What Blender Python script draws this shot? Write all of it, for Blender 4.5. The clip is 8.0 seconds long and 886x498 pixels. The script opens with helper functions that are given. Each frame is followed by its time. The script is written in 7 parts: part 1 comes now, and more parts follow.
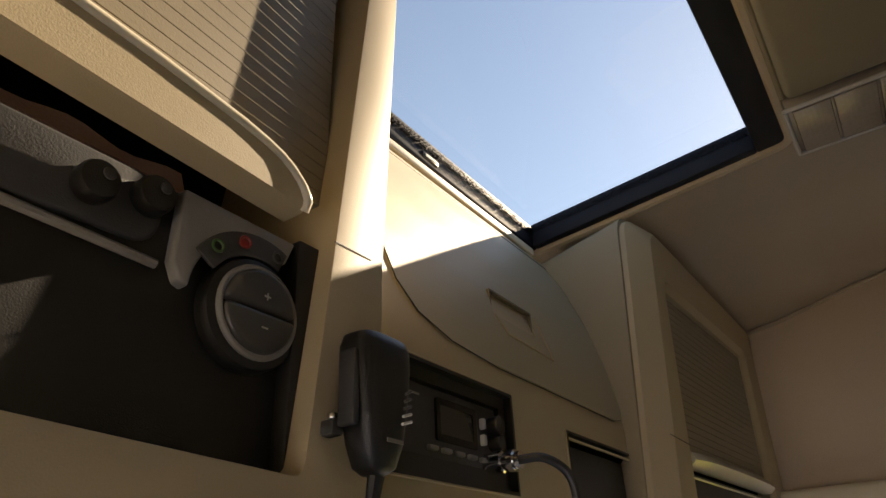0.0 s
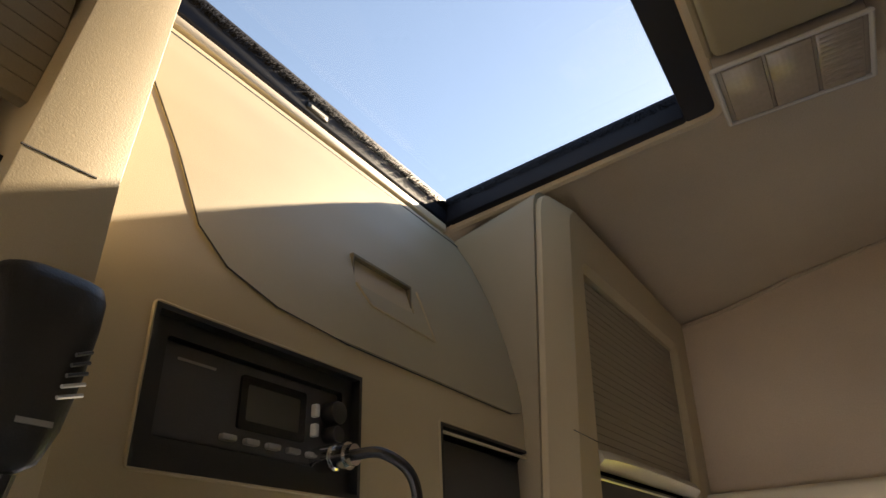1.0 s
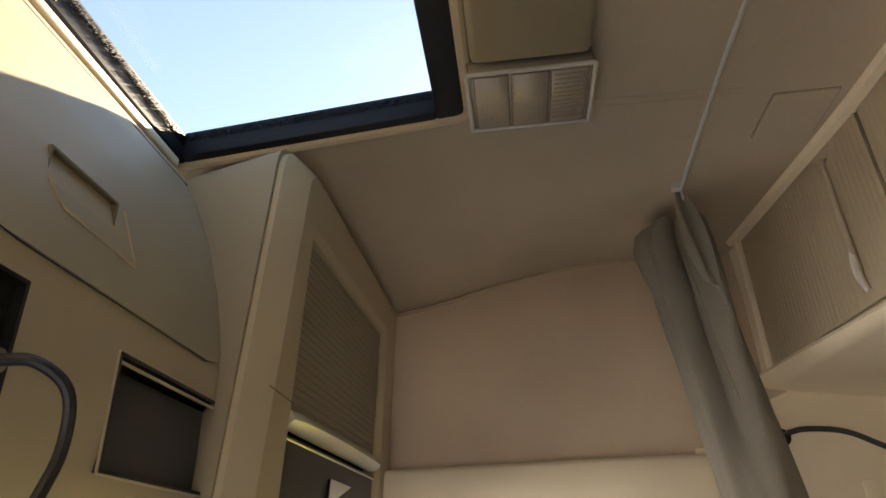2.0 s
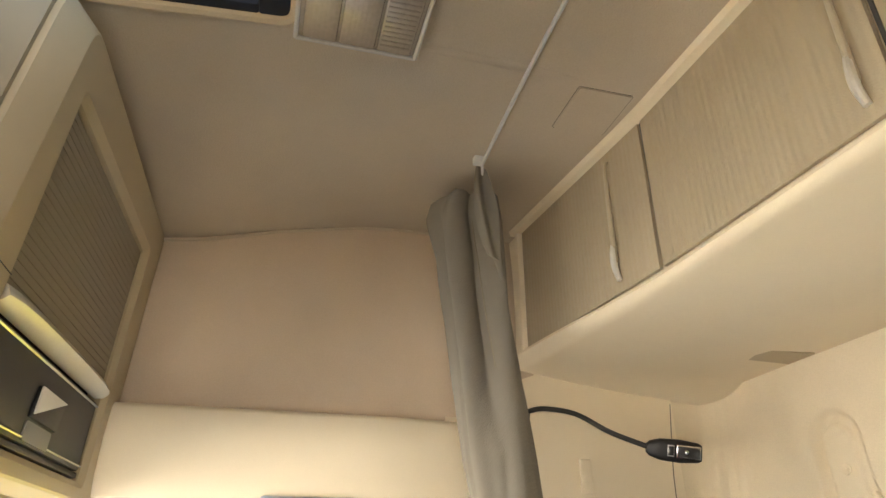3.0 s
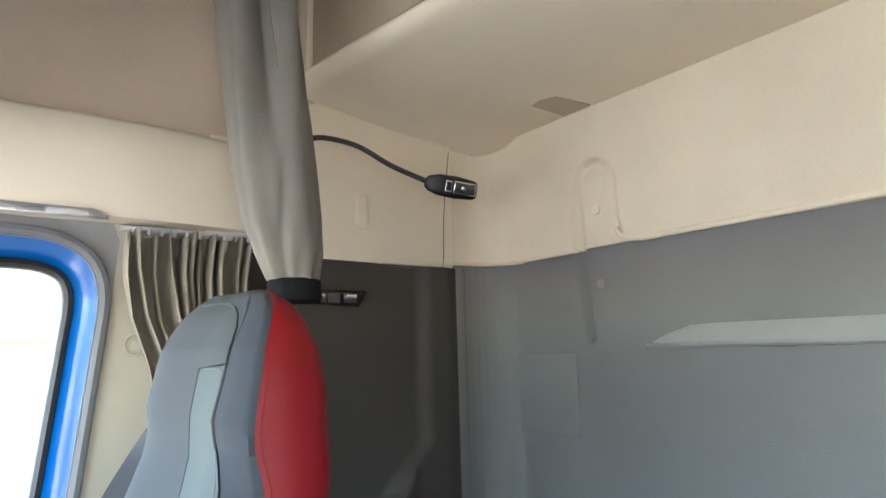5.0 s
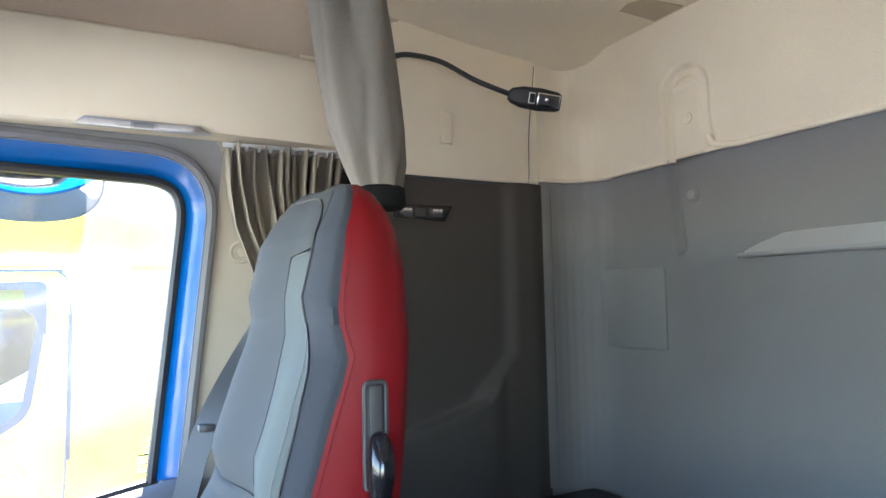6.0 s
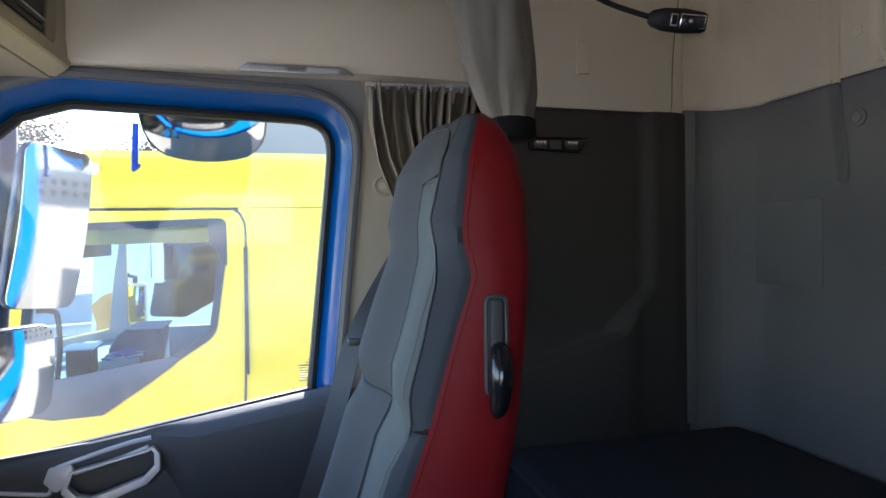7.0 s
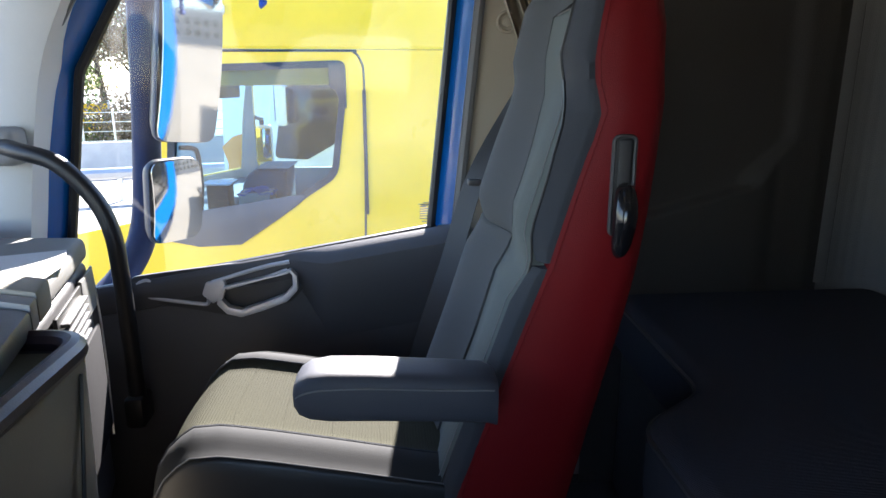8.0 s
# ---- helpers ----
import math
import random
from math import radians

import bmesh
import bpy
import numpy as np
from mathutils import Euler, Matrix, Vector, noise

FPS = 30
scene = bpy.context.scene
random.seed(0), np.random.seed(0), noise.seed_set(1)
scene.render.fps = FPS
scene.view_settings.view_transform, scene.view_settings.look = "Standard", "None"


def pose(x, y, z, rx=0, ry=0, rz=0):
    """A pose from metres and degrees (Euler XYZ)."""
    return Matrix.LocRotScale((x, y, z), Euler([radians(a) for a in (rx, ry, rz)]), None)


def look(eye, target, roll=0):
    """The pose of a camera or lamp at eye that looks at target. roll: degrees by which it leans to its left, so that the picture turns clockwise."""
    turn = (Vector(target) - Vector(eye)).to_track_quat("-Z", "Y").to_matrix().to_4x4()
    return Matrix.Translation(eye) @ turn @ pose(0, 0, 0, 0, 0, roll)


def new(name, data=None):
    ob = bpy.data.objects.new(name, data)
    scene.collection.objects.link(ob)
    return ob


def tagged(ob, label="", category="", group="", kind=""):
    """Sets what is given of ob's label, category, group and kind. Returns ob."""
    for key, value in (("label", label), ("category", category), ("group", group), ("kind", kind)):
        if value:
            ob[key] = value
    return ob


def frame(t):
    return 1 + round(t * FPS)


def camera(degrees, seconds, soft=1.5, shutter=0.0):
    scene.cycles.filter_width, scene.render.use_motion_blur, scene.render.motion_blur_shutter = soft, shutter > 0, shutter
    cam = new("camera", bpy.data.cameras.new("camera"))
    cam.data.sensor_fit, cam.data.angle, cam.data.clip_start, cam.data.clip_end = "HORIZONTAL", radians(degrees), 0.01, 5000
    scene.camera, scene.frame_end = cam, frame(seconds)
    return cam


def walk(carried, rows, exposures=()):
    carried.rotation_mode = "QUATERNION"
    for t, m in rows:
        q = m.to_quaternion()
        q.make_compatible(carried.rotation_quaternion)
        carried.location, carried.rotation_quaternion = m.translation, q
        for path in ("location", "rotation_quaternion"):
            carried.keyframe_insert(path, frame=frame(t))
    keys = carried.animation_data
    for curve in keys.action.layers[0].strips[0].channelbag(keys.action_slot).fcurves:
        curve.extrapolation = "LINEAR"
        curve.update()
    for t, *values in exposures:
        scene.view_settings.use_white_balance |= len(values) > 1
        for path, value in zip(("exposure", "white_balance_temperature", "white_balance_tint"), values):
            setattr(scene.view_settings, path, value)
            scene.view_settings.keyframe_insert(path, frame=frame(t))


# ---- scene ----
cam = camera(69.1, 8.0)
PATH = [
    (0, (-0.734, 1.246, 1.611), (0.714, 2.23, 2.578), -2.7),
    (0.2, (-0.663, 1.234, 1.611), (0.798, 2.204, 2.573), -2.6),
    (0.3, (-0.632, 1.229, 1.611), (0.834, 2.192, 2.57), -2.6),
    (0.5, (-0.615, 1.226, 1.611), (0.854, 2.186, 2.569), -2.5),
    (0.7, (-0.596, 1.224, 1.617), (0.882, 2.17, 2.574), -2.47),
    (1, (-0.549, 1.218, 1.631), (0.955, 2.126, 2.586), -2.4),
    (1.5, (-0.528, 1.22, 1.643), (1.142, 1.81, 2.571), -2.9),
    (1.7, (-0.526, 1.216, 1.624), (1.206, 1.615, 2.541), -3.2),
    (2.8, (-0.454, 1.205, 1.513), (1.3, 0.871, 2.414), -0.1),
    (2.9, (-0.435, 1.223, 1.501), (1.299, 0.804, 2.405), -0.5),
    (3, (-0.427, 1.213, 1.494), (1.299, 0.746, 2.39), -0.2),
    (3.2, (-0.397, 1.243, 1.486), (1.289, 0.565, 2.322), -0.6),
    (3.5, (-0.339, 1.248, 1.454), (1.3, 0.34, 2.151), -0.9),
    (3.7, (-0.309, 1.232, 1.436), (1.317, 0.22, 2.009), -1.04),
    (4, (-0.277, 1.215, 1.417), (1.313, 0.087, 1.863), -1.2),
    (4.5, (-0.247, 1.192, 1.399), (1.332, 0.025, 1.778), -1.3),
    (4.7, (-0.234, 1.188, 1.39), (1.337, 0.003, 1.745), -1.3),
    (5.8, (-0.254, 1.173, 1.305), (1.465, 0.163, 1.463), -1.3),
    (6, (-0.266, 1.17, 1.3), (1.499, 0.238, 1.439), -1.2),
    (6.2, (-0.269, 1.166, 1.295), (1.529, 0.297, 1.402), -1.14),
    (6.5, (-0.276, 1.159, 1.284), (1.587, 0.433, 1.326), -1.0),
    (6.8, (-0.304, 1.157, 1.277), (1.618, 0.603, 1.274), -0.86),
    (7, (-0.316, 1.156, 1.274), (1.619, 0.651, 1.243), -0.8),
    (7.5, (-0.335, 1.168, 1.27), (1.603, 0.78, 0.964), -0.4),
    (7.8, (-0.33, 1.172, 1.264), (1.6, 0.873, 0.829), -0.18),
    (8, (-0.325, 1.175, 1.259), (1.609, 1.016, 0.773), 0.0),
]
EXPOSURES = [(0, 4.25, 7650, 18), (0.5, 4.5, 7600, 18), (1.0, 4.6, 7500, 18), (1.5, 4.6, 7350, 18), (2.8, 5.9, 7700, 12), (3.2, 6.0, 7600, 12), (3.5, 6.0, 7300, 12), (4.0, 5.85, 6700, 12), (4.5, 5.8, 6150, 12),
             (6.0, 5.6, 5800, 13), (6.5, 4.75, 5600, 14), (7.0, 4.05, 5700, 16), (8.0, 3.75, 6100, 16)]
walk(cam, [(t, look(eye, target, roll)) for t, eye, target, roll in PATH], EXPOSURES)

# ---- world and sun ----
world = bpy.data.worlds.new("sky")
scene.world = world
world.use_nodes = True
wn = world.node_tree.nodes
sky = wn.new("ShaderNodeTexSky")
sky.sky_type, sky.sun_disc = "NISHITA", False
SUN = Vector((1.0, -0.17, 0.66)).normalized()
sky.dust_density, sky.ozone_density = 0.1, 1.5
sky.sun_elevation = math.asin(SUN.z)
sky.sun_rotation = math.atan2(SUN.x, SUN.y)
world.node_tree.links.new(sky.outputs[0], wn["Background"].inputs[0])
wn["Background"].inputs[1].default_value = 0.060
sun = new("sun", bpy.data.lights.new("sun", "SUN"))
sun.data.energy, sun.data.angle, sun.data.color = 3.4, radians(0.5), (1.0, 0.93, 0.82)
sun.matrix_world = look(SUN * 30, (0, 0, 0))


# ---- materials ----
def mat(name, col, rough=0.6, var=0.12, grain=350.0, bump=0.12, metal=0.0, ribs=None, coat=0.0, blot=4.0, spec=0.5, dist=0.002):
    m = bpy.data.materials.new(name)
    m.use_nodes = True
    n, l = m.node_tree.nodes, m.node_tree.links
    p = n["Principled BSDF"]
    tc = n.new("ShaderNodeTexCoord")
    big, fine = n.new("ShaderNodeTexNoise"), n.new("ShaderNodeTexNoise")
    big.inputs["Scale"].default_value, fine.inputs["Scale"].default_value = blot, grain
    big.inputs["Detail"].default_value, fine.inputs["Detail"].default_value = 5, 2
    for tex in (big, fine):
        l.new(tc.outputs["Object"], tex.inputs["Vector"])
    add = n.new("ShaderNodeMath")
    add.operation = "MULTIPLY_ADD"
    l.new(fine.outputs["Fac"], add.inputs[0])
    add.inputs[1].default_value = 0.5
    l.new(big.outputs["Fac"], add.inputs[2])
    ramp = n.new("ShaderNodeMapRange")
    ramp.inputs["From Min"].default_value, ramp.inputs["From Max"].default_value = 0.45, 1.05
    ramp.inputs["To Min"].default_value, ramp.inputs["To Max"].default_value = 1 - var, 1 + var
    l.new(add.outputs[0], ramp.inputs["Value"])
    mul = n.new("ShaderNodeVectorMath")
    mul.operation = "SCALE"
    mul.inputs[0].default_value = col
    l.new(ramp.outputs[0], mul.inputs["Scale"])
    l.new(mul.outputs[0], p.inputs["Base Color"])
    rr = n.new("ShaderNodeMapRange")
    rr.inputs["To Min"].default_value, rr.inputs["To Max"].default_value = max(0.02, rough - 0.1), min(1, rough + 0.1)
    l.new(big.outputs["Fac"], rr.inputs["Value"])
    l.new(rr.outputs[0], p.inputs["Roughness"])
    p.inputs["Metallic"].default_value, p.inputs["Coat Weight"].default_value = metal, coat
    p.inputs["Specular IOR Level"].default_value = spec
    height = fine.outputs["Fac"]
    if ribs:
        w = n.new("ShaderNodeTexWave")
        w.bands_direction, w.inputs["Scale"].default_value = ribs[0], ribs[1]
        w.inputs["Distortion"].default_value = 0.3
        l.new(tc.outputs["Object"], w.inputs["Vector"])
        mx = n.new("ShaderNodeMath")
        mx.operation = "MULTIPLY_ADD"
        l.new(w.outputs["Fac"], mx.inputs[0])
        mx.inputs[1].default_value = ribs[2]
        l.new(height, mx.inputs[2])
        height = mx.outputs[0]
    b = n.new("ShaderNodeBump")
    b.inputs["Strength"].default_value, b.inputs["Distance"].default_value = bump, dist
    l.new(height, b.inputs["Height"])
    l.new(b.outputs[0], p.inputs["Normal"])
    return m


def glass(name, tint=(1, 1, 1)):
    m = bpy.data.materials.new(name)
    m.use_nodes = True
    n, l = m.node_tree.nodes, m.node_tree.links
    n.remove(n["Principled BSDF"])
    tr, gl, lw, mx = n.new("ShaderNodeBsdfTransparent"), n.new("ShaderNodeBsdfGlossy"), n.new("ShaderNodeLayerWeight"), n.new("ShaderNodeMixShader")
    fr, sc = n.new("ShaderNodeMath"), n.new("ShaderNodeMath")
    fr.operation, sc.operation = "POWER", "MULTIPLY_ADD"
    tr.inputs[0].default_value = (*tint, 1)
    gl.inputs["Roughness"].default_value = 0.01
    fr.inputs[1].default_value, sc.inputs[1].default_value, sc.inputs[2].default_value = 4.0, 0.35, 0.010
    l.new(lw.outputs["Facing"], fr.inputs[0])
    l.new(fr.outputs[0], sc.inputs[0])
    l.new(sc.outputs[0], mx.inputs[0])
    l.new(tr.outputs[0], mx.inputs[1])
    l.new(gl.outputs[0], mx.inputs[2])
    l.new(mx.outputs[0], n["Material Output"].inputs[0])
    return m


def dusty(name, amount):
    """Window glass with a thin uneven film of dust that scatters the light falling on it."""
    m = glass(name)
    n, l = m.node_tree.nodes, m.node_tree.links
    out = n["Material Output"]
    clean = out.inputs[0].links[0].from_socket
    tc, film, fm = n.new("ShaderNodeTexCoord"), n.new("ShaderNodeTexNoise"), n.new("ShaderNodeMapRange")
    film.inputs["Scale"].default_value = 5.0
    l.new(tc.outputs["Object"], film.inputs["Vector"])
    fm.inputs["From Min"].default_value, fm.inputs["From Max"].default_value = 0.3, 0.7
    fm.inputs["To Min"].default_value, fm.inputs["To Max"].default_value = amount * 0.6, amount * 1.4
    l.new(film.outputs["Fac"], fm.inputs["Value"])
    tl, mx = n.new("ShaderNodeBsdfTranslucent"), n.new("ShaderNodeMixShader")
    tl.inputs[0].default_value = (0.9, 0.9, 0.88, 1)
    l.new(fm.outputs[0], mx.inputs[0])
    l.new(clean, mx.inputs[1])
    l.new(tl.outputs[0], mx.inputs[2])
    l.new(mx.outputs[0], out.inputs[0])
    return m


def plain(name, col, rough=0.4, metal=0.0, spec=0.5, coat=0.0):
    return mat(name, col, rough, 0.06, 200.0, 0.03, metal, None, coat, 6.0, spec)


CREAM = mat("cream_moulding", (0.78, 0.68, 0.51), 0.55, 0.06, 500, 0.10)
CREAMFAB = mat("cream_fabric", (0.74, 0.645, 0.485), 0.9, 0.11, 420, 0.4, blot=2.5)
TAUPE = mat("taupe_headliner", (0.49, 0.41, 0.305), 0.92, 0.10, 350, 0.45)
TAUPEWALL = mat("taupe_wall_fabric", (0.56, 0.446, 0.330), 0.92, 0.10, 350, 0.45, ribs=("Z", 220, 0.3))
PILLAR = mat("pillar_plastic", (0.36, 0.318, 0.245), 0.55, 0.07, 500, 0.12)
CONSOLE = mat("console_plastic", (0.47, 0.385, 0.25), 0.5, 0.06, 900, 0.10)
COVER = mat("cover_plastic", (0.40, 0.342, 0.225), 0.48, 0.07, 900, 0.12)
GREYWALL = mat("grey_wall_fabric", (0.195, 0.192, 0.185), 0.88, 0.14, 420, 0.4, blot=2.5)
GREYTRIM = mat("grey_trim", (0.25, 0.245, 0.235), 0.5, 0.07, 800, 0.15)
DOORFAB = mat("locker_door_laminate", (0.40, 0.335, 0.235), 0.6, 0.07, 500, 0.5, ribs=("X", 22, 1.1))
SHUTTER = mat("shutter_slat", (0.25, 0.212, 0.15), 0.5, 0.08, 500, 0.12)
CURTAIN = mat("curtain_cloth", (0.205, 0.186, 0.152), 0.95, 0.10, 1100, 0.4, blot=9, ribs=("DIAGONAL", 60, 0.3))
SERVICE = mat("service_cover_plastic", (0.205, 0.205, 0.195), 0.62, 0.08, 700, 0.15)
PLEAT = mat("window_curtain_cloth", (0.235, 0.205, 0.152), 0.95, 0.12, 600, 0.3)
BLACK = mat("black_plastic", (0.012, 0.012, 0.013), 0.42, 0.25, 900, 0.12)
GLOSSBLACK = plain("gloss_black", (0.008, 0.008, 0.01), 0.12)
DARKGREY = mat("dark_grey_plastic", (0.05, 0.05, 0.052), 0.5, 0.15, 900, 0.15)
RUBBER = mat("grey_rubber_seal", (0.13, 0.13, 0.13), 0.6, 0.12, 600, 0.1)
BLUE = mat("blue_paint", (0.003, 0.074, 0.265), 0.20, 0.05, 60, 0.01, spec=0.35)
SKIN = mat("blue_cab_skin", (0.005, 0.10, 0.36), 0.5, 0.05, 60, 0.01, spec=0.0)
YELLOW = mat("yellow_paint", (0.90, 0.53, 0.014), 0.3, 0.05, 60, 0.01, coat=0.15, spec=0.3)
SEATGREY = mat("seat_grey_cloth", (0.054, 0.059, 0.063), 0.9, 0.14, 900, 0.35)
SEATDARK = mat("seat_bolster_cloth", (0.033, 0.037, 0.045), 0.9, 0.14, 900, 0.35)
STRIPE = mat("seat_stripe_cloth", (0.084, 0.099, 0.095), 0.85, 0.12, 700, 0.3, ribs=("Z", 200, 0.5))
CUSHFAB = mat("seat_cushion_cloth", (0.042, 0.0415, 0.030), 0.9, 0.16, 600, 0.5, ribs=("Y", 70, 0.3), spec=0.05)
RED = mat("seat_red_leatherette", (0.165, 0.0065, 0.009), 0.48, 0.10, 700, 0.2, spec=0.2)
CUSHSIDE = mat("cushion_leatherette", (0.033, 0.034, 0.035), 0.80, 0.06, 700, 0.15, spec=0.08)
DIALKEY = plain("dial_key_plastic", (0.055, 0.054, 0.052), 0.28, 0.0, 0.6)
DARKGLASS = plain("dark_lamp_glass", (0.05, 0.05, 0.05), 0.08)
HANDLE = plain("cream_handle", (0.68, 0.62, 0.50), 0.20)
ARMREST = mat("armrest_leatherette", (0.052, 0.056, 0.070), 0.58, 0.08, 700, 0.15, spec=0.35)
# far darker than the rear lining: the side wall's shade is in this colour
SIDESHADE = mat("shaded_side_fabric", (0.048, 0.042, 0.036), 0.6, 0.14, 300, 0.3, ribs=("Z", 200, 0.3))
WHITE = mat("white_paint", (0.75, 0.76, 0.77), 0.25, 0.05, 60, 0.01, coat=0.5)
STITCH = plain("stitching", (0.16, 0.16, 0.16), 0.8)
CHROME = plain("chrome", (0.75, 0.75, 0.76), 0.14, 1.0)
SATIN = plain("satin_handle_metal", (0.66, 0.66, 0.68), 0.34, 0.25)
SILVER = plain("satin_silver", (0.60, 0.60, 0.60), 0.32, 0.8)
LENS = plain("lamp_lens", (0.55, 0.53, 0.50), 0.18, 0.0)
MIRROR = plain("mirror_glass", (0.37, 0.36, 0.315), 0.01, 1.0)
ASPHALT = mat("yard_paving", (0.235, 0.228, 0.212), 0.9, 0.18, 40, 0.5, blot=0.5, dist=0.01)
MATTRESS = mat("mattress_cloth", (0.030, 0.032, 0.045), 0.95, 0.2, 500, 0.6, ribs=("X", 110, 1.0))
CARPET = mat("floor_carpet", (0.05, 0.05, 0.052), 0.95, 0.3, 500, 0.6)
PAPER = plain("white_label", (0.78, 0.77, 0.72), 0.6)
LIGHTGREY = mat("light_grey_trim", (0.56, 0.56, 0.54), 0.55, 0.06, 700, 0.15)
GLASS = glass("window_glass")
DUSTY = dusty("dusty_door_glass", 0.007)
LEAF = mat("leaf", (0.12, 0.17, 0.03), 0.7, 0.4, 5, 0.1)
BARK = mat("bark", (0.09, 0.07, 0.05), 0.9, 0.3, 30, 0.5)
GRASS = mat("grass", (0.09, 0.16, 0.025), 0.9, 0.3, 30, 0.5, blot=0.8)
CONCRETE = mat("concrete", (0.38, 0.37, 0.35), 0.9, 0.12, 50, 0.3)
PALE = mat("pale_grey_plastic", (0.24, 0.24, 0.237), 0.5, 0.08, 600, 0.15)
STEEL = plain("galvanised_steel", (0.45, 0.46, 0.47), 0.4, 0.8)


# ---- mesh helpers ----
def finish(bm, name, material, smooth=34):
    bmesh.ops.recalc_face_normals(bm, faces=bm.faces)
    me = bpy.data.meshes.new(name)
    bm.to_mesh(me)
    bm.free()
    me.materials.append(material)
    if smooth:
        me.polygons.foreach_set("use_smooth", [True] * len(me.polygons))
        me.set_sharp_from_angle(angle=radians(smooth))
    return me


def part(name, bm, material, parent, label="", smooth=34):
    ob = new(name, finish(bm, name, material, smooth))
    ob.parent = parent
    return tagged(ob, label)


def solid(name, bm, material, label, category="", group="", kind="", smooth=34):
    return tagged(new(name, finish(bm, name, material, smooth)), label, category, group, kind)


def thing(name, label, category="", group="", kind=""):
    return tagged(new(name), label, category, group, kind)


def bevelled(bm, width, seg=2, angle=30):
    if width > 0:
        bm.normal_update()
        edges = [e for e in bm.edges if len(e.link_faces) == 2 and e.calc_face_angle(0) > radians(angle)]
        bmesh.ops.bevel(bm, geom=edges, offset=width, segments=seg, affect="EDGES", profile=0.5, clamp_overlap=True)
    return bm


def box(x0, x1, y0, y1, z0, z1, bev=0.0, seg=2):
    bm = bmesh.new()
    bmesh.ops.create_cube(bm, size=1.0)
    for v in bm.verts:
        v.co = ((x0 + x1) / 2 + v.co.x * (x1 - x0), (y0 + y1) / 2 + v.co.y * (y1 - y0), (z0 + z1) / 2 + v.co.z * (z1 - z0))
    return bevelled(bm, bev, seg)


def put(axis, a, u, v):
    return {"x": (a, u, v), "y": (u, a, v), "z": (u, v, a)}[axis]


def prism(poly, axis, a0, a1, bev=0.0, seg=2, angle=30):
    bm = bmesh.new()
    lo = [bm.verts.new(put(axis, a0, *p)) for p in poly]
    hi = [bm.verts.new(put(axis, a1, *p)) for p in poly]
    k = len(poly)
    bm.faces.new(lo)
    bm.faces.new(hi)
    for i in range(k):
        bm.faces.new((lo[i], lo[(i + 1) % k], hi[(i + 1) % k], hi[i]))
    bmesh.ops.recalc_face_normals(bm, faces=bm.faces)
    return bevelled(bm, bev, seg, angle)


def plate(outer, holes, axis, a0, a1):
    """A flat plate with openings."""
    bm = bmesh.new()
    edges = []
    for poly in (outer, *holes):
        vs = [bm.verts.new(put(axis, a0, *p)) for p in poly]
        edges += [bm.edges.new((vs[i], vs[(i + 1) % len(vs)])) for i in range(len(vs))]
    bmesh.ops.triangle_fill(bm, edges=edges, use_beauty=True)
    out = bmesh.ops.extrude_face_region(bm, geom=list(bm.faces))
    for v in [g for g in out["geom"] if isinstance(g, bmesh.types.BMVert)]:
        c = list(v.co)
        c["xyz".index(axis)] = a1
        v.co = c
    return bm


def ring(p0, p1, axis, a0, a1):
    """A frame between two loops of equal length, from depth a0 (at p0) to a1 (at p1)."""
    bm = bmesh.new()
    k = len(p0)
    t = 0.006
    loops = [[bm.verts.new(put(axis, a, *p)) for p in poly] for poly, a in ((p0, a0), (p1, a1), (p1, a1 + t), (p0, a0 + t))]
    for j in range(4):
        A, B = loops[j], loops[(j + 1) % 4]
        for i in range(k):
            bm.faces.new((A[i], A[(i + 1) % k], B[(i + 1) % k], B[i]))
    return bm


def rounded(poly, radius, n=6):
    """A polygon with rounded corners; radius: one number or one per corner."""
    out = []
    k = len(poly)
    for i, p in enumerate(poly):
        r = radius[i] if isinstance(radius, (list, tuple)) else radius
        a, b, c = Vector(poly[i - 1]), Vector(p), Vector(poly[(i + 1) % k])
        if r <= 0:
            out.append(tuple(b))
            continue
        d0, d1 = (a - b).normalized(), (c - b).normalized()
        half = d0.angle(d1) / 2
        cut = min(r / math.tan(half), (a - b).length * 0.49, (c - b).length * 0.49)
        s, e = b + d0 * cut, b + d1 * cut
        for j in range(n + 1):
            f = j / n
            out.append(tuple(s * (1 - f) ** 2 + b * 2 * f * (1 - f) + e * f ** 2))
    return out


def rrect(u0, u1, v0, v1, r, n=5):
    return rounded([(u0, v0), (u1, v0), (u1, v1), (u0, v1)], r, n)


def offset(poly, d):
    """Moves a loop outwards by d."""
    k = len(poly)
    area = sum(poly[i - 1][0] * poly[i][1] - poly[i][0] * poly[i - 1][1] for i in range(k))
    out = []
    for i in range(k):
        t = Vector(poly[(i + 1) % k]) - Vector(poly[i - 1])
        nrm = Vector((t.y, -t.x)).normalized() * (1 if area > 0 else -1)
        out.append(tuple(Vector(poly[i]) + nrm * d))
    return out


def spline(pts, n=8):
    """Points along a smooth curve through pts."""
    P = [Vector(p) for p in pts]
    P = [P[0] * 2 - P[1]] + P + [P[-1] * 2 - P[-2]]
    out = []
    for i in range(1, len(P) - 2):
        for j in range(n):
            f = j / n
            a, b, c, d = P[i - 1:i + 3]
            out.append(0.5 * ((2 * b) + (c - a) * f + (2 * a - 5 * b + 4 * c - d) * f * f + (3 * b - a - 3 * c + d) * f ** 3))
    return out + [P[-2]]


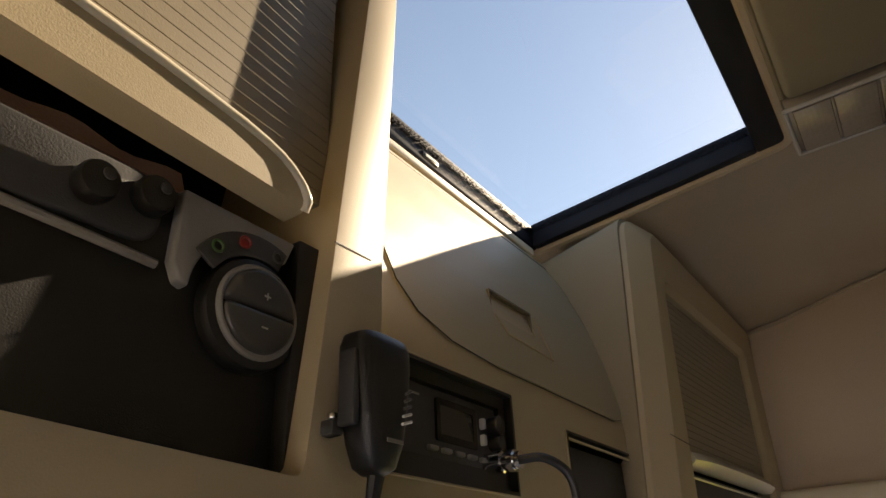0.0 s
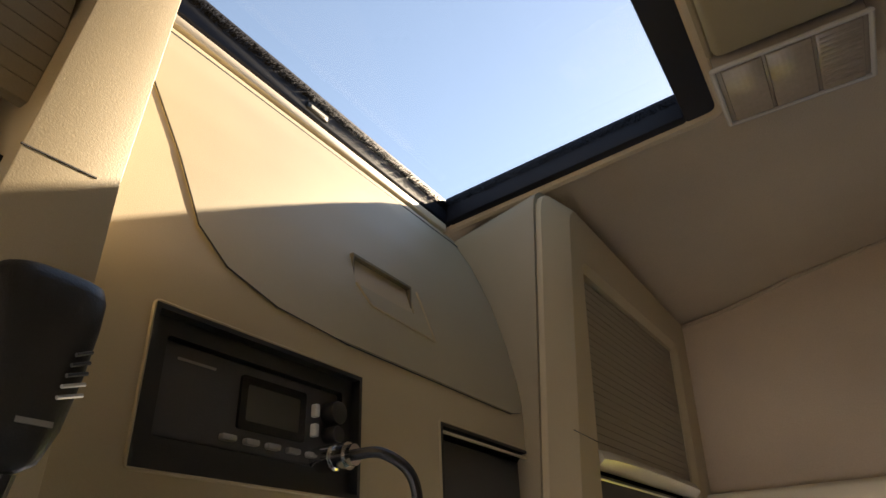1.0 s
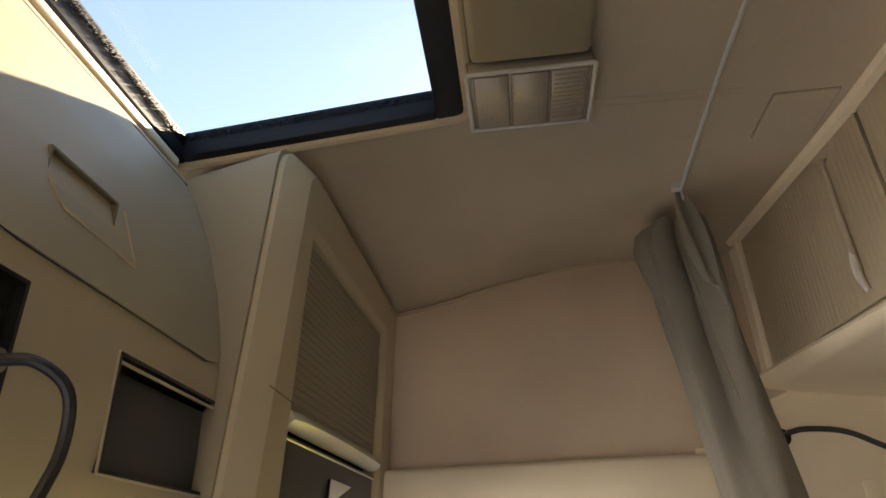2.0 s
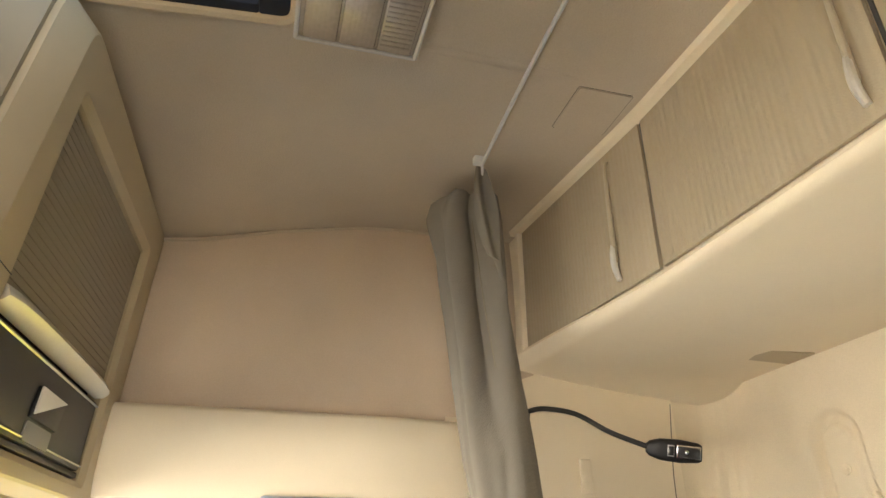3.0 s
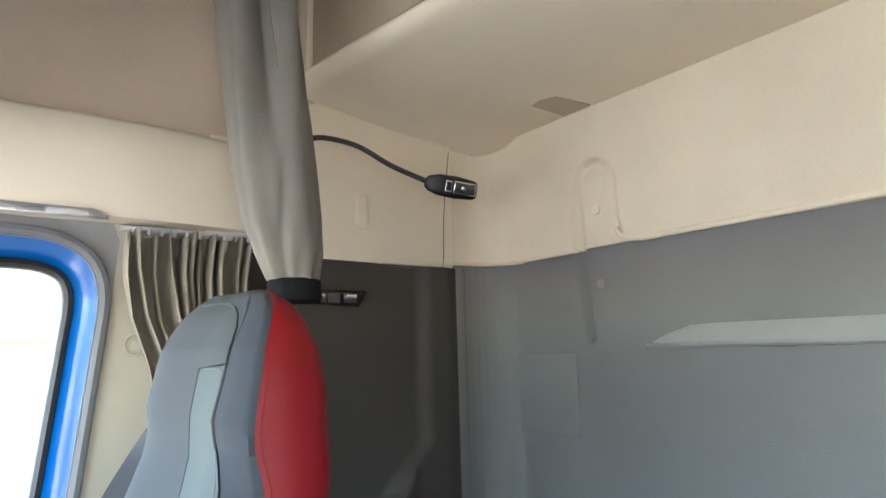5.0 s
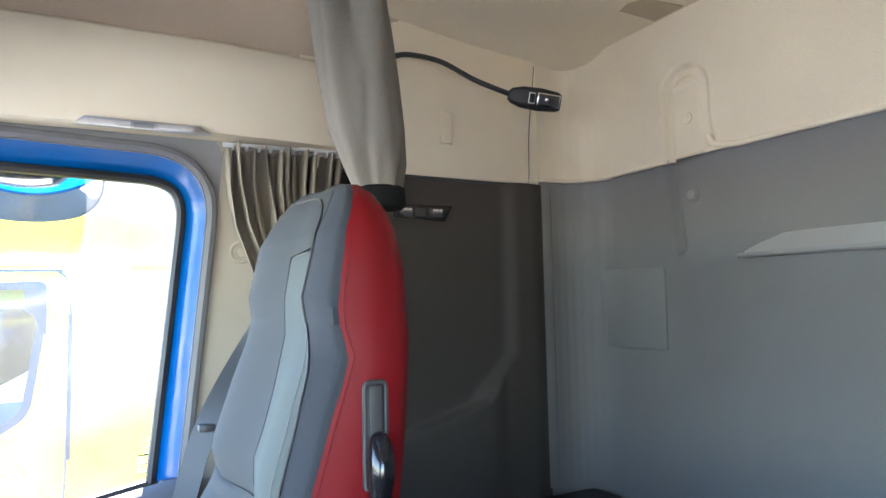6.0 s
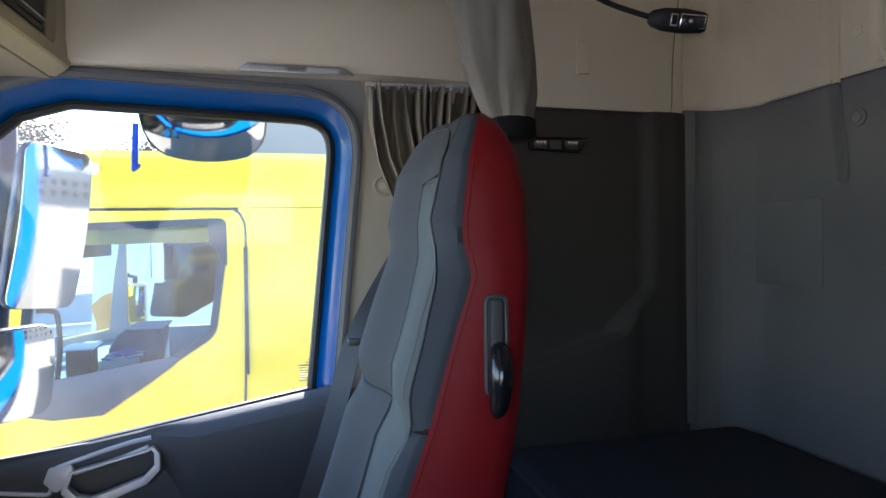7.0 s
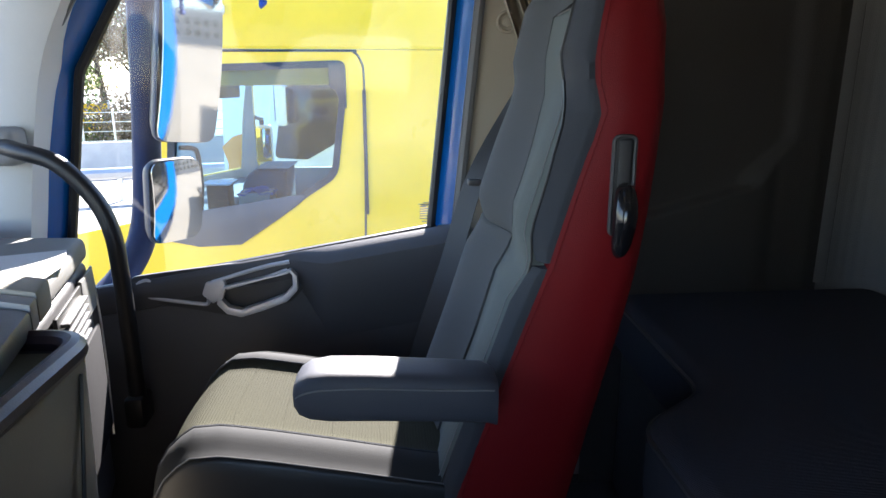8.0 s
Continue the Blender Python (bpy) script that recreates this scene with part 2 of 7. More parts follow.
def loft(rings, caps=True, closed=False):
    bm = bmesh.new()
    loops = [[bm.verts.new(p) for p in r] for r in rings]
    k = len(rings[0])
    for A, B in list(zip(loops, loops[1:])) + ([(loops[-1], loops[0])] if closed else []):
        for i in range(k):
            bm.faces.new((A[i], A[(i + 1) % k], B[(i + 1) % k], B[i]))
    if caps and not closed:
        bm.faces.new(loops[0])
        bm.faces.new(loops[-1][::-1])
    return bm


def tube(pts, r, seg=10, closed=False):
    """A round bar along pts; r: one radius or one per point."""
    P = [Vector(p) for p in pts]
    rings, up = [], Vector((0.13, 0.21, 1)).normalized()
    for i, p in enumerate(P):
        t = (P[(i + 1) % len(P)] - P[i - 1]) if closed else (P[min(i + 1, len(P) - 1)] - P[max(i - 1, 0)])
        t.normalize()
        a = (up - t * up.dot(t))
        if a.length < 0.05:
            a = t.orthogonal()
        a.normalize()
        up = a
        b = t.cross(a)
        q = r[i] if isinstance(r, (list, tuple)) else r
        rings.append([p + (a * math.cos(2 * math.pi * j / seg) + b * math.sin(2 * math.pi * j / seg)) * q for j in range(seg)])
    return loft(rings, True, closed)


def sheet(fn, us, vs, thick):
    """A surface fn(u, v) with thickness (a vector)."""
    th = Vector(thick)
    bm = bmesh.new()
    A = [[bm.verts.new(fn(u, v)) for v in vs] for u in us]
    B = [[bm.verts.new(Vector(fn(u, v)) + th) for v in vs] for u in us]
    m, k = len(us), len(vs)
    for i in range(m - 1):
        for j in range(k - 1):
            bm.faces.new((A[i][j], A[i + 1][j], A[i + 1][j + 1], A[i][j + 1]))
            bm.faces.new((B[i][j], B[i][j + 1], B[i + 1][j + 1], B[i + 1][j]))
    rim = [(i, 0) for i in range(m)] + [(m - 1, j) for j in range(1, k)] + [(i, k - 1) for i in range(m - 2, -1, -1)] + [(0, j) for j in range(k - 2, 0, -1)]
    for q in range(len(rim)):
        (a, b), (c, d) = rim[q], rim[(q + 1) % len(rim)]
        bm.faces.new((A[a][b], B[a][b], B[c][d], A[c][d]))
    return bm


def disc(c, axis, r, depth, seg=24, bev=0.0):
    u = [(math.cos(2 * math.pi * i / seg) * r, math.sin(2 * math.pi * i / seg) * r) for i in range(seg)]
    k = {"x": (1, 2, 0), "y": (0, 2, 1), "z": (0, 1, 2)}[axis]
    return prism([(c[k[0]] + a, c[k[1]] + b) for a, b in u], axis, c[k[2]], c[k[2]] + depth, bev, 2, 50)


def lin(a, b, n):
    return [a + (b - a) * i / (n - 1) for i in range(n)]


def smooth01(f):
    f = max(0.0, min(1.0, f))
    return f * f * (3 - 2 * f)


def pw(x, pts):
    """Linear interpolation through (x, value) pairs."""
    if x <= pts[0][0]:
        return pts[0][1]
    for (a, u), (b, w) in zip(pts, pts[1:]):
        if x <= b:
            return u + (w - u) * (x - a) / (b - a)
    return pts[-1][1]


def join(*bms):
    out = bmesh.new()
    for b in bms:
        me = bpy.data.meshes.new("tmp")
        b.to_mesh(me)
        b.free()
        out.from_mesh(me)
        bpy.data.meshes.remove(me)
    return out


# ---- the cab's shell ----
W = 1.10
FLOOR = 0.30


def roof_z(x, y):
    z = 2.327 - 0.085 * max(0.0, y - 1.25)
    return z - 0.085 * smooth01((y - 0.9) / 0.62) * min(1.0, abs(x) / W) ** 4


def build_roof():
    xs = sorted(set(lin(-1.16, 1.16, 25) + [-0.40, 0.40]))
    ys = sorted(set(lin(-0.06, 2.3, 25) + [1.245, 1.80]))
    bm = bmesh.new()
    G = [[bm.verts.new((x, y, roof_z(x, y))) for y in ys] for x in xs]
    for i in range(len(xs) - 1):
        for j in range(len(ys) - 1):
            cx, cy = (xs[i] + xs[i + 1]) / 2, (ys[j] + ys[j + 1]) / 2
            if abs(cx) < 0.40 and 1.245 < cy < 1.80:
                continue
            bm.faces.new((G[i][j], G[i + 1][j], G[i + 1][j + 1], G[i][j + 1]))
    bmesh.ops.recalc_face_normals(bm, faces=bm.faces)
    for f in bm.faces:
        if f.normal.z > 0:
            f.normal_flip()
    bm.normal_update()
    bmesh.ops.solidify(bm, geom=list(bm.faces), thickness=0.05)
    solid("ceiling", bm, TAUPE, "brown fabric headliner with a roof hatch opening", kind="structure")


build_roof()
solid("floor", box(-1.16, 1.16, -0.06, 2.4, FLOOR - 0.05, FLOOR), CARPET, "dark carpeted cab floor", kind="structure")

# rear wall: grey lower lining and cream upper lining, with the moulded bump and strap recess
rear = solid("wall_rear", box(-1.16, 1.16, -0.075, -0.026, FLOOR, 2.40), GREYTRIM, "rear cab wall with grey and cream linings", kind="structure")
R = 0.10
corner = [(W - R * (1 - math.cos(a)), R * (1 - math.sin(a))) for a in lin(0, math.pi / 2, 8)]


GROOVE = [(0.785, 1.394), (0.803, 1.60), (0.804, 1.752)] + [(0.752 + 0.052 * math.cos(a), 1.752 + 0.046 * math.sin(a)) for a in lin(0.25, math.pi, 8)] + [(0.700, 1.70), (0.698, 1.655), (0.688, 1.624)]


def pressed(x, z):
    """How far the lining is pressed in: a soft groove that climbs the wall, turns over an arch and comes down again, with a shallow field inside the arch."""
    x = abs(x)
    if not 0.65 < x < 0.85 or z < 1.34 or z > 1.84:
        return 0.0
    best, deep = 9.0, 0.0
    for i, ((a, b), (c, d)) in enumerate(zip(GROOVE, GROOVE[1:])):
        f = max(0.0, min(1.0, ((x - a) * (c - a) + (z - b) * (d - b)) / ((c - a) ** 2 + (d - b) ** 2)))
        e = math.hypot(x - a - f * (c - a), z - b - f * (d - b))
        if e < best:
            best, deep = e, 0.026 if i < 2 else 0.026 - 0.014 * min(1.0, (i - 1) / 6)
    field = 0.004 if 0.70 < x < 0.80 and 1.60 < z < 1.76 else 0.0
    return -max(deep * math.exp(-(best / 0.0140) ** 4), field * smooth01(best / 0.012))


def lining(zs, extra):
    """The lining behind the bunk, with round corners, up to the side walls."""
    base = [(W - 0.002, 0.16)] + corner + [(-p[0], p[1]) for p in corner[::-1]] + [(-W + 0.002, 0.16)]
    fine = []
    for (a, b), (c, d) in zip(base, base[1:]):
        n = max(2, int(math.hypot(c - a, d - b) / 0.004))
        fine += [(a + (c - a) * i / n, b + (d - b) * i / n) for i in range(n)]
    fine.append(base[-1])
    bm = bmesh.new()
    G = [[bm.verts.new((x, y + extra(x, z), z)) for z in zs] for x, y in fine]
    for i in range(len(fine) - 1):
        for j in range(len(zs) - 1):
            bm.faces.new((G[i][j], G[i][j + 1], G[i + 1][j + 1], G[i + 1][j]))
    return bm


part("lower_lining", lining(lin(FLOOR, 1.33, 6) + lin(1.345, 1.596, 46), pressed), GREYWALL, rear, "grey fabric lower lining", 50)
part("upper_lining", lining(lin(1.598, 1.84, 52) + lin(1.86, 1.945, 4), lambda x, z: 0.004 + pressed(x, z)), CREAMFAB, rear, "cream fabric upper lining", 50)
lip = [(x, 0.008, 1.600) for x in lin(0.66, -0.66, 30)]
part("lining_lip", tube(spline([(0.690, 0.000, 1.634), (0.672, 0.003, 1.612)] + lip[1:-1] + [(-0.672, 0.003, 1.612), (-0.690, 0.000, 1.634)], 2), 0.007, 8), CREAM, rear, "rolled cream edge over grey lining")
part("lining_lip", tube([(x, 0.006, 1.596) for x in lin(0.80, 1.0, 6)] + [(p[0] - 0.003, p[1] + 0.004, 1.594) for p in corner[::-1]] + [(W - 0.004, 0.2, 1.59)], 0.005, 8), CREAM, rear)


def strap_recess(s):
    """The plugs in the moulded channel on the rear wall."""
    part("strap_button", disc((s * 0.745, -0.002, 1.687), "y", 0.0125, 0.005, 20, 0.0015), CREAM, rear)
    part("strap_button", disc((s * 0.745, 0.0025, 1.687), "y", 0.006, 0.002, 16, 0.0005), CREAM, rear)
    part("strap_button", disc((s * 0.742, -0.002, 1.511), "y", 0.019, 0.005, 22, 0.0015), GREYWALL, rear)
    part("strap_button", disc((s * 0.742, 0.002, 1.511), "y", 0.010, 0.005, 18, 0.001), GREYTRIM, rear)


strap_recess(1)
strap_recess(-1)
part("corner_bead", prism([(W + 0.001, 0.122), (W - 0.007, 0.126), (W - 0.009, 0.150), (W - 0.004, 0.170), (W + 0.001, 0.172)], "z", 0.80, 1.588, 0.003, 2, 20), GREYWALL, rear, "soft grey corner strip", 40)
part("service_panel", prism(rrect(0.83, 1.06, 1.155, 1.353, 0.012), "y", -0.002, 0.005, 0.002), SERVICE, rear, "smooth grey service cover")
part("service_panel", prism(rrect(-1.06, -0.83, 1.155, 1.353, 0.012), "y", -0.002, 0.005, 0.002), GREYWALL, rear)
ledge = loft([[(x, -0.018, 1.366), (x, 0.022 * w, 1.366), (x, 0.024 * w, 1.372), (x, 0.010 * w - 0.003, 1.372 + 0.034 * w), (x, -0.018, 1.374 + 0.036 * w)]
              for x, w in ((0.615, 0.15), (0.58, 0.5), (0.525, 0.95), (0.48, 1.0), (-0.48, 1.0), (-0.525, 0.95), (-0.58, 0.5), (-0.615, 0.15))])
part("grip_ledge", ledge, mat("ledge_plastic", (0.33, 0.325, 0.31), 0.5, 0.06, 700, 0.15), rear, "light grey moulded grip ledge")
part("grip_lip", tube([(x, 0.014, 1.366) for x in lin(0.62, -0.62, 12)], 0.005, 8), GREYTRIM, rear)

# side walls
OPEN = rounded([(1.040, 0.900), (0.972, 1.585), (1.56, 1.606), (1.67, 1.572), (1.76, 1.49), (1.872, 1.31), (1.972, 0.737)], [0.03, 0.13, 0.12, 0.06, 0.06, 0.12, 0.05], 9)


def panel_relief(y, z):
    """How far the moulded side panel stands out: a column at the rear and a map pocket below a sloping ledge."""
    column = 0.016 * smooth01((y - 0.150) / 0.05) * (1 - smooth01((y - 0.245 - 0.10 * smooth01((1.16 - z) / 0.12)) / 0.045))
    ledge = 1.062 - 0.28 * (y - 0.31) + 0.05 * smooth01((0.36 - y) / 0.08)
    return max(column, 0.030 * smooth01((ledge - z) / 0.016) * smooth01((y - 0.24) / 0.10))


def side_wall(s, name):
    x0, x1 = s * W, s * (W + 0.05)
    o = solid(name, plate([(-0.06, FLOOR), (2.40, FLOOR), (2.40, 2.34), (-0.06, 2.34)], [OPEN], "x", x0, x1), GREYTRIM,
              "side wall of the cab with a door window opening", kind="structure", smooth=0)
    part("outer_skin", plate([(-0.06, -0.4), (2.40, -0.4), (2.40, 2.42), (-0.06, 2.42)], [OPEN], "x", s * (W + 0.052), s * (W + 0.06)), SKIN, o, "blue painted outer skin", 0)
    part("grey_panel", sheet(lambda u, v: (x0 - s * (0.006 + panel_relief(u, v)), u, v), lin(0.15, 0.72, 70), lin(FLOOR, 0.90, 4) + lin(0.93, 1.20, 50) + lin(1.22, 1.578, 12), (s * 0.005, 0, 0)), SIDESHADE, o, "grey moulded panel beside the bunk, darkened for shade", 70)
    part("pillar_panel", plate([(0.715, 0.95), (1.0, 0.95), (1.0, 1.615), (0.715, 1.615)], [], "x", x0 - s * 0.001, x0 - s * 0.004) if s < 0 else
         plate(rounded([(0.715, 0.95), (1.022, 0.95), (1.017, 1.0), (0.9565, 1.59), (0.97, 1.62), (0.715, 1.62)], 0), [], "x", x0 - s * 0.001, x0 - s * 0.006), PILLAR, o, "grey-beige pillar trim", 0)
    part("cream_panel", prism([(0.165, 1.58), (0.80, 1.58), (0.80, 1.90), (0.66, 1.965), (0.165, 1.965)], "x", x0 - s * 0.008, x0, 0.003), CREAM, o, "cream moulded side panel")
    part("panel_seam", tube(spline([(x0 - s * 0.008, 0.170, 1.895), (x0 - s * 0.009, 0.192, 1.72), (x0 - s * 0.008, 0.196, 1.60), (x0 - s * 0.006, 0.205, 1.574)], 6), 0.0010, 6), DARKGREY, o)
    # thin dark bar drawn as the shadow groove below the cream panel
    part("panel_shadow_line", tube(spline([(x0 - s * 0.006, 0.17, 1.571), (x0 - s * 0.008, 0.4, 1.576), (x0 - s * 0.008, 0.72, 1.580)], 6), 0.0035, 8), DARKGREY, o)
    # upper cloth panel with its arched top
    us = sorted(set(lin(0.56, 2.0, 16) + [0.64, 0.68, 0.72, 0.76, 0.80, 0.84]))
    cz = lambda u: 1.80 + 0.125 * (1 - smooth01((u - 0.60) / 0.12))
    part("upper_cloth", sheet(lambda u, v: (x0 - s * (0.006 + 0.012 * math.sin(math.pi * v)), u, cz(u) + (roof_z(W, u) + 0.004 - cz(u)) * v), us, lin(0, 1, 9), (s * 0.005, 0, 0)), TAUPEWALL, o, "brown fabric upper side panel", 60)
    part("cloth_piping", tube([(x0 - s * 0.010, u, roof_z(W, u) - 0.004) for u in lin(0.62, 1.52, 24)], 0.004, 6), TAUPE, o)
    # bulging cream band over the door
    prof = [(0.002, 1.816), (0.05, 1.812), (0.064, 1.80), (0.066, 1.74), (0.055, 1.66), (0.040, 1.628), (0.0, 1.622)]
    rings = []
    for u, w in ((0.62, 0.09), (0.70, 0.22), (0.76, 0.45), (0.84, 0.76), (0.95, 0.97), (1.1, 1.0), (1.5, 1.0), (2.1, 1.0)):
        rings.append([(x0 - s * (0.004 + d * w), u, z) for d, z in prof])
    part("door_header", loft(rings), CREAM, o, "cream moulded header over the door", 50)
    part("header_seam", tube([(x0 - s * 0.060, 1.585, 1.815), (x0 - s * 0.071, 1.59, 1.80), (x0 - s * 0.069, 1.60, 1.72), (x0 - s * 0.05, 1.605, 1.635)], 0.002, 6), DARKGREY, o)
    part("clip", box(*sorted((x0 - s * 0.008, x0 - s * 0.017)), 0.424, 0.456, 1.662, 1.742, 0.004), CREAM, o, "cream plastic coat clip")
    part("pillar_boss", tube([(x0 - s * 0.006, 0.922 + 0.020 * math.cos(a), 1.394 + 0.020 * math.sin(a)) for a in lin(0, 2 * math.pi, 29)[:-1]], 0.0040, 8, True), PILLAR, o, "", 60)
    part("pillar_button", disc((x0 - s * 0.004, 0.922, 1.394), "x", 0.0105, -s * 0.009, 20, 0.003), PILLAR, o)
    return o


side_wall(1, "wall_right")
side_wall(-1, "wall_left")


def door(s, name):
    x0 = s * W
    o = thing(name, "cab door with blue painted window frame and grey lining", "door", kind="structure")
    inner = offset(OPEN, -0.004)
    part("door_seal", ring(offset(OPEN, 0.016), offset(OPEN, -0.006), "x", x0 - s * 0.016, x0 - s * 0.014), RUBBER, o, "grey rubber door seal", 60)
    part("door_seal_bead", tube([(x0 - s * 0.010, *p) for p in offset(OPEN, 0.006)], 0.011, 8, True), RUBBER, o)
    part("window_reveal", ring(offset(OPEN, -0.004), offset(OPEN, -0.042), "x", x0 - s * 0.002, x0 + s * 0.050), BLUE, o, "blue painted window frame", 60)
    part("glass_gasket", tube([(x0 + s * 0.050, *p) for p in offset(OPEN, -0.046)], 0.011, 8, True), BLACK, o, "black rubber glass gasket")
    pane = part("pane", prism(offset(OPEN, -0.040), "x", x0 + s * 0.052, x0 + s * 0.056), DUSTY, o, "slightly dusty door glass", 0)
    pane.visible_shadow = False
    # lining below the window
    top = lambda y: 0.964 - 0.165 * (y - 1.057)
    low = [(1.10, FLOOR + 0.02), (1.98, FLOOR + 0.02), (1.98, top(1.9) - 0.035), (1.07, top(1.07) - 0.035), (1.09, 0.88)]
    LINING = mat("door_lining_plastic", (0.080, 0.081, 0.088), 0.55, 0.12, 800, 0.15)
    part("door_lining", prism(low, "x", *sorted((x0 - s * 0.001, x0 - s * 0.052)), 0.008), LINING, o, "dark grey door lining")
    rings = []
    for y in lin(1.045, 1.80, 48):
        e, t = 0.030 * smooth01((1.40 - y) / 0.10), top(y)
        rings.append([(x0 - s * a, y, z) for a, z in ((-0.03, t - 0.045), (0.045, t - 0.004), (0.056, t + 0.005), (0.062 + 0.3 * e, t + 0.002 - 0.12 * e), (0.065 + 0.75 * e, t - 0.004 - 0.32 * e), (0.068 + e, t - 0.010 - 0.46 * e), (0.066 + e, t - 0.03 - 0.6 * e), (0.058 + 0.75 * e, t - 0.06 - 1.6 * e), (0.050, t - 0.065 - 5.0 * e), (-0.03, t - 0.065 - 5.0 * e))])
    cap = loft(rings)
    part("door_cap", cap, LINING, o, "grey padded door top")
    part("door_rear_edge", prism([(1.03, 0.958), (1.07, 0.960), (1.10, 0.90), (1.10, FLOOR), (1.02, FLOOR), (1.02, 0.9)], "x", *sorted((x0 - s * 0.001, x0 - s * 0.045)), 0.006), BLACK, o)
    # handle recess and handle
    first = set(o.children)
    xr = x0 - s * 0.056
    rec = rounded([(1.735, 0.862), (1.66, 0.872), (1.36, 0.905), (1.33, 0.87), (1.40, 0.795), (1.53, 0.770), (1.60, 0.785), (1.735, 0.812)], [0.02, 0.03, 0.03, 0.04, 0.05, 0.05, 0.04, 0.02], 5)
    part("handle_recess", prism(rec, "x", *sorted((xr + s * 0.006, xr - s * 0.004)), 0.002), DARKGREY, o, "dark handle recess")
    part("recess_edge", tube([(xr - s * 0.004, *p) for p in rounded([(1.575, 0.846), (1.640, 0.836), (1.700, 0.855), (1.722, 0.846), (1.722, 0.822), (1.645, 0.807), (1.572, 0.796)], 0.01, 4)], 0.0045, 8), SATIN, o, "bright recess edge")
    X2 = lambda d: xr - s * d
    part("handle_paddle", join(prism(rounded([(1.582, 0.824), (1.572, 0.851), (1.533, 0.856), (1.530, 0.836), (1.545, 0.812), (1.561, 0.803)], 0.006, 4), "x", *sorted((X2(0.004), X2(0.020))), 0.003)), SATIN, o, "polished metal paddle")
    up = [(1.560, 0.850), (1.500, 0.868), (1.440, 0.884), (1.395, 0.892)]
    part("handle_lever", tube(spline([(X2(0.014), *p) for p in up], 5), 0.0045, 8), SATIN, o, "silver latch lever")
    part("handle_lever", tube(spline([(X2(0.016), *p) for p in [(1.530, 0.836), (1.487, 0.848), (1.440, 0.862), (1.400, 0.876)]], 5), 0.0035, 8), SATIN, o)
    outer = rounded([(1.536, 0.842), (1.550, 0.806), (1.530, 0.783), (1.500, 0.775), (1.452, 0.789), (1.402, 0.807), (1.378, 0.832), (1.378, 0.864), (1.392, 0.880), (1.402, 0.872)], 0.008, 3)
    inner = [(y, z + 0.006) for y, z in offset(outer, -0.0095)]
    part("door_handle", bevelled(loft([[(X2(d), *p) for p in poly] for poly, d in ((outer, 0.010), (outer, 0.030), (inner, 0.030), (inner, 0.010))], False, True), 0.0020, 2, 40), SATIN, o, "polished metal door handle", 50)
    for p in set(o.children) - first:
        p.location.z += 0.005
    return o


door(1, "door_1")
door(-1, "door_2")
d1 = bpy.data.objects["door_1"]
part("glass_print", box(W + 0.0505, W + 0.0512, 1.088, 1.112, 0.996, 0.9975), DARKGREY, d1)
for i in range(7):
    part("glass_print", box(W + 0.0505, W + 0.0512, 1.085 + 0.004 * (i % 3), 1.108, 0.962 + i * 0.0055, 0.9645 + i * 0.0055), DARKGREY, d1)

# front: windscreen, header and bulkhead
solid("wall_front", box(-1.16, 1.16, 2.34, 2.40, FLOOR, 0.98), GREYTRIM, "front bulkhead below the windscreen", kind="structure")
ws = solid("window_1", prism([(2.40, 0.97), (2.405, 0.97), (2.225, 1.66), (2.22, 1.66)], "x", -1.10, 1.10), GLASS, "large clear windscreen", "windscreen", kind="structure", smooth=0)
ws.visible_shadow = False
solid("front_header", box(-1.16, 1.16, 2.20, 2.30, 1.655, 2.30, 0.01), CONSOLE, "moulded header above the windscreen", kind="structure")
for s in (1, -1):
    solid("pillar_trim", loft([[(s * (W + 0.04), y - 0.03, z), (s * (W - 0.045), y - 0.02, z), (s * (W - 0.06), y + 0.03, z), (s * (W - 0.03), y + 0.16, z), (s * (W + 0.04), y + 0.18, z)]
              for y, z in [(q.y, q.z) for q in spline([(0, 1.978, 0.78), (0, 1.940, 1.0), (0, 1.913, 1.154), (0, 1.872, 1.32), (0, 1.790, 1.48), (0, 1.705, 1.60), (0, 1.672, 1.66)], 5)]]), LIGHTGREY, "light grey windscreen pillar trim", "pillar trim", kind="structure")

# ---- roof hatch ----
HX, HY0, HY1 = 0.405, 1.248, 1.800


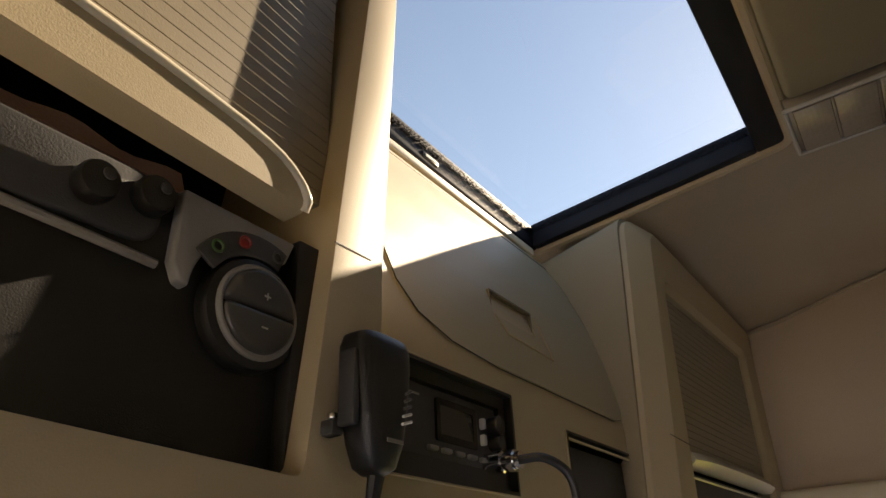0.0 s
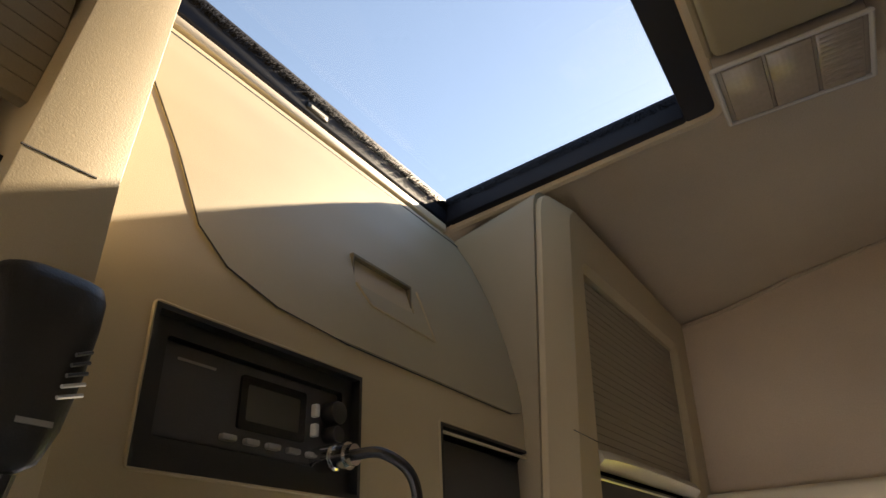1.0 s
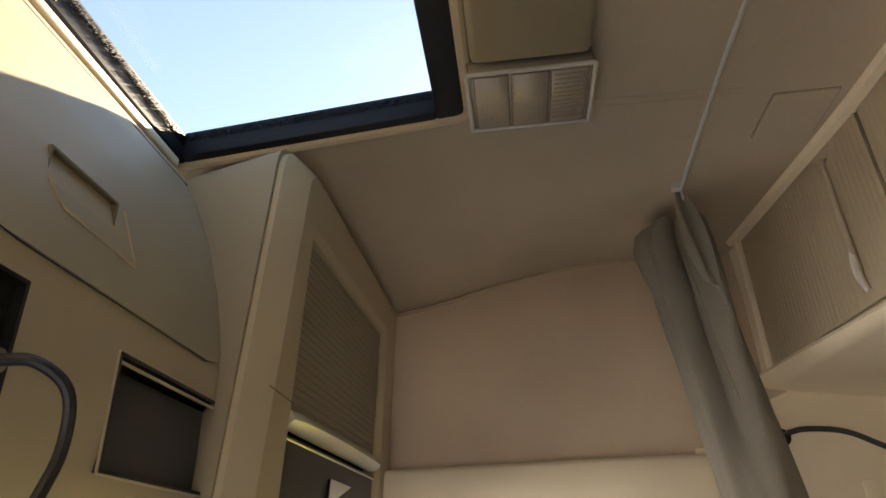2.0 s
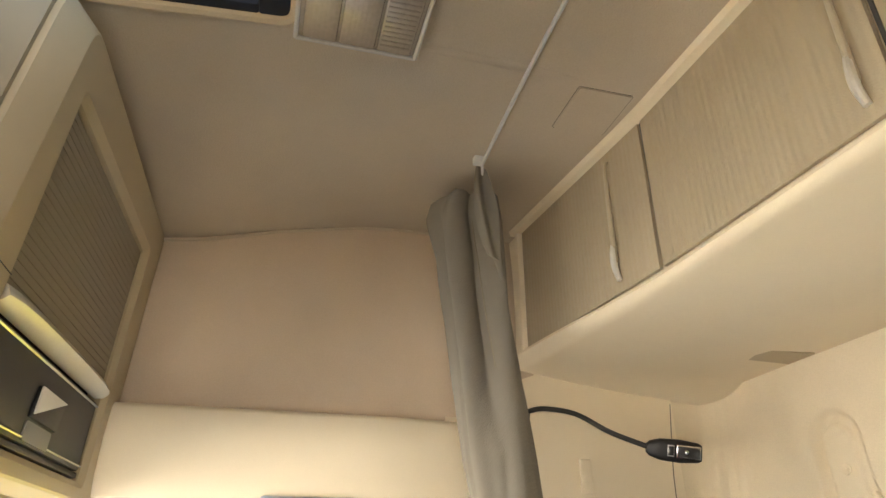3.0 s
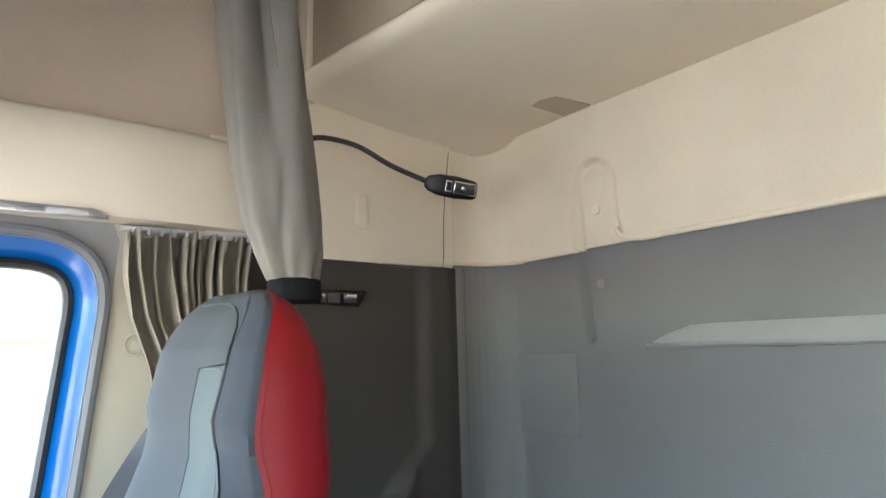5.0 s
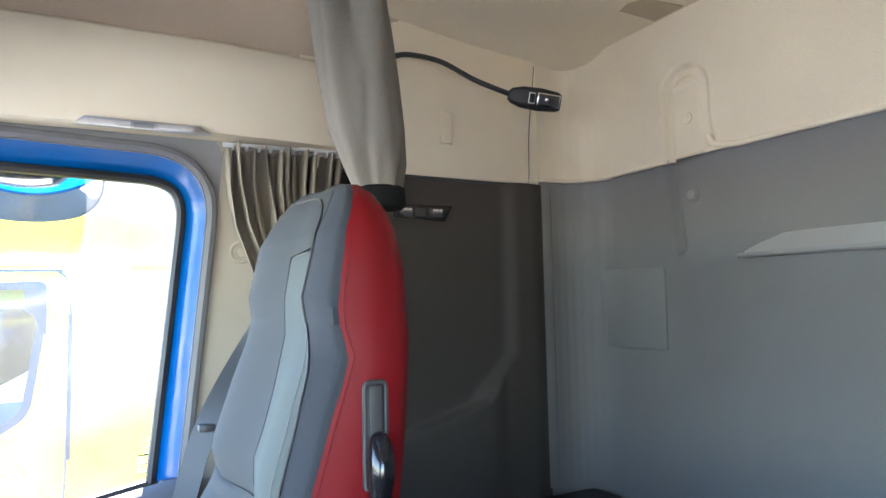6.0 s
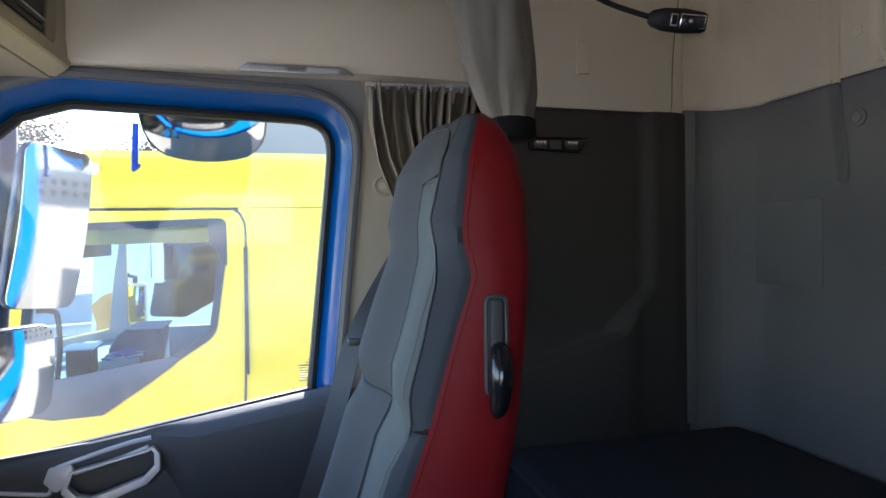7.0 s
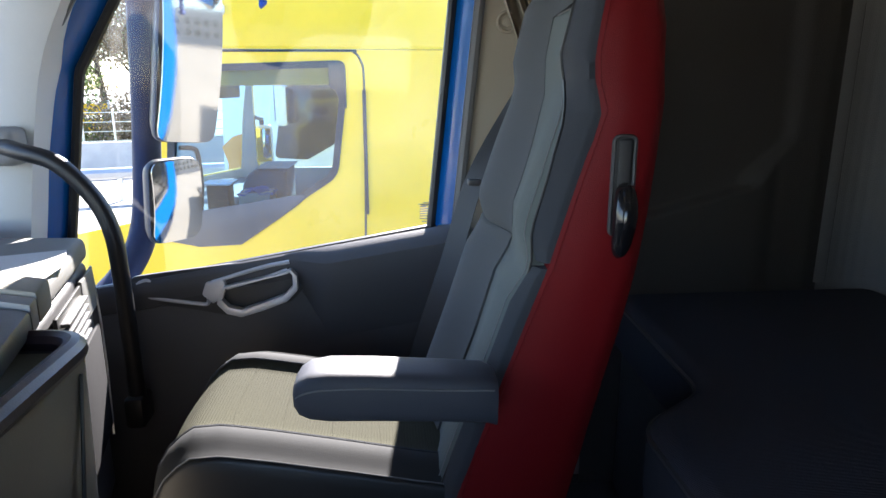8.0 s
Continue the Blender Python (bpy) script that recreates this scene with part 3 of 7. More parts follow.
def build_hatch():
    o = thing("roof_hatch", "dark framed glass roof hatch, closed, blue sky above", "roof hatch", kind="structure")
    z = lambda y: roof_z(0, y)
    navy = plain("hatch_frame_paint", (0.012, 0.014, 0.024), 0.6, 0.0, 0.25)

    def bar(name, x0, x1, y0, y1, up=0.05):
        rings = []
        for (x, y) in ((x0, y0), (x1, y0), (x1, y1), (x0, y1)):
            rings.append((x, y, z(y)))
        bm = bmesh.new()
        lo = [bm.verts.new((a, b, c - 0.004)) for a, b, c in rings]
        hi = [bm.verts.new((a, b, c + up)) for a, b, c in rings]
        bm.faces.new(lo)
        bm.faces.new(hi)
        for i in range(4):
            bm.faces.new((lo[i], lo[(i + 1) % 4], hi[(i + 1) % 4], hi[i]))
        bmesh.ops.recalc_face_normals(bm, faces=bm.faces)
        part(name, bevelled(bm, 0.004), navy, o)
    bar("rear_rail", -HX, HX, HY0, HY0 + 0.055)
    bar("front_rail", -HX, HX, HY1 - 0.030, HY1)
    bar("side_rail", HX - 0.024, HX, HY0 + 0.055, HY1 - 0.030)
    bar("side_rail", -HX, -HX + 0.024, HY0 + 0.055, HY1 - 0.030)
    # brush seal along the front and passenger-side rails
    brush = mat("brush_seal", (0.02, 0.019, 0.018), 1.0, 0.3, 900, 0.2, spec=0.0)
    rnd = random.Random(4)
    bm = bmesh.new()

    def fibre(p, d):
        s = 0.0005
        e = Vector((d.y, -d.x, 0)).normalized() * s
        bm.faces.new([bm.verts.new(q) for q in (p - e, p + e, p + d)])
    for i in range(5200):
        x = rnd.uniform(-HX + 0.02, HX - 0.02)
        y0 = HY1 - 0.031
        fibre(Vector((x, y0, z(y0) + rnd.uniform(0.020, 0.040))), Vector((rnd.gauss(0, 0.0012), -rnd.uniform(0.003, 0.0075), rnd.gauss(-0.001, 0.001))))
    for i in range(2600):
        y = rnd.uniform(HY0 + 0.06, HY1 - 0.03)
        x0 = HX - 0.025
        fibre(Vector((x0, y, z(y) + rnd.uniform(0.026, 0.042))), Vector((-rnd.uniform(0.002, 0.005), rnd.gauss(0, 0.001), rnd.gauss(-0.001, 0.001))))
    bs = part("brush_strip", bm, brush, o, "fuzzy black brush seal", 0)
    bs["kind"] = "stuff"
    pane = part("pane", prism([(HY0 + 0.01, z(HY0) + 0.048), (HY1 - 0.01, z(HY1) + 0.048), (HY1 - 0.01, z(HY1) + 0.053), (HY0 + 0.01, z(HY0) + 0.053)], "x", -HX + 0.01, HX - 0.01), glass("hatch_glass", (0.47, 0.463, 0.435)), o, "dusty tinted hatch glass", 0)
    part("latch", box(-0.015, 0.03, HY1 - 0.034, HY1 - 0.028, z(1.78) + 0.004, z(1.78) + 0.016, 0.002), BLACK, o)
    part("latch_mark", box(-0.008, 0.022, HY1 - 0.0355, HY1 - 0.0335, z(1.78) + 0.007, z(1.78) + 0.012), PAPER, o)
    part("trim_strip", box(-0.375, 0.372, 1.764, 1.800, 2.2500, 2.2665, 0.003), CREAM, o, "bright hatch trim strip")
    # soft surround of the opening
    rim = rounded([(-HX - 0.005, HY0 - 0.005), (HX + 0.005, HY0 - 0.005), (HX + 0.005, HY1 + 0.006), (-HX - 0.005, HY1 + 0.006)], 0.03, 5)
    part("surround", tube([(a, b, roof_z(a, b) - 0.001) for a, b in rim], 0.011, 8, True), TAUPE, o, "padded headliner edge")


build_hatch()

# roof console behind the hatch, with its reading lamps
rc = thing("roof_console", "brown roof console with blind cassette behind the hatch", "roof console")
OLIVE = mat("olive_cassette", (0.30, 0.25, 0.165), 0.7, 0.08, 700, 0.2)
part("cassette", box(-0.385, 0.252, 1.045, 1.232, 2.295, 2.345, 0.012, 3), OLIVE, rc, "olive brown blind cassette")
part("end_cap", box(-0.405, -0.387, 1.048, 1.230, 2.297, 2.345, 0.006, 2), OLIVE, rc)
part("front_lip", tube([(-0.40, 1.236, 2.312), (0.255, 1.236, 2.312)], 0.005, 8), OLIVE, rc, "rolled front lip")


def roof_lamp(x0, x1):
    o = thing("roof_lamp", "clear ribbed rectangular roof reading lamp, switched off", "lamp", "roof lamps")
    clear = mat("ribbed_lens", (0.38, 0.325, 0.27), 0.25, 0.16, 120, 0.15, metal=0.15, ribs=("Y", 40, 0.3))
    part("housing", box(x0, x1, 1.040, 1.238, 2.290, 2.334, 0.005), clear, o, "clear lamp housing")
    for a, b in ((1.048, 1.106), (1.110, 1.170), (1.174, 1.230)):
        part("lens", box(x0 + 0.006, x1 - 0.006, a, b, 2.2845, 2.292, 0.003), clear, o)
    for i in range(11):
        x = x0 + 0.016 + i * 0.0105
        part("lens_rib", tube([(x, 1.052, 2.2845), (x, 1.102, 2.2845)], 0.0018, 6), clear, o)
    for a, b in (((x0, 1.240, 2.288), (x1, 1.240, 2.288)), ((x1, 1.240, 2.288), (x1, 1.038, 2.288)), ((x1, 1.038, 2.288), (x0, 1.038, 2.288)), ((x0, 1.038, 2.288), (x0, 1.240, 2.288))):
        part("edge_trim", tube([a, b], 0.004, 8), LENS, o, "pale lamp edge")


roof_lamp(0.262, 0.405)
part("roof_lid", prism(rrect(0.438, 0.566, 0.592, 0.705, 0.006), "z", 2.3245, 2.330), TAUPE, bpy.data.objects["ceiling"])
part("lid_gap", tube([(a, b, 2.327) for a, b in rrect(0.436, 0.568, 0.590, 0.707, 0.006)], 0.0006, 5, True), DARKGREY, bpy.data.objects["ceiling"])
part("headliner_crease", tube(spline([(0.412, 1.06, 2.3405), (0.412, 1.02, 2.3400), (0.415, 0.90, 2.3400), (0.418, 0.80, 2.3405), (0.422, 0.70, 2.344)], 6), 0.017, 24), TAUPE, bpy.data.objects["ceiling"])
rail = thing("curtain_rail", "slim pale curtain rail along the headliner", "curtain rail")
part("rail", tube(spline([(0.715, 0.812, 2.312), (0.45, 0.822, 2.314), (0.2, 0.826, 2.315), (-0.2, 0.826, 2.315), (-0.72, 0.812, 2.312)], 8), 0.0042, 8), LIGHTGREY, rail)
for x in (0.715, -0.715):
    part("rail_clip", box(x - 0.01, x + 0.01, 0.808, 0.832, 2.310, 2.330, 0.003), LIGHTGREY, rail)


# ---- overhead console ----
def fascia_y(x, z):
    y = pw(z, [(1.585, 1.76), (1.60, 1.70), (1.625, 1.655), (1.66, 1.630), (1.72, 1.620), (1.86, 1.620), (1.92, 1.631), (1.98, 1.646), (2.06, 1.672), (2.15, 1.710), (2.24, 1.762), (2.278, 1.806)])
    return y - 0.05 * smooth01((x - 0.345) / 0.07) * (1 - smooth01((z - 1.9) / 0.2))


def holed(fn, us, vs, skip, back):
    bm = bmesh.new()
    G = [[bm.verts.new(fn(u, v)) for v in vs] for u in us]
    for i in range(len(us) - 1):
        for j in range(len(vs) - 1):
            if not skip((us[i] + us[i + 1]) / 2, (vs[j] + vs[j + 1]) / 2):
                bm.faces.new((G[i][j], G[i + 1][j], G[i + 1][j + 1], G[i][j + 1]))
    bm.normal_update()
    bmesh.ops.dissolve_degenerate(bm, dist=1e-5, edges=bm.edges)
    for f in bm.faces:
        if f.normal.y > 0:
            f.normal_flip()
    bmesh.ops.solidify(bm, geom=list(bm.faces), thickness=back)
    return bm


RADIO = (-0.292, -0.054, 1.714, 1.830)
SLOT = (0.092, 0.326, 1.690, 1.813)


def inside(x, z, r, m=0.0):
    return r[0] - m < x < r[1] + m and r[2] - m < z < r[3] + m


def recess(x0, x1, y0, y1, z0, z1, t=0.004):
    """An open box set back into a panel."""
    lp = lambda d, y: [(x0 + d, y, z0 + d), (x1 - d, y, z0 + d), (x1 - d, y, z1 - d), (x0 + d, y, z1 - d)]
    return loft([lp(t, y1 - t), lp(t, y0), lp(0, y0), lp(0, y1)])


def build_console():
    o = thing("overhead_console", "beige moulded overhead console between two roof cabinets", "overhead console")
    xs = sorted(set(lin(-0.40, 0.40, 30) + [RADIO[0], RADIO[1], SLOT[0], SLOT[1]]))
    zs = sorted(set(lin(1.585, 2.278, 34) + [RADIO[2], RADIO[3], SLOT[2], SLOT[3]]))
    part("fascia", holed(lambda x, z: (x, fascia_y(x, z), z), xs, zs, lambda x, z: inside(x, z, RADIO) or inside(x, z, SLOT), 0.004), CONSOLE, o, "beige grained fascia", 50)
    part("underside", box(-0.40, 0.42, 1.76, 2.22, 1.575, 1.60, 0.006), CONSOLE, o)
    part("radio_bay", recess(RADIO[0], RADIO[1], 1.618, 1.70, RADIO[2], RADIO[3]), BLACK, o, "black radio bay")
    part("slot_bay", recess(SLOT[0], SLOT[1], 1.618, 1.70, SLOT[2], SLOT[3]), BLACK, o, "dark storage slot")
    part("slot_flap", box(SLOT[0] + 0.006, SLOT[1] - 0.006, 1.632, 1.640, SLOT[2] + 0.004, SLOT[3] - 0.014, 0.003), DARKGREY, o, "dark grey slot flap")
    part("slot_edge", tube([(SLOT[0] + 0.004, 1.620, SLOT[3] - 0.010), (SLOT[1] - 0.004, 1.620, SLOT[3] - 0.010)], 0.0022, 6), CONSOLE, o)
    for r in (RADIO, SLOT):
        part("bay_edge", tube([(x, 1.6195, z) for x, z in rrect(r[0] - 0.001, r[1] + 0.001, r[2] - 0.001, r[3] + 0.001, 0.004)], 0.0016, 6, True), CONSOLE, o)
    # hatch cover with its finger pocket
    lf = lambda z: pw(z, [(1.860, -0.10), (1.866, -0.175), (1.884, -0.232), (1.913, -0.262), (2.064, -0.303), (2.25, -0.352)])
    rt = lambda z: pw(z, [(1.860, 0.285), (1.866, 0.315), (1.885, 0.332), (2.25, 0.362)])
    P = (-0.050, 0.066, 1.943, 1.982)
    cz = sorted(set([1.860, 1.863, 1.866, 1.875, 1.884, 1.90, 1.913] + lin(1.93, 2.206, 20) + [P[2], P[3]]))
    cx = sorted(set(lin(-0.36, 0.37, 34) + [P[0], P[1]]))
    clampx = lambda x, z: min(max(x, lf(z)), rt(z))
    part("cover_panel", holed(lambda x, z: (clampx(x, z), fascia_y(clampx(x, z), z) - 0.0026, z), cx, cz, lambda x, z: inside(x, z, P), 0.004), COVER, o, "smooth grey-beige cover panel", 50)
    seam = [(lf(z), fascia_y(lf(z), z) - 0.0018, z) for z in reversed(cz)] + [(x, fascia_y(x, 1.858) - 0.0018, 1.858) for x in lin(-0.08, 0.28, 10)] + [(rt(z), fascia_y(rt(z), z) - 0.0018, z) for z in cz]
    part("cover_gap", tube(seam, 0.0008, 6), BLACK, o)
    # the pocket's inside is coloured darker to stand for the shade in it
    part("finger_pocket", recess(P[0], P[1], 1.639, 1.720, P[2], P[3], 0.003), mat("pocket_shade_plastic", (0.17, 0.14, 0.09), 0.6, 0.08, 900, 0.12), o, "recessed finger pocket, darkened for shade")
    tab = [(P[0], P[2]), (P[0] + 0.022, 1.921), (0.100, 1.915), (P[1] + 0.018, P[3])]
    part("pocket_tab", tube([(x, fascia_y(x, z) - 0.0032, z) for x, z in tab], 0.0016, 5), CONSOLE, o)
    # shelf seam below the hatch trim
    part("fascia_seam", tube([(x, fascia_y(x, 2.212) - 0.0008, 2.212) for x in lin(-0.345, 0.40, 20)], 0.0016, 5), DARKGREY, o)


build_console()


def build_radio():
    o = thing("cb_radio", "black radio with small screen in the overhead console", "radio")
    x0, x1 = -0.272, -0.072
    part("bezel", plate(rrect(RADIO[0] + 0.003, RADIO[1] - 0.003, RADIO[2] + 0.003, RADIO[3] - 0.003, 0.004), [rrect(x0, x1, 1.738, 1.812, 0.003)], "y", 1.628, 1.640), BLACK, o, "black mounting bezel")
    part("body", box(x0 + 0.001, x1 - 0.001, 1.632, 1.69, 1.739, 1.811, 0.003), DARKGREY, o, "dark radio front")
    part("screen", box(-0.190, -0.126, 1.6295, 1.633, 1.763, 1.795, 0.002), mat("lcd_glass", (0.055, 0.055, 0.045), 0.15, 0.05, 100, 0.01), o, "unlit grey display")
    part("screen_frame", plate(rrect(-0.196, -0.120, 1.757, 1.801, 0.003), [rrect(-0.189, -0.127, 1.764, 1.794, 0.002)], "y", 1.629, 1.632), GLOSSBLACK, o)
    for i in range(5):
        part("button", box(-0.211 + i * 0.024, -0.196 + i * 0.024, 1.627, 1.634, 1.7455, 1.7505, 0.0015), GREYTRIM, o, "grey push button")
    part("nameplate", box(-0.258, -0.222, 1.6312, 1.6325, 1.7975, 1.7995), GREYTRIM, o)
    part("button", box(-0.110, -0.104, 1.626, 1.634, 1.782, 1.794, 0.0015), LIGHTGREY, o)
    part("button", box(-0.110, -0.104, 1.626, 1.634, 1.764, 1.776, 0.0015), LIGHTGREY, o)
    for z, r in ((1.788, 0.011), (1.768, 0.008)):
        part("knob", disc((-0.088, 1.632, z), "y", r, -0.016, 18, 0.002), BLACK, o, "black rotary knob")
    part("lower_rail", tube([(x0, 1.630, 1.737), (x1, 1.630, 1.737)], 0.0016, 6), SILVER, o)
    part("plug", tube([(-0.098, 1.632, 1.745), (-0.098, 1.612, 1.745), (-0.097, 1.611, 1.745), (-0.096, 1.590, 1.745)], [0.0115, 0.0115, 0.0095, 0.0095], 16), CHROME, o, "chrome microphone plug")
    part("plug_ring", tube([(-0.0965, 1.604, 1.745), (-0.096, 1.597, 1.745)], 0.0122, 16), CHROME, o)
    part("cable", tube(spline([(-0.096, 1.592, 1.745), (-0.090, 1.566, 1.744), (-0.074, 1.548, 1.728), (-0.066, 1.545, 1.70), (-0.068, 1.55, 1.66), (-0.10, 1.56, 1.60), (-0.2, 1.58, 1.55), (-0.32, 1.56, 1.55), (-0.398, 1.54, 1.60), (-0.406, 1.533, 1.665)], 6), 0.0050, 10), BLACK, o, "black rubber cable")


build_radio()


def build_mic():
    o = thing("hand_microphone", "black hand microphone hanging on a clip", "microphone")
    cx, cy, zc = -0.408, 1.529, 1.732
    rows = [(-0.047, 0.0065, 0.008), (-0.043, 0.013, 0.012), (-0.028, 0.019, 0.015), (-0.002, 0.0235, 0.0170), (0.022, 0.0262, 0.0175), (0.036, 0.0268, 0.0168), (0.043, 0.025, 0.0145), (0.0455, 0.020, 0.011)]
    rings = []
    for z, a, b in rows:
        rings.append([(cx + a * math.copysign(abs(math.cos(q)) ** 0.6, math.cos(q)), cy + b * math.copysign(abs(math.sin(q)) ** 0.7, math.sin(q)), zc + z) for q in lin(0, 2 * math.pi, 29)[:-1]])
    part("body", loft(rings), BLACK, o, "black plastic microphone body", 50)
    for i in range(5):
        z = zc - 0.014 + i * 0.0052
        part("grille_rib", tube([(cx + 0.008 + i * 0.001, cy - 0.0172, z - 0.002), (cx + 0.0205, cy - 0.0150, z + 0.002)], 0.0010, 6), SILVER if i < 2 else DARKGREY, o)
    part("talk_key", prism(rrect(cx - 0.0298, cx - 0.0235, zc - 0.020, zc + 0.030, 0.002), "y", cy - 0.008, cy + 0.006, 0.002), DARKGREY, o, "side talk key")
    part("badge", box(cx - 0.006, cx + 0.010, cy - 0.0165, cy - 0.0157, zc - 0.029, zc - 0.0265), GREYTRIM, o)
    for d in (-0.009, 0.010):
        part("top_button", box(cx + d - 0.006, cx + d + 0.006, cy - 0.006, cy + 0.006, zc + 0.043, zc + 0.048, 0.002), DARKGREY, o)
    part("hanger_clip", box(cx - 0.031, cx - 0.020, cy + 0.008, 1.552, zc - 0.024, zc - 0.014, 0.002), DARKGREY, o, "dark hanger clip")
    part("clip_screw", disc((cx - 0.027, cy + 0.012, zc - 0.014), "z", 0.004, 0.004, 12, 0.001), CHROME, o)
    part("strain_relief", tube([(cx + 0.002, cy, zc - 0.047), (cx + 0.002, cy + 0.004, zc - 0.068)], [0.0058, 0.0042], 10), BLACK, o)


build_mic()


def shear(bm):
    for v in bm.verts:
        v.co.y -= 0.062 * (abs(v.co.x) - 0.40)
    return bm


def slats(o, x0, x1, y0, low, high, tilt, lean):
    """A roller shutter of thin slats on one shared mesh; tilt: along x, lean: with height."""
    dz = 0.0135
    bm = box(x0, x1, y0, y0 + 0.009, 0.0001, dz - 0.0001, 0.0005, 1)
    for v in bm.verts:
        v.co.y -= tilt * (abs(v.co.x) - 0.40)
    me = finish(bm, "slat", SHUTTER, 40)
    z = low
    while z + dz < high:
        ob = new("slat", me)
        ob.location, ob.parent = (0, -lean * (z - low), z), o
        z += dz


# console beige taken darker: the shade on the cabinet's return face, put into colour
CHEEKSHADE = mat("shaded_console_plastic", (0.32, 0.262, 0.172), 0.55, 0.07, 900, 0.12)


def right_cabinet():
    o = thing("roof_cabinet", "beige roof cabinet with a closed roller shutter", "cabinet", "roof cabinets")
    face = lambda x, z: 1.530 + 0.050 * (2.25 - z) - 0.045 * (x - 0.41)

    def on_face(bm):
        """Lays a piece built against y = 0 onto the leaning cabinet face."""
        for v in bm.verts:
            v.co.y += face(v.co.x, v.co.z)
        return bm
    loops = [
        (rounded([(0.442, 1.648), (0.978, 1.648), (0.978, 2.128), (0.462, 2.134)], 0.012, 5), 0.024),
        (rounded([(0.440, 1.646), (0.980, 1.646), (0.980, 2.130), (0.460, 2.136)], 0.013, 5), 0.010),
        (rounded([(0.428, 1.634), (0.992, 1.634), (0.992, 2.143), (0.448, 2.149)], 0.018, 5), 0.000),
        (rounded([(0.345, 1.615), (1.075, 1.615), (1.075, 2.214), (0.412, 2.244)], [0.02, 0.02, 0.02, 0.045], 5), 0.000),
        (rounded([(0.338, 1.611), (1.080, 1.611), (1.080, 2.220), (0.405, 2.250)], [0.02, 0.02, 0.02, 0.05], 5), 0.0035),
        (rounded([(0.309, 1.600), (1.098, 1.600), (1.098, 2.238), (0.362, 2.272)], [0.02, 0.01, 0.01, 0.06], 5), 0.030),
        (rounded([(0.303, 1.596), (1.099, 1.596), (1.099, 2.245), (0.354, 2.278)], [0.02, 0.01, 0.01, 0.06], 5), 0.040),
        (rounded([(0.322, 1.594), (1.099, 1.594), (1.099, 2.25), (0.380, 2.250)], [0.02, 0.01, 0.01, 0.06], 5), 0.230),
        (rounded([(0.442, 1.648), (0.978, 1.648), (0.978, 2.128), (0.462, 2.134)], 0.012, 5), 0.230)]
    at = lambda pair: [[(x, face(x, z) + d, z) for x, z in poly] for poly, d in pair]
    part("frame", loft(at(loops[:6] + [(loops[5][0], 0.06), (loops[0][0], 0.06)]), True, True), CONSOLE, o, "beige cabinet frame with a raised rim", 18)
    part("cheek", loft(at(loops[6:] + [(loops[0][0], 0.040)]), True, True), CHEEKSHADE, o, "beige moulded cabinet cheek, darkened for shade", 18)
    part("frame_joint", on_face(tube([(0.349, -0.0004, 1.838), (0.438, -0.0004, 1.834)], 0.0007, 5)), DARKGREY, o)
    back = recess(0.446, 0.974, 0.034, 0.30, 1.652, 2.126)
    part("inner_box", on_face(back), BLACK, o)
    slats(o, 0.443, 0.977, face(0.40, 1.829) + 0.014, 1.829, 2.133, 0.045, 0.050)
    bar = loft([[(x, 0.020, z0), (x, 0.004 - d, z0 + 0.002), (x, -0.004 - d * 1.6, z0 + 0.010), (x, 0.002 - d, z0 + 0.024), (x, 0.014, z0 + 0.029), (x, 0.022, z0 + 0.029)]
                for x, d, z0 in [(x, 0.009 * math.sin(math.pi * min(1, max(0, (x - 0.455) / 0.51))) ** 0.3 if 0.46 < x < 0.96 else 0.0, 1.800) for x in lin(0.446, 0.974, 18)]])
    part("shutter_handle", on_face(bar), HANDLE, o, "glossy cream shutter handle", 50)
    part("drawer_front", on_face(box(0.446, 0.974, 0.012, 0.030, 1.664, 1.792, 0.004)), DARKGREY, o, "dark grey drawer front")
    part("drawer_rail", on_face(tube([(0.447, 0.010, 1.672), (0.973, 0.010, 1.672)], 0.0016, 6)), SILVER, o)
    part("drawer_rail", on_face(tube([(0.447, 0.010, 1.784), (0.973, 0.010, 1.784)], 0.0020, 6)), SILVER, o)
    part("lower_strip", on_face(box(0.446, 0.974, 0.012, 0.030, 1.651, 1.661, 0.002)), DARKGREY, o)
    part("latch_cup", on_face(prism([(0.665, 1.702), (0.785, 1.700), (0.795, 1.750), (0.672, 1.750)], "y", 0.006, 0.013, 0.002)), BLACK, o, "dark drawer latch cup")
    part("latch_paddle", on_face(prism([(0.670, 1.749), (0.793, 1.748), (0.668, 1.706)], "y", 0.003, 0.0065, 0.001)), PAPER, o, "pale latch paddle")
    part("latch_tab", on_face(prism(rrect(0.662, 0.775, 1.667, 1.697, 0.006), "y", 0.008, 0.013, 0.002)), GREYTRIM, o)


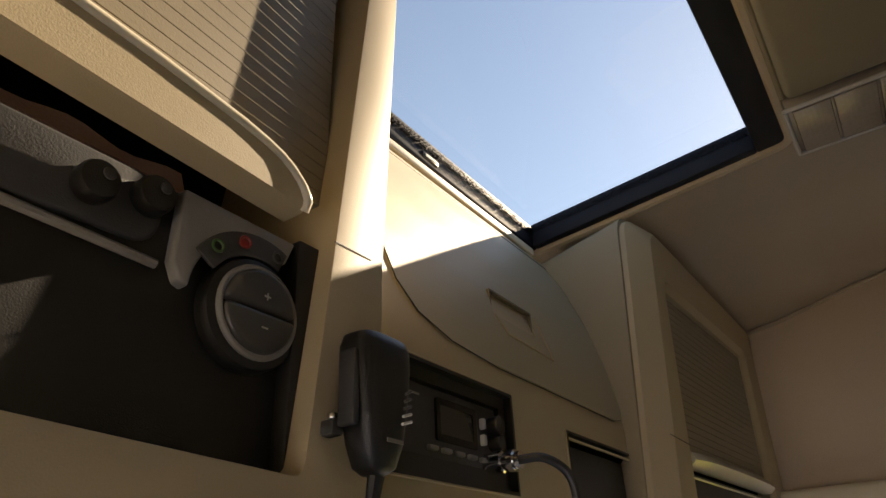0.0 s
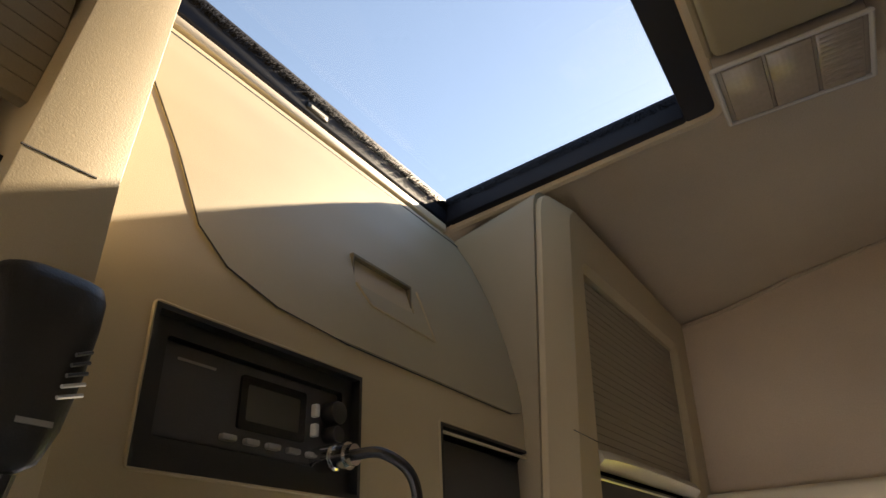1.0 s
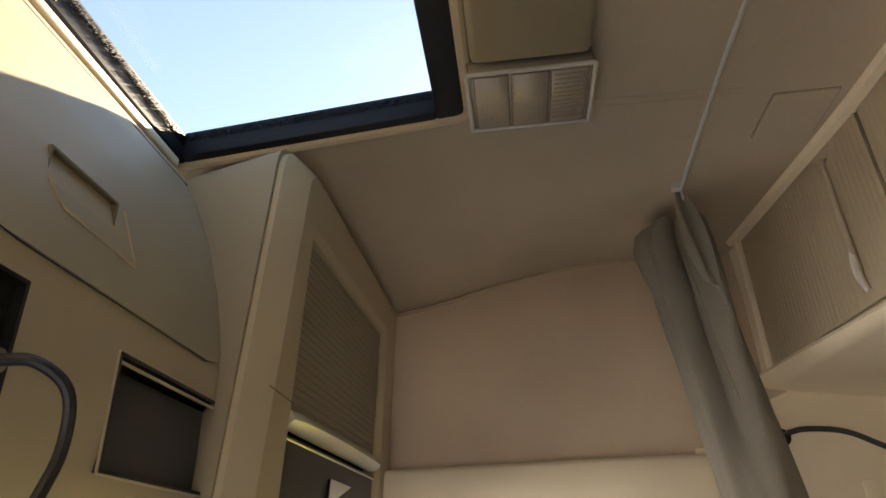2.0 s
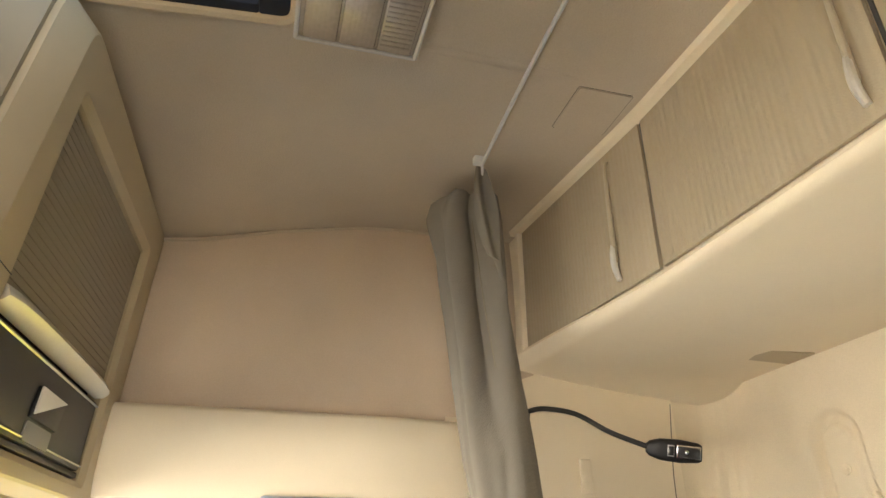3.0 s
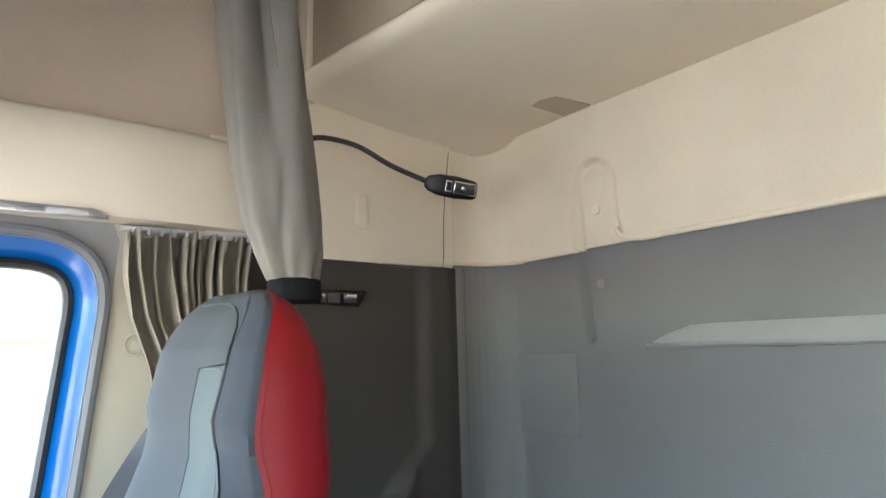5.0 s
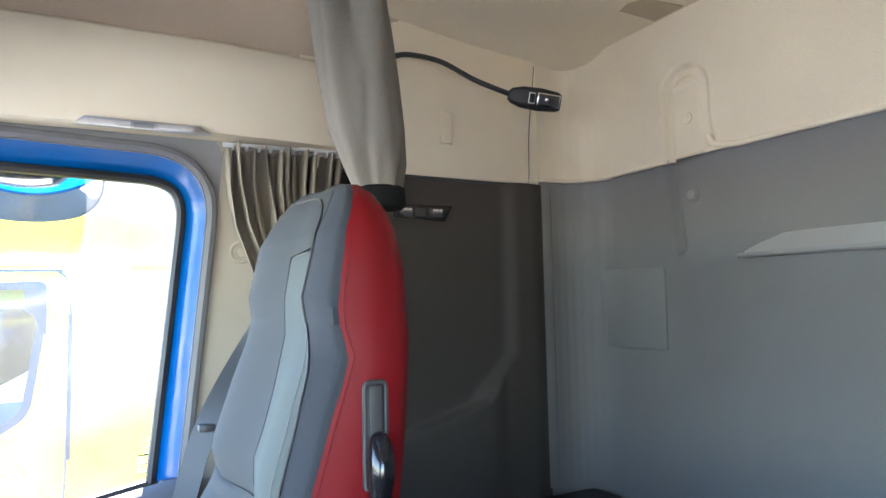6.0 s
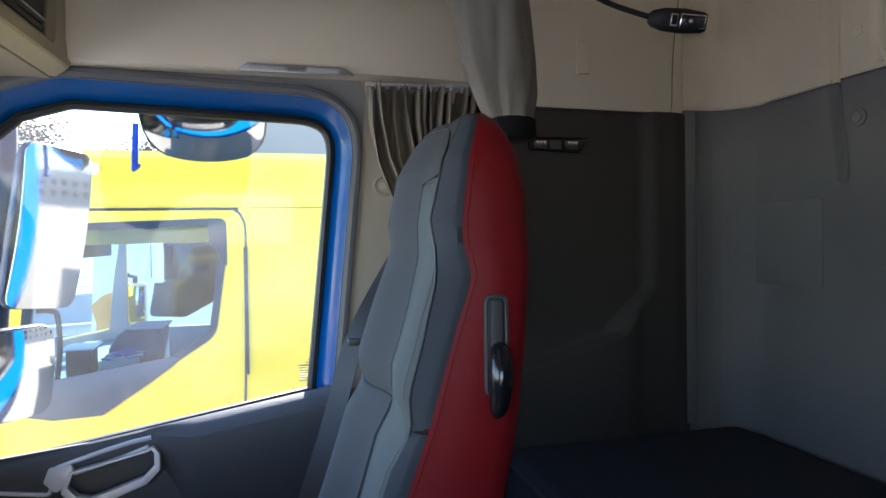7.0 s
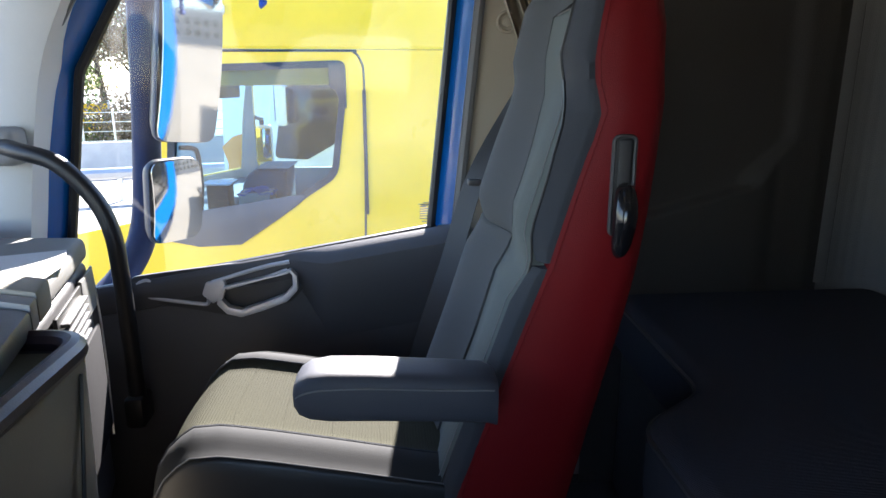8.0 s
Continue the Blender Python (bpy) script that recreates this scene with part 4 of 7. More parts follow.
def left_cabinet():
    s = -1
    o = thing("roof_cabinet", "beige roof cabinet, roller shutter half open", "cabinet", "roof cabinets")
    m = lambda pts: [(s * a, b) for a, b in pts]
    outer = rounded([(0.378, 1.60), (1.095, 1.60), (1.095, 2.25), (0.345, 2.288), (0.350, 2.2), (0.374, 1.86)], [0.01, 0.0, 0.0, 0.01, 0.05, 0.05], 5)
    hole = rounded([(0.452, 1.681), (1.070, 1.700), (1.070, 2.192), (0.392, 2.208)], [0.01, 0.01, 0.01, 0.01], 3)
    part("frame", shear(bevelled(plate(m(outer), [m(hole)], "y", 1.550, 1.72), 0.010, 3, 50)), CONSOLE, o, "beige cabinet frame", 50)
    part("inner_box", shear(recess(*sorted((s * 0.392, s * 1.073)), 1.60, 1.95, 1.642, 2.212)), BLACK, o)
    part("frame_joint", shear(tube([(s * 0.389, 1.550, 1.856), (s * 0.433, 1.550, 1.853)], 0.0007, 5)), DARKGREY, o)
    slats(o, s * 1.076, s * 0.420, 1.576, 1.898, 2.214, 0.062, 0.0)
    top = lambda x: pw(x, [(0.472, 1.866), (0.477, 1.874), (0.487, 1.882), (0.503, 1.889), (0.53, 1.893), (0.60, 1.896), (0.8, 1.898)])
    xs = [0.472, 0.474, 0.478, 0.483, 0.49, 0.50, 0.515, 0.535, 0.56] + lin(0.60, 1.066, 10)
    rim = lambda x: [(s * x, 1.566, 1.857), (s * x, 1.549, 1.857), (s * x, 1.544, 1.860), (s * x, 1.541, top(x) - 0.003), (s * x, 1.545, top(x)), (s * x, 1.566, top(x) + 0.001)]
    part("shutter_handle", shear(loft([rim(x) for x in xs])), CONSOLE, o, "beige shutter handle with a rounded end", 50)
    part("handle_rim", shear(tube([(s * 0.471, 1.547, 1.859)] + [(s * x, 1.5425, top(x) - 0.001) for x in xs], 0.0042, 8)), HANDLE, o, "glossy cream handle edge", 60)


right_cabinet()
left_cabinet()


def build_heater():
    o = thing("control_unit", "black control unit with round plus and minus dial", "control unit")
    part("housing", box(-0.86, -0.422, 1.579, 1.80, 1.68, 1.853, 0.004), BLACK, o, "black housing")
    part("side_filler", box(-0.452, -0.420, 1.5655, 1.60, 1.684, 1.853, 0.002), BLACK, o)
    c = (-0.4830, 1.58, 1.784)
    arc = [(c[0] + 0.0500 * math.cos(a), c[2] + 0.052 * math.sin(a)) for a in lin(radians(62), radians(178), 16)]
    part("facia", prism([(-0.452, 1.850), (-0.546, 1.851), (-0.546, 1.80), (-0.540, 1.788)] + arc[::-1], "y", 1.570, 1.583, 0.002), GREYTRIM, o, "grey facia arched round the dial", 50)
    part("facia", prism(rounded([(-0.552, 1.851), (-0.70, 1.851), (-0.70, 1.802), (-0.556, 1.805)], [0.006, 0, 0, 0.02], 5), "y", 1.575, 1.584, 0.003), DARKGREY, o, "", 50)
    eyebrow = [(c[0] + r * math.cos(a), c[2] + r * math.sin(a)) for r, aa in ((0.0575, lin(radians(66), radians(150), 16)), (0.0400, lin(radians(150), radians(66), 16))) for a in aa]
    part("icon_strip", prism(eyebrow, "y", 1.5685, 1.572, 0.001), DARKGREY, o, "dark arched icon strip", 50)
    part("dial_seat", disc((c[0], 1.585, c[2]), "y", 0.0390, -0.018, 44, 0.005), BLACK, o, "black dial housing")
    ringpts = [(c[0] + 0.0306 * math.cos(a), 1.5655, c[2] + 0.0306 * math.sin(a)) for a in lin(0, 2 * math.pi, 41)[:-1]]
    part("dial_ring", tube(ringpts, 0.0024, 8, True), GREYTRIM, o, "satin grey dial ring")
    for sg in (1, -1):
        half = [(c[0] + 0.0285 * math.cos(a), c[2] + sg * 0.0006 + 0.0285 * math.sin(a) * sg) for a in lin(0, math.pi, 22)]
        part("dial_key", prism(half, "y", 1.560, 1.573, 0.0050, 3, 50), DIALKEY, o, "dark half-round key")
    for w, h, z in ((0.005, 0.0010, 0.010), (0.0010, 0.005, 0.010), (0.005, 0.0010, -0.012)):
        part("key_mark", box(c[0] + 0.002 - w / 2, c[0] + 0.002 + w / 2, 1.5594, 1.5604, c[2] + z - h / 2, c[2] + z + h / 2), LIGHTGREY, o)
    green, red = plain("green_ring", (0.05, 0.14, 0.04), 0.4), plain("red_indicator", (0.26, 0.02, 0.02), 0.3)
    for x, z, mt in ((-0.5190, 1.8190, green), (-0.4985, 1.8305, red), (-0.4700, 1.8305, DARKGREY)):
        part("indicator", tube([(x + 0.0040 * math.cos(a), 1.5665, z + 0.0040 * math.sin(a)) for a in lin(0, 2 * math.pi, 19)[:-1]], 0.0010, 6, True), mt, o)
        part("indicator_cap", disc((x, 1.572, z), "y", 0.0038, -0.0045, 14, 0.001), red if mt is red else BLACK, o)
    for i in range(2):
        part("vent_knob", disc((-0.566 - i * 0.034, 1.578, 1.834 - i * 0.008), "y", 0.0125, -0.016, 20, 0.004), BLACK, o, "round black knob")
        part("vent_spot", disc((-0.563 - i * 0.034, 1.563, 1.838 - i * 0.008), "y", 0.004, -0.002, 14, 0.001), DARKGREY, o)
    part("front_rail", tube([(-0.70, 1.576, 1.800), (-0.553, 1.576, 1.795)], 0.003, 8), GREYTRIM, o)
    part("label_plate", box(-0.524, -0.512, 1.5805, 1.5823, 1.720, 1.7235), GREYTRIM, o)
    for x, z in ((-0.474, 1.806), (-0.471, 1.798)):
        part("toggle", box(x - 0.003, x + 0.003, 1.574, 1.583, z - 0.005, z + 0.005, 0.001), LIGHTGREY, o)
    n = thing("folded_cloth", "pinkish beige folded cloth lying in the cabinet", "cloth")
    part("cloth", loft([[(x, 1.598 + 0.006 * math.sin(x * 60), 1.853), (x, 1.590, 1.862), (x, 1.598, 1.878 + 0.003 * math.sin(x * 90)), (x, 1.64, 1.876), (x, 1.64, 1.853)] for x in lin(-0.66, -0.535, 12)]), mat("pink_cloth", (0.50, 0.33, 0.26), 0.9, 0.15, 400, 0.4), n)


build_heater()


# ---- rear lockers ----
def front_y(x):
    return pw(abs(x), [(0, 0.532), (0.49, 0.552), (1.0, 0.606), (1.1, 0.618)])


def under_z(x, f):
    """Height of the underside; f: 0 at the wall, 1 at the front."""
    side = smooth01((abs(x) - 0.99) / 0.11)
    return (1.941 - 0.048 * side) * (1 - f) + (1.952 + 0.006 * side) * f - 0.010 * math.sin(math.pi * f)


TIP = plain("brushed_chrome_tip", (0.90, 0.89, 0.86), 0.30, 0.75)
PULL = mat("pull_plastic", (0.46, 0.40, 0.29), 0.32, 0.05, 700, 0.1)


def build_lockers():
    o = thing("rear_locker", "cream overhead locker row above the bunk", "locker")
    xs = lin(-1.098, 1.098, 45)
    fs = [0, 0.1, 0.25, 0.4, 0.55, 0.7, 0.82, 0.92, 0.97, 1.0]
    rings = []
    for x in xs:
        fy = front_y(x)
        q = 0.014 * smooth01((abs(x) - 0.5) / 0.5)
        r = [(x, 0.002 + f * (fy - 0.012), under_z(x, f)) for f in fs]
        r += [(x, fy + 0.006, 1.957 + q), (x, fy + 0.012, 1.965 + q), (x, fy + 0.010, 1.972 + q), (x, fy - 0.004, 1.977 + q), (x, fy - 0.010, 1.982 + q), (x, fy - 0.010, 2.326), (x, 0.002, 2.326)]
        rings.append(r)
    part("shell", loft(rings), CREAM, o, "smooth cream moulded shell", 50)
    for a, b, h in ((0.496, 1.002, 0.607), (0.012, 0.486, 0.045), (-0.486, -0.002, -0.035), (-1.002, -0.496, -0.607)):
        d = part("locker_door", sheet(lambda u, v: (u, front_y(u) + 0.002 - 0.010 * (v - 2.0), v), lin(a, b, 12), lin(1.986, 2.312, 4), (0, -0.008, 0)), DOORFAB, o, "ribbed beige locker door", 50)
        y = front_y(h)
        pts = [(h - 0.004, y + 0.001, 2.285), (h - 0.002, y + 0.008, 2.27), (h, y + 0.010, 2.18), (h + 0.001, y + 0.010, 2.08), (h + 0.002, y + 0.009, 2.045)]
        part("door_pull", tube(spline(pts, 5), [0.0030 + 0.0030 * smooth01(i / 20) for i in range(21)], 10), PULL, d, "slim vertical door pull")
        tip = [(h + 0.002, y + 0.010, 2.085), (h + 0.002, y + 0.013, 2.062), (h + 0.003, y + 0.012, 2.035), (h + 0.001, y + 0.006, 2.008)]
        part("pull_tip", tube(spline(tip, 5), [0.0055 + 0.0015 * math.sin(math.pi * i / 15) for i in range(16)], 10), TIP, d, "chrome pull tip")
    for x in (0.491, 0.005, -0.491):
        part("door_gap", box(x - 0.003, x + 0.003, front_y(x) - 0.012, front_y(x) - 0.004, 2.0, 2.314), DARKGREY, o)
    part("top_trim", loft([[(x, front_y(x) + 0.022, 2.326), (x, front_y(x) + 0.018, 2.313), (x, front_y(x) - 0.006, 2.311), (x, front_y(x) - 0.006, 2.326)] for x in lin(-1.03, 1.03, 30)]), CREAM, o, "cream trim strip under the headliner")
    for s in (1, -1):
        part("end_trim", box(*sorted((s * 1.006, s * 1.022)), front_y(1.01) - 0.008, front_y(1.01) + 0.012, 1.985, 2.322, 0.004), CREAM, o)
        part("shelf_tab", prism([(s * 0.728, 0.018), (s * 0.812, 0.018), (s * 0.806, 0.135), (s * 0.770, 0.146), (s * 0.732, 0.130)], "z", 1.9365, 1.9445), CONSOLE, o)


build_lockers()


# ---- privacy curtain ----
def build_curtain():
    o = thing("privacy_curtain", "grey-brown privacy curtain gathered and tied with a strap", "curtain")
    view, perp = Vector((0.928, -0.371, 0)), Vector((0.371, 0.928, 0))
    rows = [(2.288, 0.822, 0.798, 0.062, 0.036), (2.280, 0.828, 0.800, 0.074, 0.043), (2.24, 0.840, 0.800, 0.083, 0.048), (2.12, 0.848, 0.784, 0.080, 0.052), (2.0, 0.856, 0.775, 0.074, 0.054), (1.85, 0.861, 0.766, 0.072, 0.056),
            (1.70, 0.850, 0.752, 0.071, 0.056), (1.60, 0.838, 0.742, 0.066, 0.054), (1.54, 0.826, 0.734, 0.054, 0.044), (1.495, 0.820, 0.728, 0.041, 0.034)]
    zs = lin(2.288, 1.495, 72)
    rings = []
    for z in zs:
        g = [pw(-z, [(-r[0], r[k]) for r in rows]) for k in (1, 2, 3, 4)]
        c = Vector((g[0], g[1] + 0.014 * smooth01((z - 1.80) / 0.3), z))
        ring_pts = []
        for q in lin(0, 2 * math.pi, 121)[:-1]:
            top = smooth01((z - 1.95) / 0.28)
            f = 1 + 0.05 * math.sin(2 * q + 1.2 * math.sin(z * 5)) + (0.035 + 0.05 * smooth01((z - 1.6) / 0.4)) * math.sin(5 * q + z * 3 + 0.8) + 0.012 * math.sin(11 * q - z * 4)
            f += top * (0.07 * math.sin(4 * q + z * 9) + 0.06 * math.sin(9 * q - z * 16))
            d = (q - 1.5 * math.pi + 0.12 + 0.35 * (z - 2.0) + math.pi) % (2 * math.pi) - math.pi
            deep = smooth01((z - 1.68) / 0.32)
            f -= deep * 0.62 * math.exp(-(d / 0.34) ** 2)
            f += (0.4 + 0.6 * deep) * (0.12 * math.exp(-((d - 0.62) / 0.22) ** 2) - 0.10 * math.exp(-((d - 1.02) / 0.14) ** 2) + 0.10 * math.exp(-((d + 0.62) / 0.3) ** 2))
            f -= 0.10 * smooth01((1.75 - z) / 0.1) * math.exp(-((d - 2.2 * (1.62 - z) + 0.1) / 0.16) ** 2)
            f += 0.05 * smooth01((1.62 - z) / 0.1) * math.sin(8 * q + z * 30)
            ring_pts.append(c + perp * (g[2] * f * math.cos(q)) + view * (g[3] * f * math.sin(q)))
        rings.append(ring_pts)
    part("cloth", loft(rings), CURTAIN, o, "folded grey-brown curtain cloth", 60)
    hem = [rings[i][83] + view * -0.001 for i in range(6, 38)]
    part("hem_seam", tube(hem, 0.0016, 6), PLEAT, o)
    band = []
    for z, e in ((1.497, 0.0), (1.493, 0.006), (1.462, 0.008), (1.456, 0.002)):
        band.append([Vector((0.818, 0.726, z)) + perp * ((0.040 + e) * math.cos(q)) + view * ((0.034 + e) * math.sin(q)) for q in lin(0, 2 * math.pi, 33)[:-1]])
    part("tie_strap", loft(band), mat("strap_webbing", (0.010, 0.010, 0.011), 0.85, 0.2, 900, 0.3, spec=0.15), o, "black elastic tie strap", 50)
    a0, side = Vector((0.728, 0.806, 2.306)), Vector((0.30, 0.95, 0)).normalized()

    def flap(u, v):
        p = a0.lerp(Vector((0.770, 0.768, 2.10)), u)
        w = 0.006 + 0.046 * math.sin(math.pi * min(1, 0.10 + u * 0.75)) ** 0.8
        return p + side * (w * (v - 0.30)) + Vector((-0.030, 0.0, 0)) * math.sin(math.pi * u) * math.cos(v * 7 + u * 1.5) * 0.45 + Vector((-0.012, 0, 0.012)) * v
    part("top_fold", sheet(flap, lin(0, 1, 26), lin(0, 1, 22), (0.002, 0.001, 0)), CURTAIN, o, "loose folded cloth at the hook", 60)
    roll = spline([(0.822, 0.802, 2.252), (0.800, 0.790, 2.225), (0.782, 0.776, 2.180), (0.778, 0.762, 2.120), (0.790, 0.748, 2.060)], 6)
    part("cross_fold", tube(roll, [0.004 + 0.009 * math.sin(math.pi * i / 24) for i in range(25)], 10), CURTAIN, o)
    part("rail_hook", tube(spline([(0.715, 0.812, 2.314), (0.722, 0.810, 2.300), (0.735, 0.806, 2.294)], 4), 0.003, 6), LIGHTGREY, o)
    part("stud", disc((0.890, 0.842, 2.03), "x", 0.006, 0.012, 12, 0.002), BLACK, o)


build_curtain()


def build_window_curtain():
    o = thing("window_curtain", "pleated brown window curtain drawn back at the pillar", "curtain")

    def fn(u, v):
        left = pw(v, [(0, 0.955), (0.15, 0.950), (0.32, 0.933), (0.5, 0.896), (0.75, 0.865), (1, 0.845)])
        y = left - (0.245 - 0.10 * v) * u
        ph = u * 2 * math.pi * 11.0 + 2.2 * math.sin(u * 11 + 0.6 + v * 0.8) + 1.2 * math.sin(u * 27 + v * 3.4)
        amp = 0.040 * (0.95 + 0.25 * math.sin(u * 43) * max(0, 1 - v * 6)) * (1 - 0.30 * v) * (0.75 + 0.25 * math.sin(u * 19 + v * 4))
        s1 = math.sin(ph)
        x = 1.062 - amp * math.copysign(abs(s1) ** 0.7, s1) - 0.014 * math.sin(u * 17 + v * 5) * v
        return (x, y - 0.009 * math.cos(ph) - 0.006 * math.sin(u * 27 + v * 6) * v, 1.607 - 0.006 * (1 + math.sin(ph * 0.5 + 1.0)) * (1 - v) - 0.50 * v)
    part("cloth", sheet(fn, lin(0, 1, 180), lin(0, 1, 26), (0.0015, 0, 0)), PLEAT, o, "pleated brown cloth", 70)
    part("rail", tube([(1.078, 0.96, 1.612), (1.078, 0.70, 1.614)], 0.005, 8), LIGHTGREY, o, "pale curtain track")
    for i in range(10):
        y = 0.938 - i * 0.024
        part("glider", box(1.066, 1.080, y - 0.003, y + 0.003, 1.600, 1.611, 0.001), LIGHTGREY, o)


build_window_curtain()


def build_reading_lamp():
    o = thing("gooseneck_lamp", "black gooseneck reading lamp on the side wall", "lamp")
    neck = spline([(1.094, 0.60, 1.842), (1.07, 0.585, 1.850), (1.045, 0.553, 1.851), (1.02, 0.486, 1.836), (0.972, 0.426, 1.787), (0.93, 0.358, 1.750)], 8)
    part("neck", tube(neck, 0.0062, 10), BLACK, o, "flexible black neck")
    part("wall_mount", disc((1.082, 0.60, 1.842), "x", 0.02, 0.012, 18, 0.003), BLACK, o)
    a, b = Vector((0.930, 0.362, 1.748)), Vector((0.893, 0.246, 1.733))
    d = (b - a).normalized()
    side = Vector((-0.2, 1.15, 1.45)) - (a + b) / 2
    side = (side - d * side.dot(d)).normalized()
    upv = d.cross(side)
    rings = []
    for f, w, h in ((0, 0.010, 0.009), (0.06, 0.017, 0.012), (0.25, 0.024, 0.015), (0.6, 0.026, 0.015), (0.93, 0.022, 0.012), (1.0, 0.018, 0.009)):
        c = a + (b - a) * f
        rings.append([c + upv * (w * math.copysign(abs(math.cos(q)) ** 0.5, math.cos(q))) + side * (h * math.copysign(abs(math.sin(q)) ** 0.5, math.sin(q))) for q in lin(0, 2 * math.pi, 25)[:-1]])
    part("head", loft(rings), BLACK, o, "black lamp head", 50)
    fwd = (Vector((-0.2, 1.17, 1.38)) - (a + b) / 2).normalized()
    n = side if side.dot(fwd) > 0 else -side
    c = a + (b - a) * 0.62 + n * 0.0145

    def quad(u0, u1, v0, v1, h):
        bm = bmesh.new()
        P = [c + d * u + upv * v for u, v in ((u0, v0), (u1, v0), (u1, v1), (u0, v1))]
        lo, hi = [bm.verts.new(p) for p in P], [bm.verts.new(p + n * h) for p in P]
        bm.faces.new(lo)
        bm.faces.new(hi)
        for i in range(4):
            bm.faces.new((lo[i], lo[(i + 1) % 4], hi[(i + 1) % 4], hi[i]))
        bmesh.ops.recalc_face_normals(bm, faces=bm.faces)
        return bevelled(bm, 0.0008)
    part("lens_frame", quad(-0.012, 0.042, -0.0145, 0.0145, 0.0020), CHROME, o, "chrome lens frame")
    part("lens", quad(-0.0095, 0.0395, -0.012, 0.012, 0.0026), DARKGLASS, o, "clear lamp lens")
    part("switch_frame", quad(-0.032, -0.017, -0.0125, 0.0125, 0.0016), SILVER, o)
    part("switch", quad(-0.0305, -0.0185, -0.010, 0.010, 0.004), BLACK, o)
    bulb = bmesh.new()
    bmesh.ops.create_uvsphere(bulb, u_segments=12, v_segments=8, radius=0.006)
    for v in bulb.verts:
        v.co += c + d * 0.010 + n * 0.001
    part("bulb", bulb, CHROME, o)


build_reading_lamp()


REFLECTOR = plain("lamp_reflector", (0.15, 0.15, 0.155), 0.22, 0.85)


def strip_lamp(name, label, x, y0, y1, z0, z1, t, wedge=0.02):
    o = thing(name, label, "lamp")
    part("base", prism([(y0 + wedge, z0), (y1, z0 + 0.006), (y1, z1), (y0, z1)], "x", *sorted((x, x - t)), 0.002), GLOSSBLACK, o, "dark lamp base")
    w = (y1 - y0)
    edge = [(y0 + wedge, z0), (y1, z0 + 0.006), (y1, z1), (y0, z1)]
    part("edge_trim", tube([(x - t, *p) for p in edge], 0.0016, 6, True), GLOSSBLACK, o)
    for i, (a, b) in enumerate(((0.17, 0.40), (0.46, 0.66), (0.70, 0.93))):
        part("lens" if i != 1 else "switch", box(*sorted((x - t, x - t - 0.002)), y0 + a * w, y0 + b * w, z0 + 0.007, z1 - 0.006, 0.001), DARKGLASS if i == 1 else REFLECTOR, o)
    for k in range(3):
        for q in (0.20, 0.75):
            part("bulb", disc((x - t - 0.003, y0 + w * (q + 0.06 * k), z1 - 0.012), "x", 0.0050, 0.0025, 12, 0.001), CHROME, o)


strip_lamp("bunk_lamp", "slim black bunk lamp with chrome bulbs on grey panel", W - 0.006, 0.433, 0.580, 1.474, 1.508, 0.012)
hd = thing("door_lamp", "slim clear courtesy lamp under the door header", "lamp")
part("base", prism([(0.985, 1.620), (1.225, 1.620), (1.205, 1.636), (1.01, 1.636)], "x", 1.044, 1.058, 0.002), SILVER, hd, "bright lamp base")
part("lens", box(1.0405, 1.046, 1.02, 1.085, 1.622, 1.632, 0.001), LENS, hd)
part("switch", box(1.0405, 1.046, 1.09, 1.125, 1.622, 1.630, 0.001), GREYTRIM, hd)
part("lens", box(1.0405, 1.046, 1.13, 1.20, 1.622, 1.632, 0.001), LENS, hd)


# ---- bunk ----
def build_bunk():
    o = thing("bunk", "dark bunk bed across the rear of the cab", "bed")
    outl = rounded([(-1.08, 0.02), (1.08, 0.02), (1.08, 0.66), (0.60, 0.68), (0.50, 0.82), (-0.50, 0.82), (-0.60, 0.68), (-1.08, 0.66)], [0.05, 0.05, 0.05, 0.08, 0.10, 0.10, 0.08, 0.05], 6)
    part("mattress", prism(outl, "z", 0.66, 0.795, 0.03, 4, 50), MATTRESS, o, "dark blue mesh-edged mattress", 50)
    part("piping", tube([(a, b, 0.775) for a, b in offset(outl, -0.004)], 0.005, 6, True), DARKGREY, o)
    part("base", prism(offset(outl, -0.02), "z", FLOOR, 0.66, 0.01), DARKGREY, o, "dark bunk base box", 50)


build_bunk()


